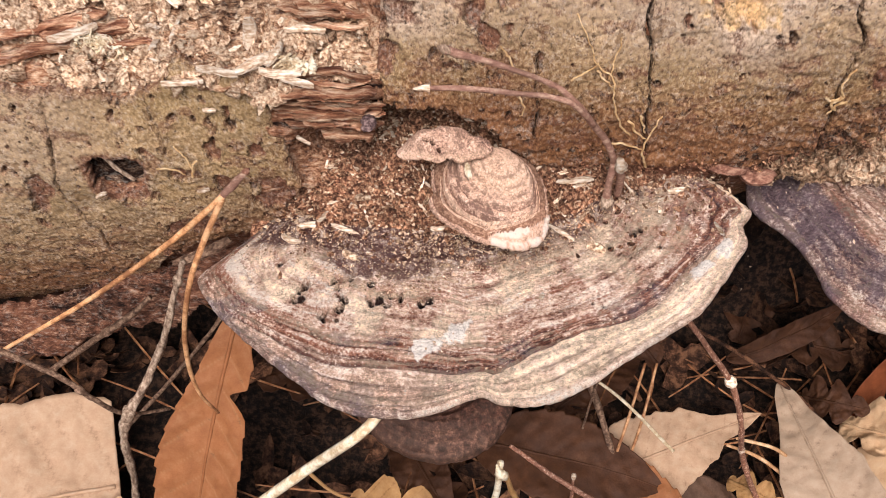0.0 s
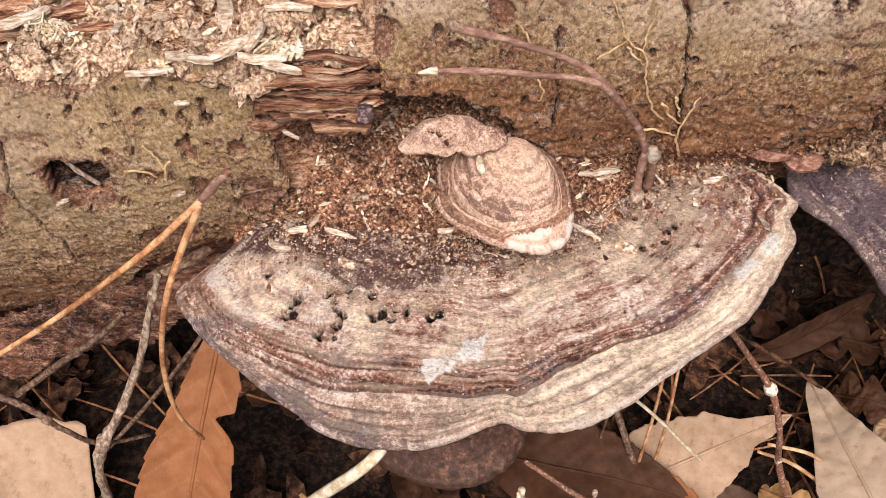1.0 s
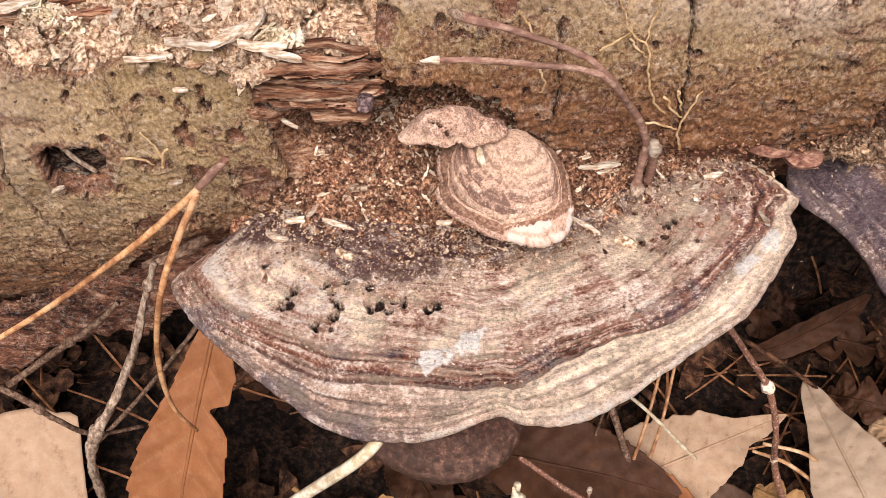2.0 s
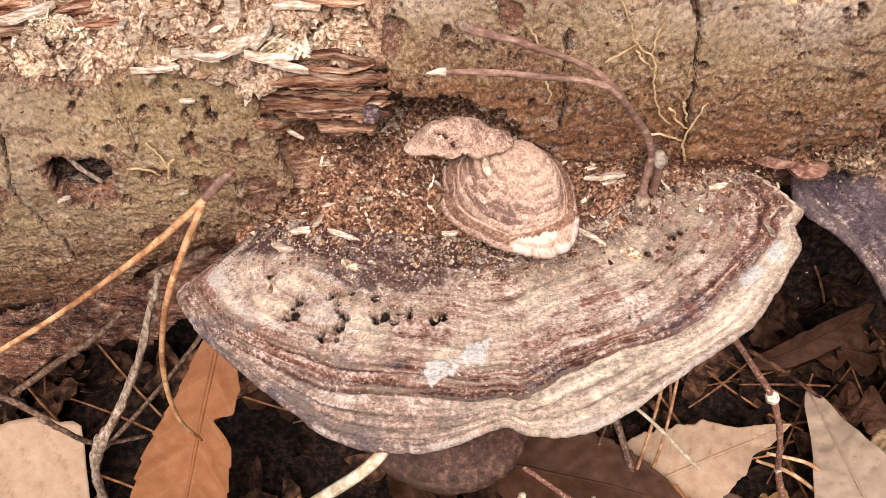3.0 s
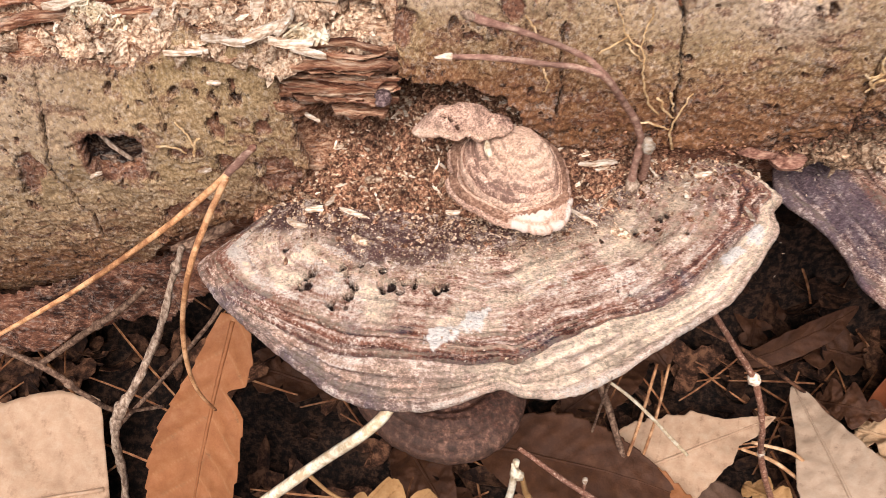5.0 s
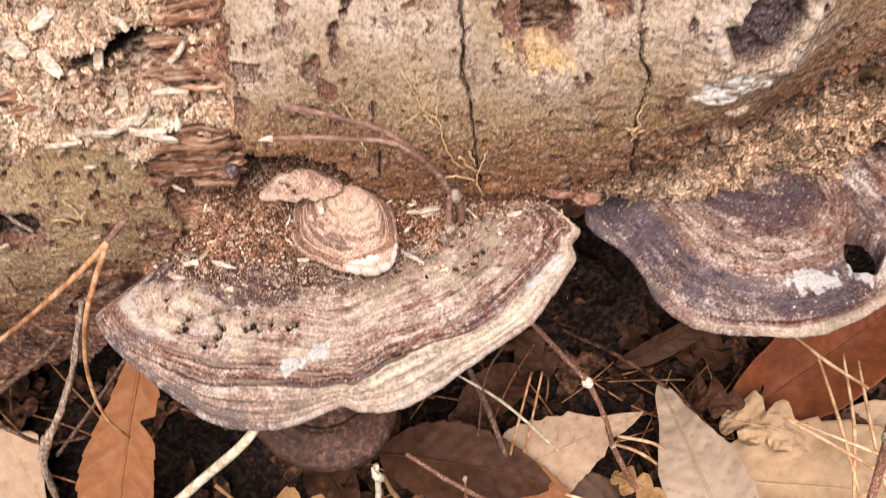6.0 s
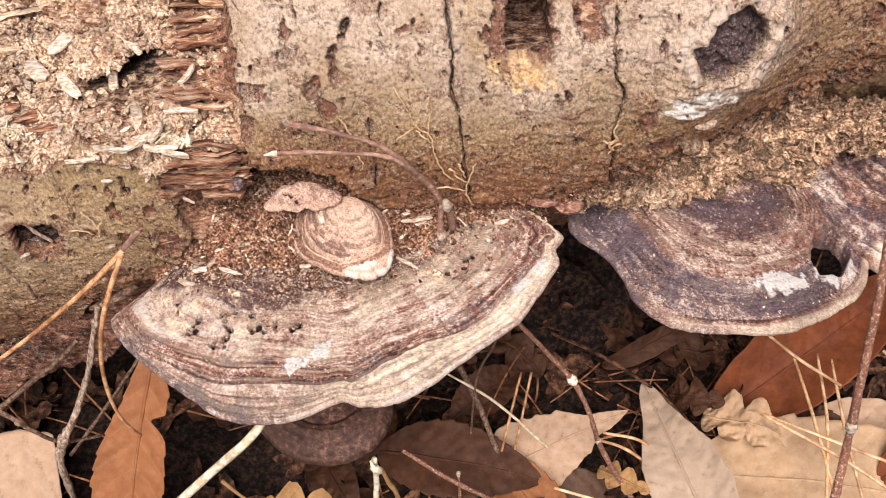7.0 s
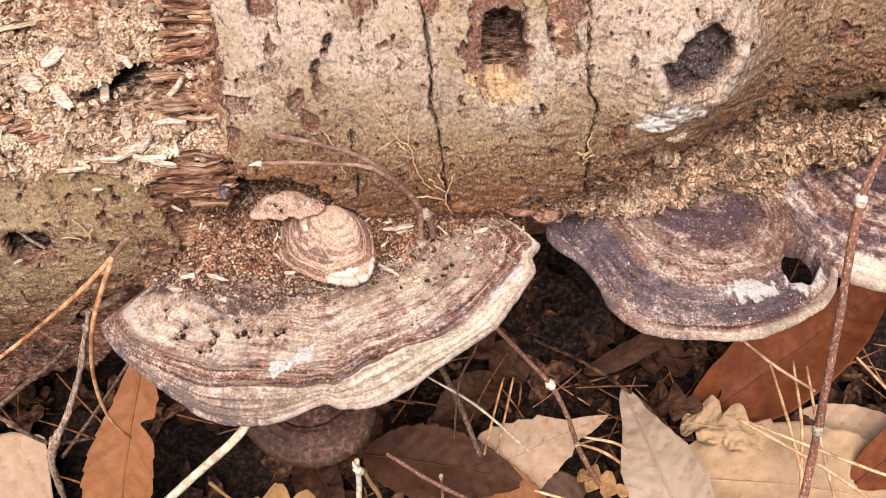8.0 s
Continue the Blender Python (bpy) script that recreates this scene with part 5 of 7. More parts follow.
# ---- crumbs and chips ----
def crumbs(count, place, sizes, seed, long=1.0):
    """Many small angular lumps in one mesh: place(gen, count) gives their centres."""
    gen = np.random.default_rng(seed)
    c = place(gen, count)
    count = len(c)
    g = (1 + 5 ** 0.5) / 2
    unit = np.array([(-1, g, 0), (1, g, 0), (-1, -g, 0), (1, -g, 0), (0, -1, g), (0, 1, g), (0, -1, -g), (0, 1, -g), (g, 0, -1), (g, 0, 1), (-g, 0, -1), (-g, 0, 1)], float) / 1.9
    k = 12
    tri = np.array([(0, 11, 5), (0, 5, 1), (0, 1, 7), (0, 7, 10), (0, 10, 11), (1, 5, 9), (5, 11, 4), (11, 10, 2), (10, 7, 6), (7, 1, 8), (3, 9, 4), (3, 4, 2), (3, 2, 6), (3, 6, 8), (3, 8, 9), (4, 9, 5), (2, 4, 11), (6, 2, 10), (8, 6, 7), (9, 8, 1)])
    if long > 2:
        k, unit = 8, np.array([(x, y, z) for x in (-1, 1) for y in (-1, 1) for z in (-1, 1)], float)
        tri = np.array([(0, 1, 3), (0, 3, 2), (4, 6, 7), (4, 7, 5), (0, 4, 5), (0, 5, 1), (2, 3, 7), (2, 7, 6), (0, 2, 6), (0, 6, 4), (1, 5, 7), (1, 7, 3)])
    size = gen.choice(sizes, count) * gen.uniform(0.6, 1.4, count)
    stretch = np.stack([gen.uniform(0.8, 1.2, count) * (1 + (long - 1) * gen.uniform(0, 1, count) ** 2), gen.uniform(0.5, 1, count), gen.uniform(0.4, 0.9, count)], 1)
    v = unit[None] * (1 + gen.uniform(-0.5, 0.35, (count, k, 1))) * size[:, None, None] * stretch[:, None, :]
    a, b = gen.uniform(0, 2 * math.pi, count), gen.normal(0, 0.45, count)
    ca, sa, cb, sb = np.cos(a), np.sin(a), np.cos(b), np.sin(b)
    x, y, z = v[..., 0], v[..., 1], v[..., 2]
    x, z = x * cb[:, None] - z * sb[:, None], x * sb[:, None] + z * cb[:, None]
    x, y = x * ca[:, None] - y * sa[:, None], x * sa[:, None] + y * ca[:, None]
    v = np.stack([x, y, z], -1) + c[:, None, :]
    f = (tri[None] + k * np.arange(count)[:, None, None]).reshape(-1, 3)
    return v.reshape(-1, 3), f


def stuff(name, pieces, mat, label, category):
    v, f = pieces
    ob = new(name, mesh_of(name, v, f, mat, smooth=False))
    return tagged(ob, label, category, kind="stuff")


def heap(x, y):
    """Height of the crumb bank above the bracket, against the log."""
    toe = np.interp(x, [-0.062, -0.05, -0.037, -0.015, 0.005, 0.03, 0.045, 0.06, 0.08, 0.105], [0.220, 0.208, 0.200, 0.193, 0.189, 0.189, 0.198, 0.205, 0.212, 0.220])
    rise = np.interp(x, [-0.06, -0.03, 0.0, 0.03, 0.07, 0.1], [0.5, 0.75, 0.75, 0.5, 0.3, 0.25])
    h = rise * np.clip(y - toe, 0, np.interp(x, [-0.05, -0.035, 0.0, 0.03, 0.05], [0.034, 0.018, 0.018, 0.026, 0.05])) + 0.0016 * sm((y - toe + 0.006) / 0.008)
    return h - 0.0022 + 0.0022 * sm((y - toe) / 0.004)


def bank_z(x, y):
    r = np.clip(np.hypot(x - 0.01, y - 0.215) / 0.083, 0, 1)
    return main_height(x, y, r) + heap(x, y)


hx, hy = np.meshgrid(np.arange(-0.062, 0.106, 0.0007), np.arange(0.180, 0.246, 0.0007), indexing="ij")
hw = worley(hx * 420, hy * 420, 151)
hz = bank_z(hx, hy) + 0.0012 * (hw[2] - 0.5) * sm((hw[1] - hw[0]) * 3) + 0.0012 * fbm(hx * 120, hy * 120, 153, 3) - 0.0008
hq = quads(*hx.shape)
hr = np.hypot(hx - 0.01, hy - 0.215) / np.interp(np.degrees(np.arctan2(hy - 0.215, hx - 0.01)), [o[0] for o in MAIN_RIM], [o[1] * 0.001 for o in MAIN_RIM], period=360)
hq = hq[((hr < 0.93) | (hx < 0.06)).reshape(-1)[hq].all(1)]
hv, hq, _ = prune(np.stack([hx, hy, hz], -1).reshape(-1, 3), hq, {})
bank = new("crumb_bank", mesh_of("crumb_bank", hv, hq, M_CRUMB_DARK))
tagged(bank, "brown bank of rotten wood crumbs against the log", "wood debris", kind="stuff")


def on_bank(lo, hi, y0, y1, spread=0.0):
    def place(gen, count):
        x, y = gen.uniform(lo, hi, count * 3), gen.uniform(y0, y1, count * 3)
        h = heap(x, y)
        ok = gen.uniform(0, 1, count * 3) < np.where(h > 0.0003, 1.0, spread * np.exp(-np.abs(np.interp(x, [-0.05, -0.037, -0.015, 0.005, 0.03, 0.045, 0.06, 0.08], [0.208, 0.200, 0.193, 0.189, 0.189, 0.198, 0.205, 0.212]) - y) / 0.008))
        x, y = x[ok][:count], y[ok][:count]
        return np.stack([x, y, bank_z(x, y) + np.maximum(0, -heap(x, y)) + 0.0002], 1)
    return place


stuff("wood_crumbs", crumbs(9000, on_bank(-0.058, 0.090, 0.165, 0.232, 0.75), [0.00015, 0.0002, 0.00028, 0.0004, 0.0006], 161, 1.6), M_CRUMB, "pale rotten wood crumbs strewn over the bracket", "wood debris")
stuff("wood_crumbs", crumbs(4500, on_bank(-0.055, 0.088, 0.180, 0.235, 0.2), [0.0005, 0.0008, 0.0012], 163, 1.5), M_CRUMB_DARK, "dark brown wood crumbs heaped against the log", "wood debris")
stuff("wood_crumbs", crumbs(2600, on_bank(-0.055, 0.088, 0.180, 0.235, 0.12), [0.0005, 0.0007, 0.0010], 164, 1.8), M_CRUMB_MID, "tan wood crumbs heaped against the log", "wood debris")
stuff("wood_slivers", crumbs(420, on_bank(-0.052, 0.09, 0.180, 0.232, 0.25), [0.00025, 0.00035, 0.0005], 165, 9.0), M_CHIP, "pale wood slivers lying among the crumbs", "wood debris")


def on_main(gen, count):
    ang, rr = gen.uniform(-math.pi, 0, count), gen.uniform(0.3, 0.95, count) ** 0.8
    r = rr * np.interp(np.degrees(ang), [o[0] for o in MAIN_RIM], [o[1] * 0.001 for o in MAIN_RIM])
    x, y = 0.01 + r * np.cos(ang), 0.215 + r * np.sin(ang)
    return np.stack([x, y, main_height(x, y, rr) + 0.0004], 1)


def on_back(gen, count):
    ang, k = gen.uniform(-math.pi * 0.93, -math.pi * 0.08, count), gen.uniform(-0.16, 0.10, count)
    rr = by_angle(ang, MAIN_SHADE) + k
    r = rr * np.interp(np.degrees(ang), [o[0] for o in MAIN_RIM], [o[1] * 0.001 for o in MAIN_RIM])
    x, y = 0.01 + r * np.cos(ang), 0.215 + r * np.sin(ang)
    return np.stack([x, y, main_height(x, y, rr) + 0.0004], 1)


stuff("wood_dust", crumbs(2600, on_back, [0.00014, 0.0002, 0.0003], 168, 1.6), M_CRUMB, "pale wood dust sprinkled on the dark zone", "wood debris")
stuff("wood_dust", crumbs(900, on_main, [0.00018, 0.00025, 0.00035], 167, 1.5), M_CHIP, "fine pale wood dust on the bracket fungus", "wood debris")


def on_right(gen, count):
    ang, rr = gen.uniform(-math.pi, 0, count), gen.uniform(0.25, 0.95, count)
    r = rr * np.interp(np.degrees(ang), [o[0] for o in RIGHT_RIM], [o[1] * 0.001 for o in RIGHT_RIM])
    x, y = 0.165 + r * np.cos(ang), 0.240 + r * np.sin(ang)
    ok = np.hypot((x - 0.2035) / 0.009, (y - 0.2045) / 0.009) > 1
    return np.stack([x, y, right_height(x, y, rr) + 0.0004], 1)[ok]


stuff("wood_dust", crumbs(300, on_right, [0.0002, 0.0003, 0.0004], 169, 2.0), M_CHIP, "pale specks of wood on the dark bracket", "wood debris")


def on_log(lo, hi, a0, a1, lift, test, clods=False):
    def place(gen, count):
        x, a = gen.uniform(lo, hi, count * 3), gen.uniform(a0, a1, count * 3)
        z = log_point(x, a)[:, 2]
        p = log_point(x, a, lift + (lumps(x, z) - 0.0025 if clods else 0))
        ok = test(x, p[:, 2])
        p[:, 1] += hollow(x, p[:, 2])
        return p[ok][:count]
    return place


upper = lambda x, z: ~((x > -0.046 + 0.005 * fbm(z * 260, x * 260, 8, 3)) & (z > 0.236) & (hashed(np.floor(x * 3000), np.floor(z * 3000), 3) > 0.25)) & ~((x < -0.055) & (z > 0.2465 + 0.20 * (x + 0.09)) & (hashed(np.floor(x * 3000), np.floor(z * 3000), 4) > 0.3)) & (np.hypot((x + 0.060) / 0.0155, (z - 0.2380 - 0.15 * (x + 0.061)) / 0.0040) + 0.5 * fbm(x * 200, z * 300, 9, 2) > 1) & (z > np.interp(x, [-0.3, -0.112, -0.084, -0.074, -0.05, -0.02], [0.219, 0.219, 0.220, 0.228, 0.227, 0.229])) & (x < -0.022)
stuff("rotten_crumbs", crumbs(15000, on_log(-0.165, -0.018, 0.1, 0.85, 0.0004, upper, True), [0.0002, 0.0003, 0.0004, 0.0006, 0.0009, 0.0014, 0.0020], 171, 1.7), M_CRUMB, "pale crumbling rotten wood on the broken log", "wood debris")
stuff("rotten_slivers", crumbs(260, on_log(-0.165, -0.02, 0.1, 0.8, 0.0006, upper, True), [0.0006, 0.0009], 173, 7.0), M_CHIP, "pale splinters on the broken log", "wood debris")
lower = lambda x, z: (z < np.interp(x, [0.095, 0.107, 0.125, 0.135, 0.165, 0.182, 0.202, 0.26], [0.192, 0.203, 0.209, 0.214, 0.223, 0.240, 0.241, 0.256])) & (z > 0.165 - 0.1 * (x - 0.15))
M_CRUMB_TAN = material("tan_crumbs", [(0.3, lin(100, 72, 54)), (0.45, lin(164, 128, 98)), (0.58, lin(204, 170, 136)), (0.74, lin(240, 216, 184))], scale=900, bump=0.9, patch=90, patch_mix=0.35, vary=0.55)


def shred(x, u):
    """The slope of shredded wood between the bark edge and the brackets: u from 0 at the top to 1 at its foot."""
    rim = np.interp(x, [0.095, 0.107, 0.125, 0.135, 0.168, 0.180, 0.192, 0.21, 0.235, 0.3], [0.189, 0.196, 0.201, 0.204, 0.205, 0.205, 0.201, 0.193, 0.193, 0.200])
    foot = np.interp(x, [0.10, 0.118, 0.128, 0.142, 0.156, 0.17, 0.195, 0.21, 0.3], [0.214, 0.219, 0.222, 0.220, 0.229, 0.230, 0.240, 0.246, 0.250])
    low = np.where(x < 0.205, right_height(x, foot, 0.4), 0.170) - 0.001
    ytop = log_point(x, np.arcsin(np.clip((rim - log_z(x)) / LOG_R, -1, 1)))[..., 1] + 0.008
    y = ytop + (foot - ytop) * u - 0.003 * np.sin(math.pi * u)
    z = rim + (low - rim) * u + 0.002 * np.sin(math.pi * u)
    return y + 0.004 * fbm(x * 70, u * 3, 183, 3), z + 0.003 * fbm(x * 90 + 5, u * 4, 185, 3)


ux, uu = np.meshgrid(np.arange(0.098, 0.32, 0.0008), np.linspace(0, 1, 60), indexing="ij")
uy, uz = shred(ux, uu)
cell = worley(ux * 190 + 0.5 * fbm(ux * 300, uu * 9, 184), uu * 9 + 0.4 * fbm(ux * 300, uu * 9, 186), 187)
uy = uy - 0.0075 * (cell[2] - 0.55) * sm((cell[1] - cell[0]) * 2.5) - 0.0012 * fbm(ux * 500, uu * 30, 189, 3)
slope = new("shredded_wood", mesh_of("shredded_wood", np.stack([ux, uy, uz], -1).reshape(-1, 3), quads(*ux.shape)[:, ::-1], M_CRUMB_TAN))
tagged(slope, "tan shredded rotten wood under the bark edge", "wood debris", kind="stuff")


def on_shred(gen, count):
    x, u = gen.uniform(0.10, 0.30, count), gen.uniform(0, 1, count) ** 0.8
    y, z = shred(x, u)
    cell = worley(x * 190 + 0.5 * fbm(x * 300, u * 9, 184), u * 9 + 0.4 * fbm(x * 300, u * 9, 186), 187)
    return np.stack([x, y - 0.0006 - 0.0075 * (cell[2] - 0.55) * sm((cell[1] - cell[0]) * 2.5), z + 0.0004], 1)


stuff("wood_shreds", crumbs(4200, on_shred, [0.0003, 0.0005, 0.0008], 175, 6.0), M_CRUMB_TAN, "loose fibres of tan rotten wood above the brackets", "wood debris")
def on_clod(gen, count):
    """A clod of crumbs fallen on the pierced bracket."""
    q = gen.normal(0, 1, (count, 3))
    q = q / np.linalg.norm(q, axis=1)[:, None] * gen.uniform(0.4, 1.0, (count, 1))
    return np.array((0.134, 0.2185, 0.1855)) + q * np.array((0.0125, 0.006, 0.0085)) * (1 + 0.25 * fbm(q[:, 0] * 4, q[:, 2] * 4, 191, 2))[:, None]


stuff("crumb_clod", crumbs(1500, on_clod, [0.0005, 0.0008, 0.0012, 0.0016], 192, 2.0), M_CRUMB, "pale clod of rotten wood crumbs on the bracket", "wood debris")
stuff("wood_shreds", crumbs(3200, on_shred, [0.0006, 0.0010, 0.0016, 0.0022], 176, 1.7), M_CRUMB_TAN, "tan rotten wood crumbs above the brackets", "wood debris")
edge_dust = lambda x, z: np.abs(z - np.interp(x, [-0.02, -0.011, 0.008, 0.017, 0.027, 0.06, 0.096, 0.107, 0.13], [0.225, 0.2205, 0.2190, 0.2110, 0.199, 0.197, 0.194, 0.203, 0.212])) < 0.012 * hashed(np.floor(x * 5000), np.floor(z * 5000), 6) ** 2.5 + 0.0015
stuff("bark_crumbs", crumbs(2200, on_log(-0.02, 0.13, -0.3, 0.2, 0.0012, edge_dust), [0.0002, 0.0003, 0.0005, 0.0008], 179, 2.0), M_CRUMB_DARK, "brown crumbs along the lower bark edge", "wood debris")


M_BARK_RED = material("red_bark_fragment", [(0.3, lin(96, 62, 50)), (0.5, lin(142, 100, 82)), (0.7, lin(184, 144, 120))], scale=700, stretch=(0.5, 1, 1), bump=0.9)


def chip(at, length, width, turn, tilt, mat, label, seed, thick=0.0009):
    """One splinter of wood with ragged ends, split along the grain."""
    gen = np.random.default_rng(seed)
    n, m = 14, 6
    s, t = np.meshgrid(np.linspace(-1, 1, n), np.linspace(-1, 1, m), indexing="ij")
    taper = 1 - 0.55 * np.abs(s) ** 3
    x = s * length / 2 * (1 - 0.12 * gen.uniform(0, 1, (1, m)) * np.abs(s))
    y = t * width / 2 * taper + 0.12 * width * np.sin(s * 2 + seed)
    z = thick * 0.6 * (1 - t ** 2) + 0.08 * length * s ** 2 * gen.uniform(-1, 1) + thick * 0.5 * fbm(s * 2 + seed, t * 4, seed, 3)
    q = Euler((gen.uniform(-0.3, 0.3), tilt, turn)).to_matrix()
    P = np.stack([x, y, z], -1).reshape(-1, 3)
    Q = P - np.array((0, 0, thick))
    R = np.array(q)
    ob = thing("wood_chip", at, label, "wood chip", "loose wood chips")
    f = quads(n, m)
    v, f2, _ = prune(P, f, {})
    vs, fs, _ = skirt(v, f2, {}, (0, 0, -thick))
    low = f[:, ::-1] + len(vs)
    vs = np.vstack([vs, Q]) @ R.T
    part("splinter", ob, vs + np.array(at), np.vstack([fs, low]), mat, smooth=False)
    return ob


def log_place(x, z, lift=0.001):
    a = math.asin(max(-1, min(1, (z - float(log_z(x))) / LOG_R)))
    if x < -0.022 and z > 0.226:
        lift += max(0.0, float(lumps(np.array(x), np.array(z))))
    p = log_point(np.array(x), np.array(a), lift + float(bulge(np.array(x), np.array(z))))
    p[1] += float(hollow(np.array(x), np.array(z)))
    return p


for k, (x, z, ln, wd, turn, tilt) in enumerate([(-0.092, 0.2385, 0.011, 0.006, -0.5, 0.2),
                                                (-0.083, 0.244, 0.013, 0.005, 0.7, -0.3), (-0.079, 0.238, 0.012, 0.004, -0.9, 0.5), (-0.106, 0.230, 0.015, 0.004, 0.4, 0.0), (-0.100, 0.229, 0.012, 0.003, -0.3, 0.2),
                                                (-0.065, 0.2335, 0.011, 0.0035, 1.45, -1.25), (-0.0545, 0.2335, 0.011, 0.0040, 1.7, -1.30), (-0.072, 0.230, 0.012, 0.0016, 0.1, 0.0), (-0.035, 0.243, 0.009, 0.002, 0.8, -0.4),
                                                (-0.115, 0.250, 0.012, 0.004, 0.2, -0.2), (-0.038, 0.2365, 0.012, 0.002, 0.1, 0.15), (-0.055, 0.246, 0.008, 0.003, -0.6, 0.3)]):
    chip(log_place(x, z, 0.0022), ln, wd, turn, tilt, M_CHIP, "pale splintered wood chip on the rotten log", 500 + k)
for k, (x, y, ln, wd, turn) in enumerate([(-0.028, 0.186, 0.0055, 0.0026, -0.7), (-0.036, 0.2015, 0.009, 0.0016, 0.9), (-0.041, 0.199, 0.008, 0.0022, 0.2), (-0.0235, 0.2025, 0.007, 0.003, 0.3), (-0.001, 0.1915, 0.005, 0.0016, 0.2),
                                          (0.036, 0.189, 0.010, 0.0012, -0.6), (0.044, 0.196, 0.008, 0.0012, 0.9), (0.0405, 0.204, 0.012, 0.0035, 0.1), (0.066, 0.1995, 0.007, 0.001, 0.6), (0.046, 0.183, 0.006, 0.003, -0.2),
                                          (0.029, 0.1665, 0.0026, 0.0014, 1.4), (-0.047, 0.1945, 0.007, 0.0022, -0.3), (-0.004, 0.199, 0.008, 0.0012, 1.2), (0.072, 0.2035, 0.006, 0.002, 0.2), (-0.03, 0.196, 0.010, 0.0014, -0.4)]):
    chip((x, y, float(bank_z(np.array(x), np.array(y)) + max(0, -heap(x, y))) + 0.001), ln, wd, turn, 0.1, M_CHIP if k % 3 else M_CRUMB, "pale sliver of wood lying on the bracket", 540 + k, 0.0006)
for k, (x, y, z, ln, wd, turn) in enumerate([(0.088, 0.2105, 0.1935, 0.015, 0.008, 0.1), (0.097, 0.209, 0.1905, 0.012, 0.007, -0.5), (0.078, 0.2125, 0.194, 0.016, 0.004, 0.2)]):
    chip((x, y, z), ln, wd, turn, 0.15, M_BARK_RED, "reddish-brown bark fragment between the brackets", 620 + k, 0.0015)
for k, (x, z, ln, wd, turn) in enumerate([(0.134, 0.272, 0.010, 0.005, 0.8), (0.141, 0.277, 0.012, 0.005, 0.1), (0.153, 0.278, 0.011, 0.006, -0.5), (0.160, 0.268, 0.013, 0.004, -1.2), (0.136, 0.250, 0.012, 0.006, 0.1), (0.150, 0.2475, 0.014, 0.005, -0.1), (0.142, 0.2315, 0.010, 0.006, 0.3)]):
    chip(log_place(x, z, -0.0005) - np.array((0, hollow(np.array(x), np.array(z)), 0)), ln, wd, turn, 0.3 * math.sin(k), M_TWIG_GREY, "curled pale bark flake round the knot", 640 + k, 0.0012)
chip((0.0078, 0.1918, 0.2108), 0.0062, 0.0018, 1.75, 0.10, M_STRAW, "white wood sliver on the small bracket", 580, 0.0008)
chip((-0.0760, 0.1945, 0.1695), 0.022, 0.0034, 0.15, -0.42, M_TWIG_DULL, "pale curled bark strip beside the bracket", 583, 0.0012)
chip((-0.0425, 0.209, 0.2065), 0.009, 0.0011, -0.5, 0.1, M_CHIP, "white splinter under the rotten ledge", 581, 0.0006)
for k, (x, z) in enumerate([(-0.066, 0.2205), (-0.073, 0.190), (-0.105, 0.188)]):
    chip(log_place(x, z, 0.0035), 0.004, 0.0014, 0.4 * k, 0.2, M_CHIP, "white wood fleck on the bark", 590 + k, 0.0005)


# white fluff of torn wood fibres
def fibre_tuft(at, count, size, seed):
    ob = thing("fibre_tuft", at, "white fluffy tuft of torn wood fibres on the log", "wood fibres")

    def place(gen, n):
        q = np.clip(gen.normal(0, 1, (n, 3)), -1.8, 1.8) * np.array((0.50, 0.16, 0.22)) * size
        q[:, 2] -= 0.25 * q[:, 0]
        return np.array(at) + q

    a, b = crumbs(count, place, [0.0003, 0.0004], seed, 8.0), crumbs(count // 2, place, [0.0005, 0.0008], seed + 1, 1.8)
    part("fluff", ob, np.vstack([a[0], b[0]]), np.vstack([a[1], b[1] + len(a[0])]), M_STRAW, smooth=False)


fibre_tuft(tuple(log_place(-0.0985, 0.2275, 0.001)), 300, 0.0075, 801)
fibre_tuft(tuple(log_place(-0.0400, 0.2318, 0.001)), 110, 0.0050, 803)
for k, (at, ln, wd, turn, tilt) in enumerate([((-0.0520, 0.2110, 0.2345), 0.0125, 0.0030, 0.45, -0.12), ((-0.0440, 0.2065, 0.2345), 0.0120, 0.0018, -0.05, 0.0), ((-0.0395, 0.2050, 0.2330), 0.0100, 0.0016, -0.20, 0.08),
                                              ((-0.0620, 0.2090, 0.2335), 0.0120, 0.0016, -0.15, 0.05), ((-0.0460, 0.2120, 0.2368), 0.0090, 0.0020, 1.0, -0.4)]):
    chip(at, ln, wd, turn, tilt, M_CHIP, "pale splintered wood chip on the rotten log", 660 + k, 0.0012)
for k, (x, z) in enumerate([(0.1400, 0.2190), (0.1385, 0.2225)]):
    chip(log_place(x, z, 0.0015), 0.011, 0.0085, 0.2 + 0.5 * k, 0.3, M_CRUMB_TAN, "orange-brown wood flap hanging under the knot", 670 + k, 0.0018)
hole_stick = thing("wood_stick", (-0.0985, 0.2085, 0.1900), "pale stick lying in the bored hole", "twig")
rod("stem", hole_stick, smooth_line([(-0.1030, 0.2090, 0.1985), (-0.0990, 0.2072, 0.1945), (-0.0945, 0.2062, 0.1905)], 6), [0.0006, 0.0008, 0.0006], M_TWIG_GREY, 8, 0.3, 91)
gall = thing("dark_gall", (-0.0205, 0.2020, 0.2180), "small dark purplish lump of fungus on the split wood", "fungus")
gu, gv = np.meshgrid(np.linspace(0.02, math.pi - 0.02, 22), np.linspace(0, 2 * math.pi, 30, endpoint=False), indexing="ij")
gr = 1 + 0.35 * fbm(np.cos(gv) * 1.6 + gu, np.sin(gv) * 1.6 - gu, 911, 3)
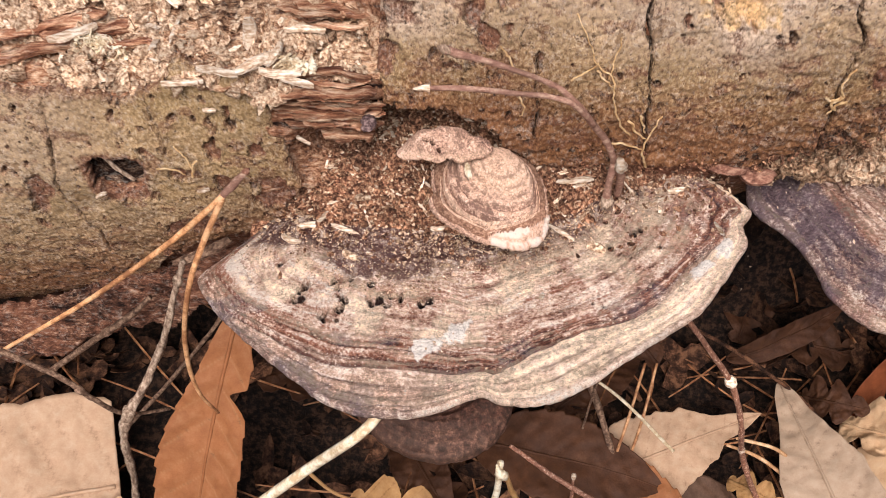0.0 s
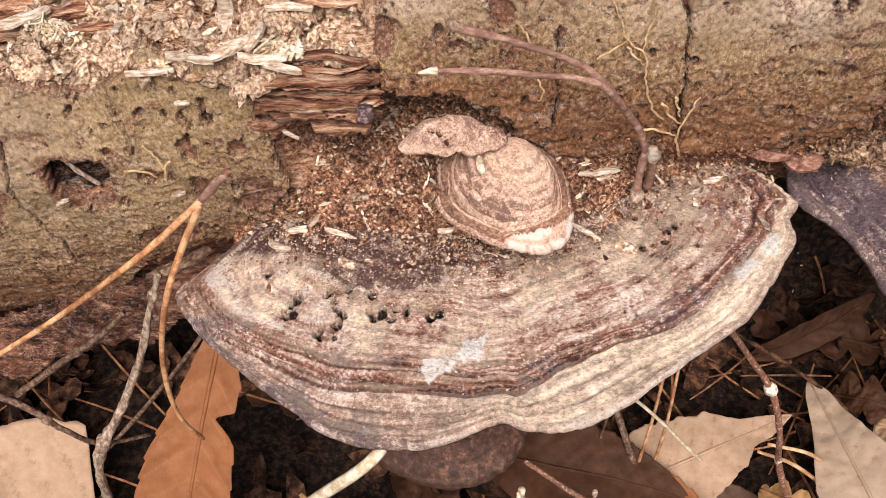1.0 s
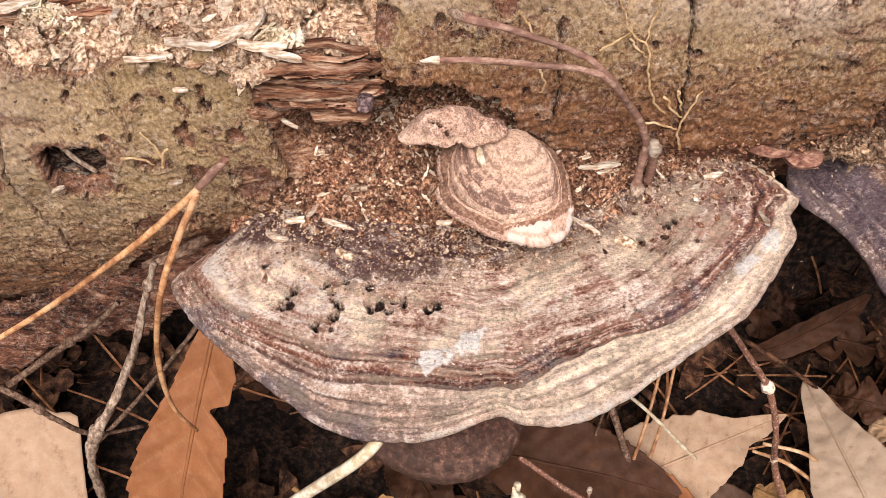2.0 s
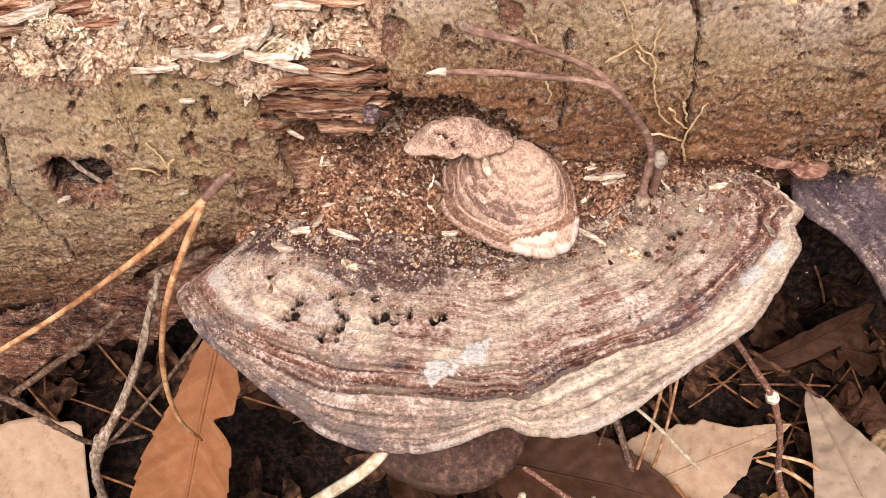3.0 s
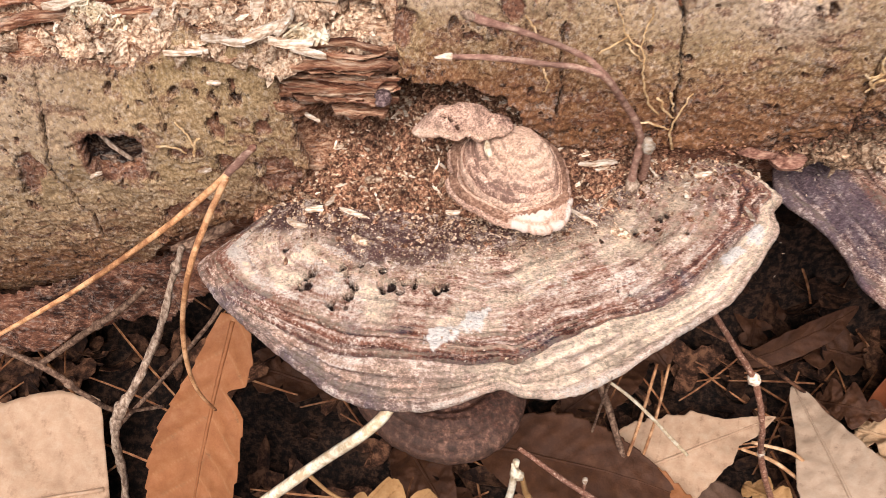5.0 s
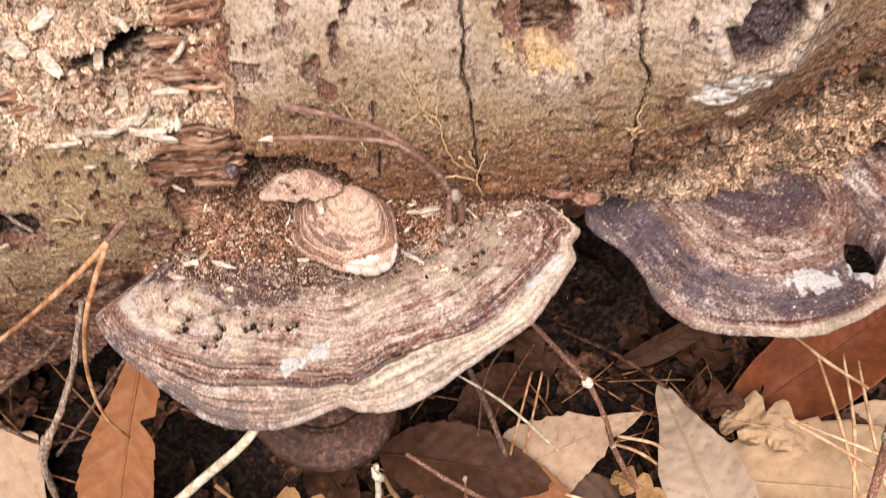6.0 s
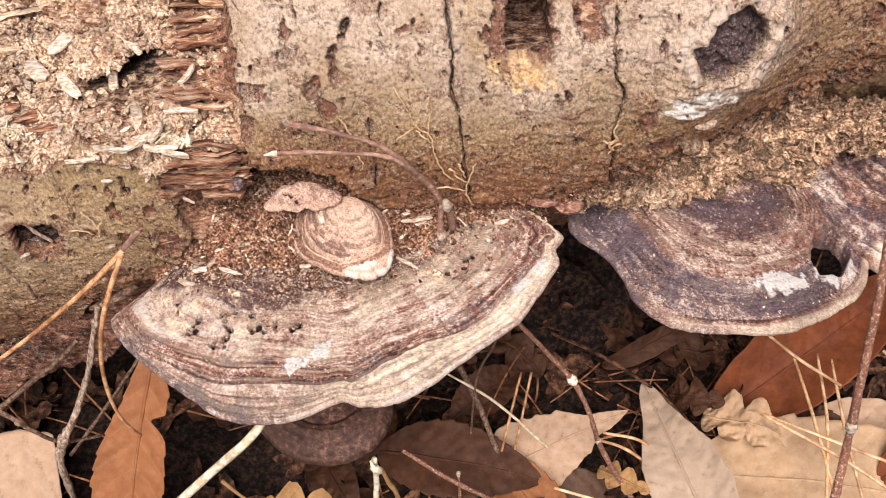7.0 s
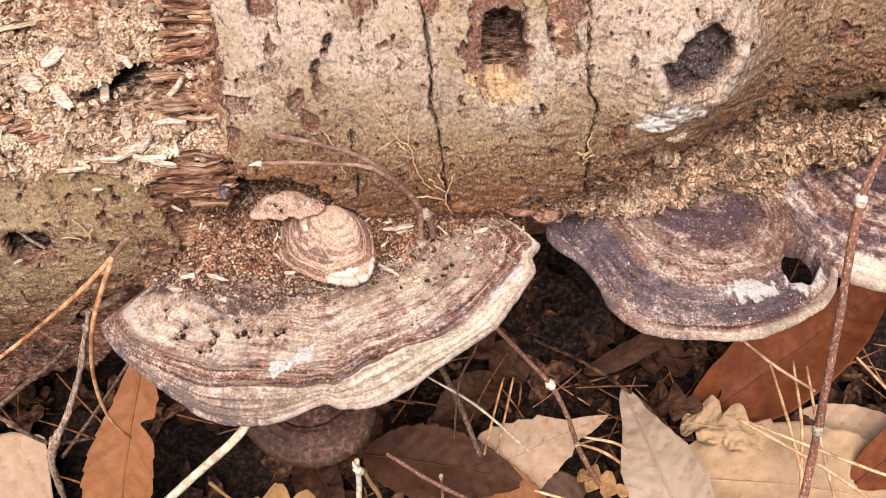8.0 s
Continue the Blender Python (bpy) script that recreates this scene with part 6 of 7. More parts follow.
part("body", gall, np.stack([-0.0205 + 0.0024 * gr * np.sin(gu) * np.cos(gv), 0.2025 + 0.0028 * gr * np.sin(gu) * np.sin(gv), 0.2190 + 0.0020 * gr * np.cos(gu)], -1).reshape(-1, 3), quads(22, 30, True)[:, ::-1],
     material("gall_skin", [(0.3, lin(62, 46, 44)), (0.5, lin(114, 92, 90)), (0.7, lin(172, 148, 140))], scale=900, bump=0.6, rough=0.7))


# ---- ground and litter ----
def ground_z(x, y):
    base = 0.000 - 0.014 * sm((x - 0.10) / 0.08) * sm((2.5 - x) / 2) + 0.030 * sm((-0.03 - x) / 0.12) * sm((x + 1.2) / 0.6)
    bed = log_z(x) - LOG_R + 0.012
    mound = sm((y - 0.265) / 0.07) * sm((0.60 - y) / 0.15) * sm((x + 0.9) / 0.3) * sm((0.95 - x) / 0.3)
    return base + (bed - base) * mound


gx = np.concatenate([-np.geomspace(90, 0.36, 26), np.arange(-0.35, 0.45, 0.0022), np.geomspace(0.46, 90, 26)])
gy = np.concatenate([-np.geomspace(90, 0.06, 26), np.arange(-0.05, 0.42, 0.0022), np.geomspace(0.43, 90, 26)])
GX, GY = np.meshgrid(gx, gy, indexing="ij")
GW = worley(GX * 130, GY * 130, 201)
near = np.exp(-(np.hypot(GX, GY - 0.2) / 1.5) ** 2)
GZ = ground_z(GX, GY) + near * (0.006 * fbm(GX * 28, GY * 28, 203, 4) + 0.0035 * (GW[2] - 0.5) * sm((GW[1] - GW[0]) * 3)) + 0.05 * (1 - near) * fbm(GX * 0.3, GY * 0.3, 205, 3)
ground = new("ground", mesh_of("ground", np.stack([GX, GY, GZ], -1).reshape(-1, 3), quads(*GX.shape), M_SOIL))
tagged(ground, "dark forest soil under leaf litter", "ground", kind="structure")


def litter_scraps(count, seed):
    """Curled scraps of old leaves, each a small bent sheet, in one mesh."""
    gen = np.random.default_rng(seed)
    V, F = [], []
    for k in range(count):
        x, y = gen.uniform(-0.26, 0.34), gen.uniform(0.05, 0.31)
        if -0.14 < x < 0.0 and y > 0.165 and gen.uniform() < 0.75:
            continue
        r = gen.uniform(0.005, 0.016)
        n = 6
        s, t = np.meshgrid(np.linspace(-1, 1, n), np.linspace(-1, 1, n), indexing="ij")
        ang = np.arctan2(t, s)
        w = (0.75 + 0.35 * np.sin(ang * 3 + k) * np.hypot(s, t))
        p = np.stack([s * r * w, t * r * w * gen.uniform(0.4, 0.9), gen.uniform(0, 0.5) * r * s ** 2 + gen.uniform(-0.3, 0.3) * r * t * s], -1).reshape(-1, 3)
        R = np.array(Euler((gen.normal(0, 0.5), gen.normal(0, 0.5), gen.uniform(0, 6.3))).to_matrix())
        c = np.array((x, y, float(ground_z(np.array(x), np.array(y))) + 0.004 + gen.uniform(0, 0.007)))
        p = p @ R.T + c
        f = quads(n, n)
        vs, fs, _ = skirt(p, f, {}, (0, 0, -0.0004))
        low = f[:, ::-1] + len(vs)
        vs = np.vstack([vs, p - np.array((0, 0, 0.0004))])
        F.append(np.vstack([fs, low]) + sum(len(q) for q in V))
        V.append(vs)
    return np.vstack(V), np.vstack(F)


stuff("leaf_litter", litter_scraps(800, 211), M_LITTER, "dark brown scraps of decayed leaves on the soil", "leaf litter")


def old_needles(count, seed):
    gen = np.random.default_rng(seed)
    V, F, base = [], [], 0
    for k in range(count):
        x, y, a = gen.uniform(-0.24, 0.33), gen.uniform(0.08, 0.30), gen.uniform(0, 6.3)
        ln = gen.uniform(0.03, 0.07)
        z = float(ground_z(np.array(x), np.array(y))) + gen.uniform(0.006, 0.018)
        u = np.linspace(-0.5, 0.5, 7)
        bend = gen.normal(0, 0.12)
        p = np.stack([x + ln * (u * math.cos(a) - bend * u * u * math.sin(a)), y + ln * (u * math.sin(a) + bend * u * u * math.cos(a)), z + ln * u * gen.normal(0, 0.15)], 1)
        v, f, caps = tube(p, [0.0005, 0.0006, 0.0004], 4)
        F.append(f + base)
        V.append(v)
        base += len(v)
    return np.vstack(V), np.vstack(F)


stuff("fallen_needles", old_needles(170, 213), material("old_needle", [(0.3, lin(92, 56, 34)), (0.5, lin(140, 92, 58)), (0.7, lin(180, 132, 92))], scale=200, bump=0.1, rough=0.7, vary=0.35),
      "old brown pine needles in the litter", "pine needles")


# ---- fallen leaves ----
def leaf(base, tip, width, up, mat, label, kind="serrate", cup=0.2, bend=0.0, ripple=0.02, stalk=0.02, seed=1, blotch=0.0, torn=0.0):
    """A dry leaf from base to tip: blade with teeth or lobes, midrib and side veins, and its stalk."""
    base, tip, up = np.array(base, float), np.array(tip, float), np.array(up, float)
    ln = np.linalg.norm(tip - base)
    ex = (tip - base) / ln
    ez = up - (up @ ex) * ex
    ez /= np.linalg.norm(ez)
    ey = np.cross(ez, ex)
    n, m = 110, 41
    s, t = np.meshgrid(np.linspace(0, 1, n), np.linspace(-1, 1, m), indexing="ij")
    side = np.sign(t)
    if kind == "serrate":
        w = np.sin(math.pi * s ** 0.82) ** 0.75
        saw = (s * 11 + 0.25 * side) % 1
        w = w * (1 - 0.07 * (1 - saw) * sm(s / 0.1) + 0.03 * fbm(s * 6, side * 3, seed, 2))
    elif kind == "oak":
        w = np.sin(math.pi * np.clip(s, 0, 1) ** 0.75) ** 0.6
        w = w * (0.36 + 0.64 * np.abs(np.cos(math.pi * (s * 3.2 + 0.12 * side))) ** 0.8) * (1 + 0.08 * fbm(s * 25, side * 4, seed, 3))
    elif kind == "blade":
        w = np.interp(s, [0, 0.2, 0.45, 0.62, 0.78, 0.92, 1], [0.8, 1.0, 0.86, 0.58, 0.36, 0.22, 0.06]) * (1 + 0.05 * fbm(s * 9, side * 7, seed, 3))
    elif kind == "folded":
        wl = np.interp(s, [0, 0.06, 0.2, 0.36, 0.52, 0.7, 0.88, 1], [0.25, 0.36, 0.55, 0.86, 1.0, 0.92, 0.6, 0.02])
        wr = np.interp(s, [0, 0.03, 0.12, 0.20, 0.235, 0.25, 0.30, 0.5, 0.7, 0.88, 1], [0.30, 0.42, 0.62, 0.60, 0.26, 0.24, 0.72, 0.84, 0.84, 0.60, 0.02])
        saw = (s * 13 + 0.25 * side) % 1
        w = np.where(t > 0, wr, wl) * (1 - 0.06 * (1 - saw) * sm(s / 0.1))
    elif kind == "broken":
        w = np.interp(s, [0, 0.03, 0.3, 0.6, 0.88, 1], [0.80, 0.88, 1.0, 0.9, 0.5, 0.03]) * (1 + 0.05 * fbm(s * 14, side * 7, seed, 3))
    elif kind == "point":
        w = np.interp(s, [0, 0.12, 0.3, 0.5, 0.68, 0.75, 0.84, 0.93, 1], [0.1, 0.72, 1.0, 0.92, 0.62, 0.32, 0.26, 0.14, 0.01]) * (1 + 0.16 * fbm(s * 16, side * 7, seed, 3))
    else:
        w = np.sin(math.pi * s ** 0.8) ** 0.6 * (1 + 0.05 * fbm(s * 12, side * 5, seed, 3))
    if torn:
        w = w * (1 - torn * sm(np.maximum(0, fbm(s * 7 + seed, side * 9, seed + 3, 2)) / 0.3))
    x = s * ln
    y = t * w * width / 2
    vein_s = s - np.abs(t) * w * 0.16
    lateral = np.abs(((vein_s * 9) % 1) - 0.5) * 2
    vein = np.maximum(np.exp(-(np.abs(y) / 0.0006) ** 2), 0.6 * np.exp(-((1 - lateral) / 0.09) ** 2) * (np.abs(t) < 0.93))
    z = cup * np.abs(y) ** 1.5 / math.sqrt(width) + bend * ln * (s - s * s) * 4 + ripple * ln * fbm(x / ln * 5, y / ln * 5, seed, 3) + 0.0022 * ln * np.cos(lateral * math.pi) * np.minimum(1, np.abs(t) * 3) + 0.25 * ripple * ln * fbm(x / ln * 14, y / ln * 14, seed + 9, 3)
    P = (base + x[..., None] * ex + y[..., None] * ey + z[..., None] * ez).reshape(-1, 3)
    f = quads(n, m)
    th = 0.00028
    attrs = dict(vein=vein, blotch=np.clip(blotch * sm((fbm(s * 9, t * 5, seed + 21, 3) - 0.18) / 0.1), 0, 1))
    vs, fs, at = skirt(P, f, {k: v.ravel() for k, v in attrs.items()}, -th * ez)
    low = f[:, ::-1] + len(vs)
    vs = np.vstack([vs, P - th * ez])
    at = {k: np.concatenate([v, attrs[k].ravel()]) for k, v in at.items()}
    lowest = P[P[:, 2].argmin()]
    ob = thing("fallen_leaf", tuple(lowest), label, "leaf", "fallen leaves")
    part("blade", ob, vs, np.vstack([fs, low]), mat, at)
    mid = P.reshape(n, m, 3)[:, m // 2]
    rod("midrib", ob, mid[2:-2:4] + 0.0001 * ez, [0.0009, 0.0006, 0.0002], mat, 6)
    if stalk:
        side_way = ey * 0.3
        line = smooth_line([base + ex * 0.002, base - ex * stalk * 0.4 + side_way * stalk * 0.2, base - ex * stalk + side_way * stalk + ez * 0.1 * stalk], 6)
        rod("petiole", ob, line, [0.0008, 0.0007, 0.001], mat, 6)
    return ob


M_LEAF_CREAM = leaf_material("cream_leaf", lin(192, 160, 130), lin(214, 184, 154), lin(228, 204, 176), lin(196, 164, 136), 0.03)
leaf((-0.0745, 0.202, 0.118), (-0.0985, 0.142, 0.032), 0.036, (-0.15, -0.70, 0.66), M_LEAF_BROWN, "brown serrated leaf standing against the log", "folded", 0.45, 0.06, 0.02, 0.0, 3)
leaf((-0.126, 0.168, 0.055), (-0.220, 0.150, 0.046), 0.084, (0.05, -0.2, 1), M_LEAF_PALE, "large pale pinkish-tan leaf lying flat in the litter", "broken", 0.12, 0.03, 0.03, 0.0, 5)
leaf((0.060, 0.188, 0.014), (0.138, 0.2155, 0.026), 0.038, (-0.05, -0.3, 1), M_LEAF_PALE, "cream-tan broken oak leaf with a long point", "point", 0.1, 0.02, 0.03, 0.0, 7)
leaf((0.164, 0.148, 0.030), (0.1475, 0.230, 0.028), 0.040, (-0.25, -0.40, 0.85), M_LEAF_CREAM, "pale upright leaf blade in the litter", "blade", 0.3, 0.04, 0.03, 0.0, 11)
leaf((-0.036, 0.160, 0.060), (0.008, 0.148, 0.056), 0.020, (0.1, -0.2, 1), M_LEAF_YELLOW, "curled yellow-brown oak leaf", "oak", 0.9, 0.18, 0.05, 0.02, 13)
leaf((0.186, 0.222, -0.004), (0.300, 0.280, 0.036), 0.046, (-0.35, -0.55, 0.75), M_LEAF_RUST, "large rust-brown leaf leaning in the litter", "plain", 0.9, 0.05, 0.03, 0.02, 17)
leaf((0.162, 0.194, 0.000), (0.320, 0.158, 0.004), 0.068, (0, -0.2, 1), M_LEAF_TAN, "broad tan leaf with serrated edge and creases", "serrate", 0.15, 0.05, 0.03, 0.0, 19)
leaf((0.180, 0.222, 0.002), (0.222, 0.200, 0.008), 0.030, (0.1, -0.3, 1), M_LEAF_TAN, "crumpled tan leaf scrap", "oak", 0.8, 0.2, 0.12, 0.0, 23)
leaf((0.012, 0.205, 0.020), (0.092, 0.182, 0.022), 0.040, (0, -0.2, 1), M_LEAF_OLD, "dark brown leaf with a toothed edge in the litter", "serrate", 0.2, 0.08, 0.03, 0.0, 29)
leaf((-0.026, 0.163, 0.040), (-0.066, 0.134, 0.030), 0.030, (-0.2, -0.3, 1), M_LEAF_GREY, "dull brown leaf in the shade", "plain", 0.3, 0.1, 0.04, 0.0, 31)
leaf((0.118, 0.184, 0.026), (0.140, 0.168, 0.030), 0.014, (0, -0.4, 1), M_LEAF_YELLOW, "small orange-brown oak leaf scrap", "oak", 0.5, 0.1, 0.06, 0.0, 37)
leaf((0.132, 0.252, 0.010), (0.188, 0.274, 0.024), 0.013, (-0.2, -0.75, 0.6), M_LEAF_OLD, "narrow brown leaf edge in the shade", "plain", 0.5, 0.12, 0.04, 0.0, 41)
leaf((0.256, 0.176, 0.010), (0.310, 0.205, 0.030), 0.026, (-0.3, -0.5, 0.8), M_LEAF_RUST, "dark rust curled leaf", "plain", 0.7, 0.12, 0.05, 0.0, 43)
leaf((-0.135, 0.160, 0.055), (-0.112, 0.142, 0.050), 0.020, (0, -0.3, 1), M_LEAF_TAN, "small tan leaf scrap by the twig", "oak", 0.4, 0.1, 0.05, 0.0, 47)
leaf((0.130, 0.175, 0.006), (0.070, 0.160, 0.010), 0.05, (0, -0.2, 1), M_LEAF_GREY, "flat dull brown leaf under the cream leaf", "plain", 0.1, 0.03, 0.03, 0.0, 53)
leaf((0.165, 0.236, 0.004), (0.190, 0.222, 0.016), 0.022, (-0.3, -0.4, 0.8), M_LEAF_OLD, "dark brown leaf scrap beside the pale blade", "oak", 0.8, 0.2, 0.1, 0.0, 59)
leaf((0.232, 0.214, 0.000), (0.300, 0.190, 0.012), 0.036, (0, -0.2, 1), M_LEAF_PALE, "pinkish pale leaf behind the needles", "plain", 0.2, 0.05, 0.03, 0.0, 61)
for k, (x, y, a, ln, mat) in enumerate([(0.05, 0.225, 0.6, 0.05, M_LEAF_OLD), (0.10, 0.250, 2.4, 0.05, M_LEAF_OLD), (0.02, 0.235, 4.0, 0.05, M_LEAF_OLD), (0.14, 0.265, 1.2, 0.05, M_LEAF_OLD), (-0.02, 0.215, 5.2, 0.05, M_LEAF_OLD),
                                        (0.20, 0.262, 3.0, 0.05, M_LEAF_OLD), (0.27, 0.262, 2.0, 0.05, M_LEAF_BROWN), (-0.05, 0.235, 2.9, 0.05, M_LEAF_OLD), (-0.19, 0.235, 0.9, 0.06, M_LEAF_OLD), (0.04, 0.165, 3.6, 0.06, M_LEAF_OLD),
                                        (0.22, 0.225, 5.6, 0.05, M_LEAF_OLD), (-0.03, 0.13, 1.0, 0.07, M_LEAF_OLD), (0.10, 0.14, 2.0, 0.07, M_LEAF_BROWN), (0.22, 0.12, 0.5, 0.08, M_LEAF_OLD)]):
    z = float(ground_z(np.array(x), np.array(y))) + 0.010
    leaf((x, y, z), (x + ln * math.cos(a), y + ln * math.sin(a), z + 0.004), ln * 0.5, (0.2 * math.sin(k), -0.2, 1), mat, "old brown leaf half sunk in the litter", "oak" if k % 2 else "serrate", 0.4, 0.1, 0.06, 0.0, 70 + k)


# ---- twigs, stems, needles, rootlets ----
def twig(name, line, radii, mat, label, nodes=(), cut=None, rough=0.35, seed=1, sides=10, category="twig", steps=10):
    pts = smooth_line(line, steps)
    ob = thing(name, tuple(pts[pts[:, 2].argmin()]), label, category)
    rod("stem", ob, pts, radii, mat, sides, rough, seed)
    for k, (u, r) in enumerate(nodes):
        i = u * (len(pts) - 1)
        a = pts[int(i)]
        b = pts[min(len(pts) - 1, int(i) + 1)]
        w = (b - a) / (np.linalg.norm(b - a) + 1e-9)
        rod("node", ob, [a - w * r * 1.3, a - w * r * 0.7, a, a + w * r * 0.7, a + w * r * 1.3], [r * 0.5, r * 0.95, r, r * 0.9, r * 0.5], M_CHIP if mat is M_TWIG_RED else mat, 10, 0.3, seed + k, "pale bud scar")
    if cut:
        rod("broken_tip", ob, cut, [radii[-1] * 0.95, radii[-1] * 0.3], M_CHIP, 8, 0.3, seed + 5, "pale splintered tip")
    return ob


twig("bent_twig", [(0.072, 0.181, 0.163), (0.086, 0.179, 0.140), (0.099, 0.177, 0.118), (0.108, 0.176, 0.092), (0.114, 0.176, 0.066), (0.124, 0.175, 0.038), (0.137, 0.172, 0.008)], [0.0009, 0.0010, 0.0011, 0.0012, 0.0013],
     M_TWIG_RED, "thin red-brown twig with pale buds in the litter", [(0.335, 0.0021), (0.66, 0.0015)], seed=3)
twig("upright_twig", [(0.2020, 0.177, 0.300), (0.1985, 0.169, 0.270), (0.1915, 0.161, 0.2405), (0.1915, 0.146, 0.195), (0.191, 0.129, 0.144), (0.1905, 0.118, 0.110), (0.190, 0.095, 0.040), (0.189, 0.09, 0.0)],
     [0.0012, 0.0014, 0.0015, 0.0016, 0.0016], M_TWIG_RED, "upright red-brown twig speckled with pale lenticels", [(0.29, 0.0021), (0.57, 0.0021)], seed=5)
twig("grey_twig", [(-0.082, 0.192, 0.168), (-0.088, 0.188, 0.152), (-0.094, 0.182, 0.136), (-0.103, 0.176, 0.118), (-0.111, 0.170, 0.106), (-0.114, 0.166, 0.094), (-0.116, 0.164, 0.070), (-0.122, 0.160, 0.035)],
     [0.0010, 0.0012, 0.0016, 0.0014, 0.0012], M_TWIG_GREY, "pale grey flaking twig leaning on the log", [(0.08, 0.0018), (0.56, 0.0026), (0.62, 0.0022)], rough=0.6, seed=7)
twig("thin_twig", [(-0.150, 0.200, 0.088), (-0.128, 0.201, 0.108), (-0.112, 0.203, 0.121), (-0.104, 0.206, 0.128)], [0.0012, 0.0012, 0.0009], M_TWIG_DULL, "thin grey-brown twig under the log", [(0.45, 0.0018)], seed=9)
twig("thin_twig", [(-0.150, 0.178, 0.140), (-0.128, 0.172, 0.130), (-0.120, 0.170, 0.120), (-0.112, 0.172, 0.105), (-0.100, 0.180, 0.094)], [0.0012, 0.0009, 0.0006], M_TWIG_DULL, "thin grey-brown twig under the log", [(0.4, 0.0015)], seed=11)
twig("thin_twig", [(-0.128, 0.196, 0.052), (-0.106, 0.198, 0.082), (-0.086, 0.204, 0.108), (-0.078, 0.210, 0.118)], [0.0009, 0.0008], M_TWIG_DULL, "thin grey-brown twig behind the standing leaf", seed=13)
twig("dry_straw", [(-0.014, 0.150, 0.162), (-0.022, 0.138, 0.158), (-0.043, 0.135, 0.135), (-0.070, 0.130, 0.106), (-0.130, 0.118, 0.040)], [0.0016, 0.0017, 0.0018], M_STRAW, "pale smooth straw stem under the bracket", rough=0.06, seed=15, category="dry stem")
straw = twig("dry_straw", [(0.0185, 0.142, 0.1275), (0.0180, 0.141, 0.110), (0.0165, 0.140, 0.090), (0.014, 0.135, 0.010)], [0.0011, 0.0012, 0.0012], M_STRAW, "upright cream straw with a torn sheath", rough=0.05, seed=17, category="dry stem")
rod("sheath", straw, smooth_line([(0.0172, 0.1405, 0.1290), (0.0178, 0.1398, 0.1262), (0.0186, 0.1398, 0.1240), (0.0198, 0.1402, 0.1215), (0.0192, 0.1406, 0.1185)], 6), [0.0004, 0.0010, 0.0017, 0.0013, 0.0006], M_STRAW, 8, 0.5, 19, "torn papery sheath")
twig("dry_strip", [(0.0205, 0.142, 0.120), (0.0225, 0.142, 0.108), (0.026, 0.141, 0.090), (0.030, 0.138, 0.01)], [0.0008, 0.0011, 0.0009], M_LEAF_YELLOW, "thin yellow-brown strip beside the straw", rough=0.2, seed=21, category="dry stem")
twig("grass_stalk", [(0.046, 0.224, 0.060), (0.070, 0.206, 0.058), (0.094, 0.190, 0.040)], [0.0005, 0.0007, 0.0007], M_STRAW, "thin pale grass stalk over the litter", rough=0.05, seed=23, category="dry stem")
twig("dry_stalk", [(0.052, 0.236, 0.058), (0.063, 0.213, 0.045), (0.074, 0.188, 0.020)], [0.0014, 0.0015, 0.0012], M_TWIG_DULL, "straw-brown stalk in the litter", rough=0.2, seed=25, category="dry stem")
twig("dry_stalk", [(0.071, 0.190, 0.150), (0.069, 0.196, 0.120), (0.062, 0.205, 0.080), (0.058, 0.205, 0.020)], [0.0005, 0.0006, 0.0005], M_TWIG_DULL, "thin bent stalk hanging under the bracket", rough=0.1, seed=27, category="dry stem")
twig("dry_stalk", [(0.085, 0.226, 0.050), (0.077, 0.205, 0.040), (0.070, 0.190, 0.018)], [0.0006, 0.0007, 0.0006], M_NEEDLE, "brown needle stalk in the shade", rough=0.1, seed=29, category="dry stem")
twig("dry_stalk", [(0.090, 0.226, 0.050), (0.083, 0.205, 0.040), (0.077, 0.192, 0.018)], [0.0006, 0.0007, 0.0006], M_NEEDLE, "brown needle stalk in the shade", rough=0.1, seed=31, category="dry stem")
twig("thin_twig", [(0.026, 0.185, 0.055), (0.050, 0.172, 0.045), (0.075, 0.165, 0.030)], [0.0009, 0.0011, 0.0008], M_TWIG_RED, "brown twig lying on the leaves", seed=33)
twig("thin_twig", [(0.051, 0.174, 0.050), (0.051, 0.170, 0.030), (0.050, 0.166, 0.008)], [0.0007, 0.0008, 0.0008], M_TWIG_RED, "short upright brown stub", [(0.02, 0.0012)], seed=35)
twig("thin_twig", [(0.105, 0.262, 0.030), (0.130, 0.245, 0.030), (0.155, 0.222, 0.028), (0.168, 0.206, 0.022)], [0.0008, 0.0009, 0.0008], M_LITTER, "brown twig across the shaded litter", seed=37)

# bent vine twig with two arms, rooted in the crumbs
vine = thing("vine_twig", (0.0515, 0.199, 0.193), "bent purplish-brown vine twig with two broken arms", "twig")
rod("stem", vine, smooth_line([(0.0535, 0.2005, 0.190), (0.0530, 0.1985, 0.200), (0.0500, 0.1965, 0.209), (0.0462, 0.1955, 0.219), (0.0385, 0.1935, 0.232)], 10), [0.00120, 0.00128, 0.00108, 0.00100, 0.00092], M_VINE, 10, 0.25, 41)
rod("arm", vine, smooth_line([(0.0400, 0.1940, 0.2300), (0.0350, 0.1930, 0.2375), (0.0290, 0.1935, 0.2425), (0.0150, 0.1950, 0.2480), (0.0060, 0.1958, 0.2505), (0.0015, 0.1960, 0.2522)], 10), [0.00086, 0.00080, 0.00078, 0.00090, 0.00120], M_VINE, 10, 0.3, 43)
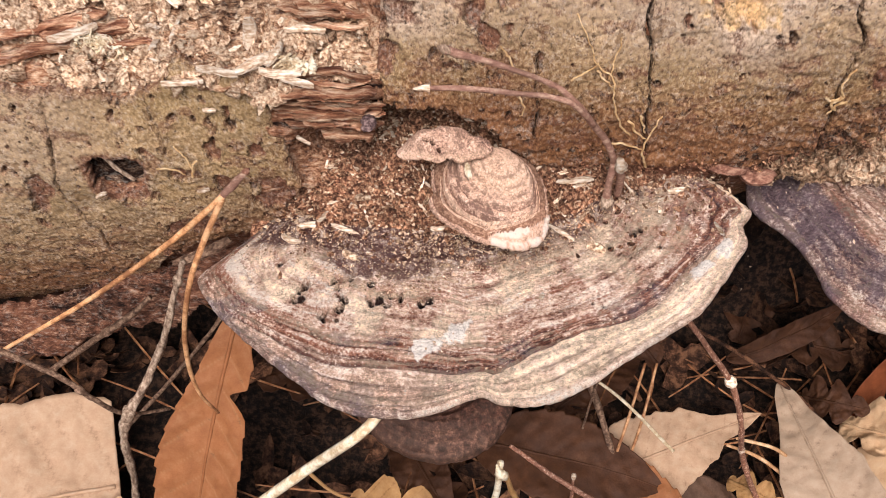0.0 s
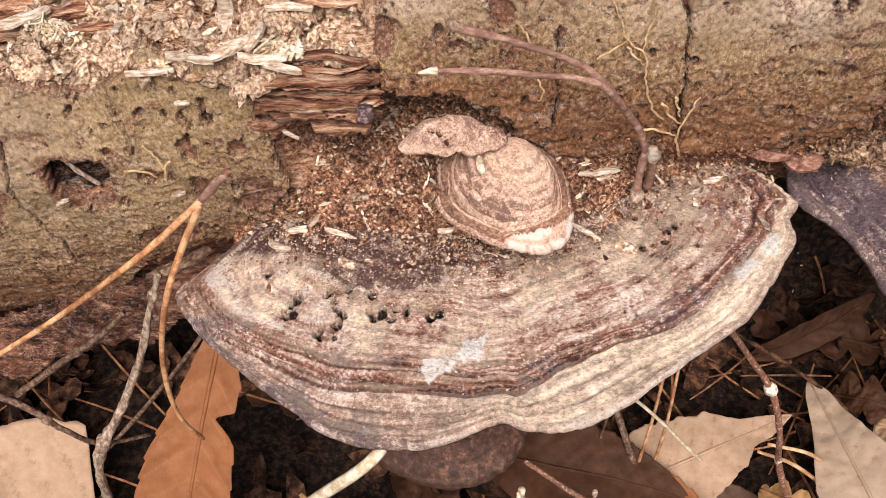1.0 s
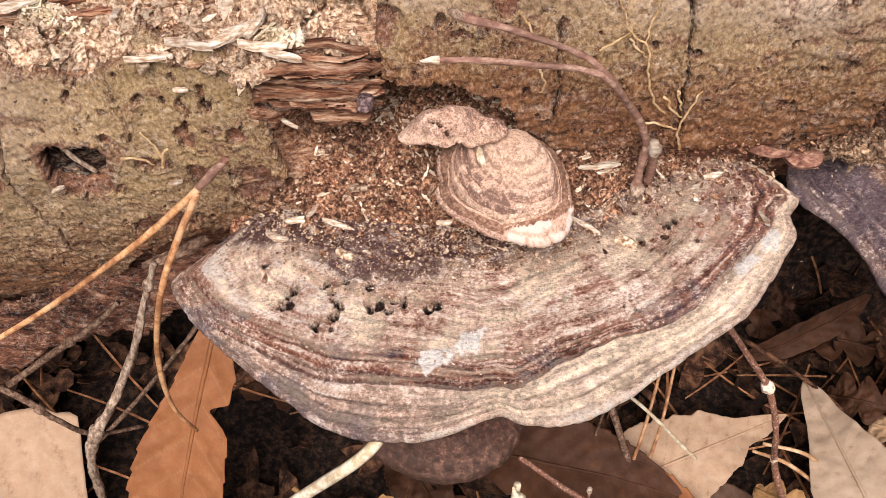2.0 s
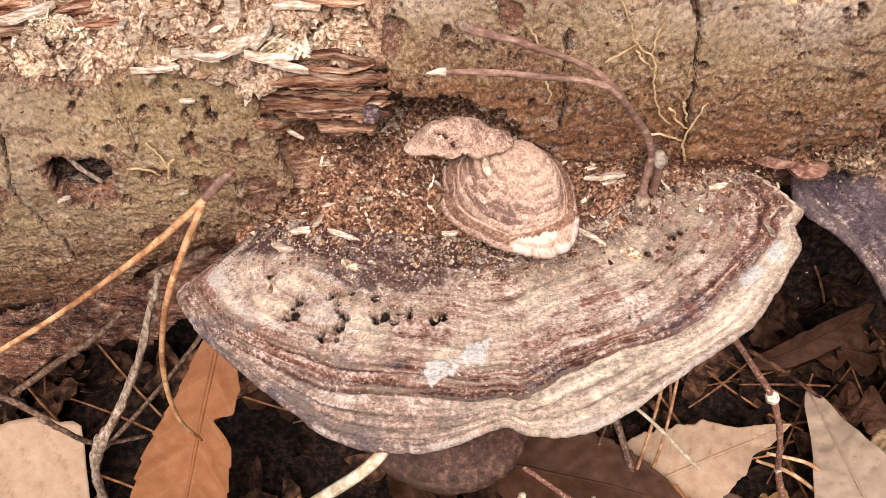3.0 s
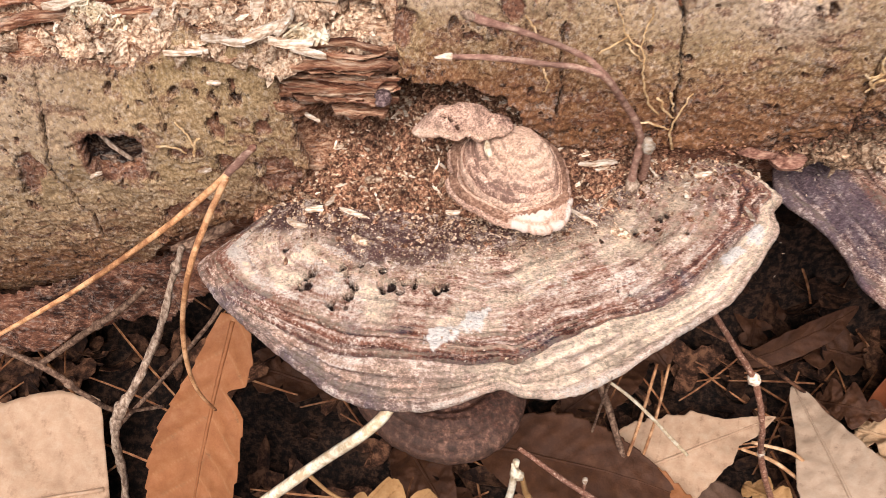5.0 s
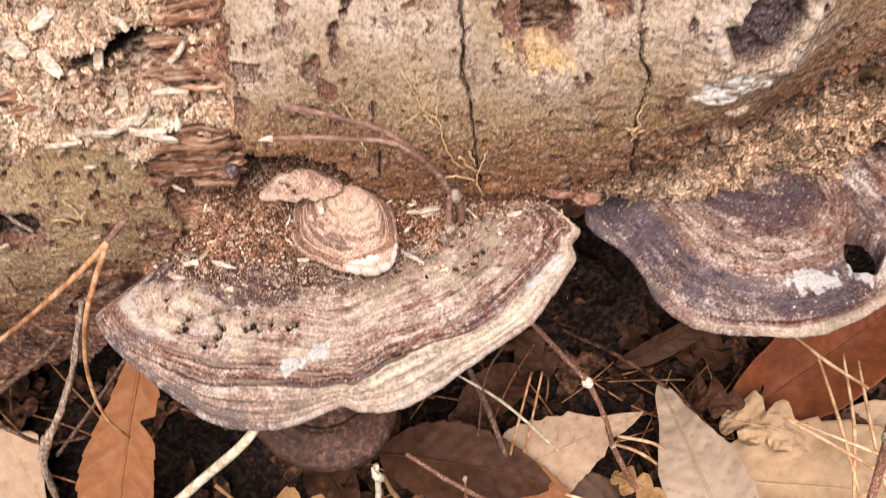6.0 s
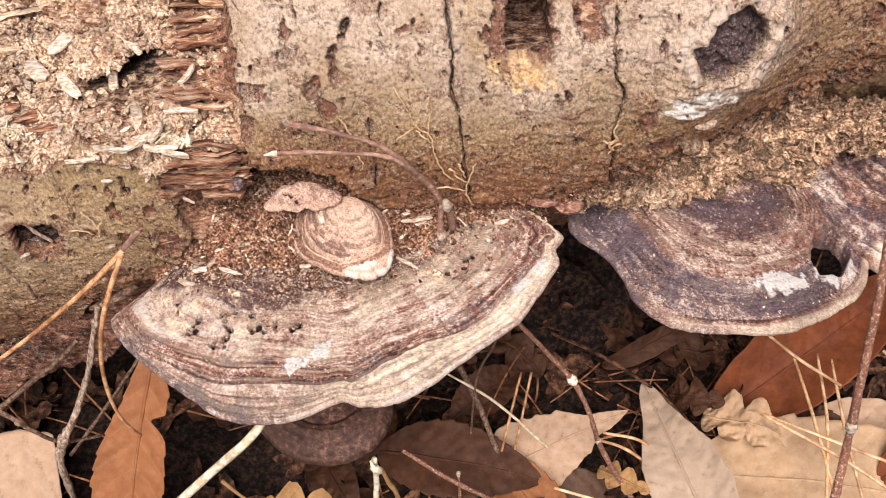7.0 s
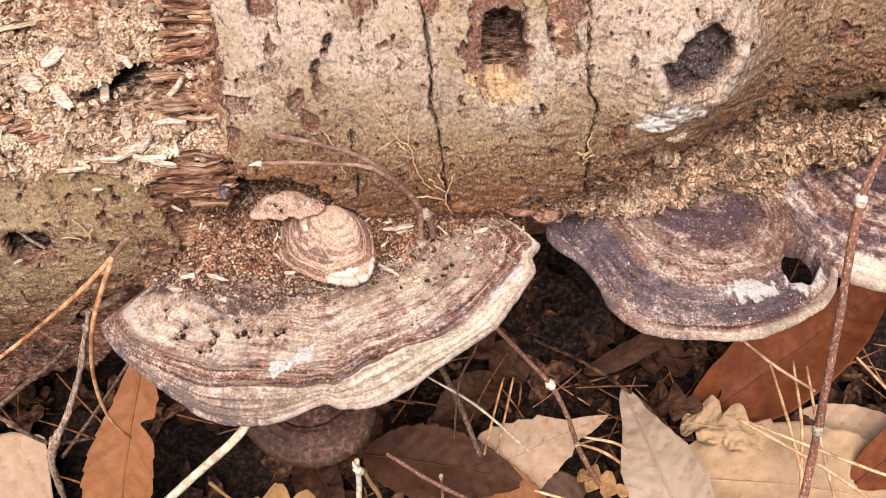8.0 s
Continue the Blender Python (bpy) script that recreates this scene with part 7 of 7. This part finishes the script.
rod("arm", vine, smooth_line([(0.0420, 0.1938, 0.2270), (0.0355, 0.1905, 0.2375), (0.0290, 0.1900, 0.2412), (0.0200, 0.1900, 0.2425), (0.0080, 0.1902, 0.2440), (-0.0030, 0.1903, 0.2442)], 10), [0.00080, 0.00078, 0.00076, 0.00074, 0.00070], M_VINE, 10, 0.25, 45)
rod("torn_end", vine, smooth_line([(0.0030, 0.1958, 0.2515), (0.0012, 0.1958, 0.2525), (-0.0006, 0.1960, 0.2530)], 5), [0.0008, 0.0012, 0.0006], M_TWIG_GREY, 8, 0.5, 55, "pale frayed end")
rod("broken_tip", vine, [(-0.0025, 0.1903, 0.2442), (-0.0042, 0.1902, 0.2444), (-0.0068, 0.1901, 0.2441)], [0.0011, 0.0008, 0.0002], M_CHIP, 8, 0.3, 47, "pale splintered tip")
rod("stub", vine, smooth_line([(0.0500, 0.1965, 0.2085), (0.0490, 0.1950, 0.201), (0.0492, 0.1945, 0.194)], 6), [0.00120, 0.00105, 0.00135], M_VINE, 10, 0.3, 49)
rod("node", vine, smooth_line([(0.0512, 0.1955, 0.2112), (0.0516, 0.1950, 0.2088), (0.0518, 0.1952, 0.2066)], 5), [0.0011, 0.0019, 0.0012], M_CHIP, 10, 0.4, 51, "pale torn joint")
rod("node", vine, smooth_line([(0.0490, 0.1948, 0.1965), (0.0492, 0.1942, 0.1940), (0.0498, 0.1945, 0.1915)], 5), [0.0011, 0.0021, 0.0013], M_TWIG_GREY, 10, 0.5, 53, "rough brown joint")


def rootlet(lines, label, r=0.00027):
    first = [log_place(x, z, 0.0030) for x, z in lines[0]]
    ob = thing("rootlet", tuple(first[-1]), label, "rootlet", "rootlets on the bark")
    for k, line in enumerate(lines):
        pts = smooth_line([log_place(x, z, 0.0032 + 0.0006 * math.sin(7 * i + k)) for i, (x, z) in enumerate(line)], 8)
        u = np.arange(len(pts))
        pts[:, 0] += 0.0006 * fbm(u * 0.35 + 9 * k, u * 0.0, 91, 3)
        pts[:, 2] += 0.0006 * fbm(u * 0.35 + 5 * k, u * 0.0, 93, 3)
        rod("strand", ob, pts, [r * 1.1, r, r * 0.6] if k else [r * 0.7, r, r * 1.2], M_ROOT, 6, 0.3, 61 + k)
    return ob


rootlet([[(0.036, 0.252), (0.0405, 0.243), (0.0425, 0.238), (0.0470, 0.234), (0.0485, 0.226), (0.0505, 0.219), (0.0552, 0.2125)], [(0.0355, 0.233), (0.0395, 0.2355), (0.0430, 0.2385)], [(0.0485, 0.246), (0.0472, 0.239), (0.0465, 0.2335)],
         [(0.0430, 0.2365), (0.0450, 0.2330), (0.0480, 0.2305)]], "thin yellowish branching rootlet clinging to the bark")
rootlet([[(0.0625, 0.221), (0.0605, 0.2155), (0.0590, 0.209), (0.0600, 0.2025), (0.0615, 0.1985)], [(0.0480, 0.2100), (0.0520, 0.2105), (0.0565, 0.2085), (0.0592, 0.2070)], [(0.0535, 0.2195), (0.0560, 0.2150), (0.0595, 0.2120)],
         [(0.0568, 0.2215), (0.0575, 0.2180), (0.0590, 0.2140)]], "thin yellowish branching rootlet clinging to the bark", 0.00034)
rootlet([[(-0.0790, 0.2075), (-0.0760, 0.2035), (-0.0745, 0.1990), (-0.0752, 0.1955)], [(-0.0728, 0.2025), (-0.0742, 0.2000), (-0.0748, 0.1970)], [(-0.0850, 0.1990), (-0.0800, 0.1985), (-0.0770, 0.1965)]], "small pale rootlets on the bark plate", 0.00035)
rootlet([[(0.1120, 0.2385), (0.1095, 0.2330), (0.1110, 0.2290), (0.1085, 0.2260), (0.1105, 0.2235)], [(0.1060, 0.2285), (0.1085, 0.2275), (0.1105, 0.2290)], [(0.113, 0.227), (0.1105, 0.2255), (0.109, 0.222)]], "tangled pale rootlet over the bark crack", 0.0004)
rootlet([[(0.016, 0.2425), (0.0185, 0.2395), (0.0205, 0.2355)], [(0.0215, 0.228), (0.0235, 0.224), (0.0225, 0.220)]], "short pale rootlet fibres on the bark", 0.0003)
rootlet([[(0.1610, 0.280), (0.1585, 0.2775), (0.155, 0.276)]], "pale stub of rootlet above the knot", 0.0007)

# pair of pine needles hanging on the bark plate
pair = thing("pine_needle_pair", (-0.100, 0.180, 0.120), "pair of orange-brown pine needles in one sheath", "pine needles")
rod("sheath", pair, smooth_line([(-0.0555, 0.1915, 0.2105), (-0.0595, 0.1905, 0.2065), (-0.0645, 0.1895, 0.2010)], 6), [0.0010, 0.0012, 0.0010], M_VINE, 8, 0.4, 71, "brown papery sheath")
rod("sheath_tip", pair, [(-0.0545, 0.1918, 0.2115), (-0.0552, 0.1916, 0.2108), (-0.0562, 0.1914, 0.2098)], [0.0006, 0.0011, 0.0010], M_TWIG_RED, 8, 0.4, 73)
rod("needle", pair, smooth_line([(-0.0630, 0.1895, 0.2025), (-0.0740, 0.1880, 0.1915), (-0.0870, 0.1860, 0.1800), (-0.1140, 0.1820, 0.1590), (-0.1480, 0.1780, 0.1360)], 10), [0.0010, 0.0010, 0.0009, 0.0007], M_NEEDLE, 8, 0.05, 75)
rod("needle", pair, smooth_line([(-0.0635, 0.1890, 0.2015), (-0.0700, 0.1830, 0.1900), (-0.0765, 0.1780, 0.1750), (-0.0815, 0.1740, 0.1550), (-0.0835, 0.1720, 0.1350), (-0.0830, 0.1720, 0.1180), (-0.0800, 0.1740, 0.1020)], 10),
    [0.0010, 0.0009, 0.0008, 0.0005], M_NEEDLE, 8, 0.05, 77)
for k, (p, q) in enumerate([((0.222, 0.233, 0.040), (0.223, 0.150, 0.032)), ((0.234, 0.232, 0.040), (0.2165, 0.150, 0.032)), ((0.240, 0.228, 0.040), (0.236, 0.150, 0.030)), ((0.197, 0.2015, 0.040), (0.300, 0.148, 0.034)), ((0.197, 0.2010, 0.040), (0.262, 0.146, 0.032)),
                            ((0.262, 0.225, 0.050), (0.300, 0.170, 0.030)), ((0.118, 0.196, 0.034), (0.150, 0.180, 0.022)), ((0.122, 0.198, 0.036), (0.152, 0.186, 0.022)), ((0.095, 0.172, 0.034), (0.160, 0.150, 0.022)), ((0.205, 0.232, 0.060), (0.238, 0.210, 0.045))]):
    p, q = np.array(p), np.array(q)
    mid = (p + q) / 2 + np.array((0.003 * math.sin(k * 2), 0.003 * math.cos(k), 0.003))
    ob = thing("pine_needle", tuple(q), "single straw-coloured pine needle in the litter", "pine needles", "loose pine needles")
    rod("needle", ob, smooth_line([p, mid, q], 10), [0.0007, 0.0009, 0.0007], M_NEEDLE_PALE, 6, 0.05, 81 + k)
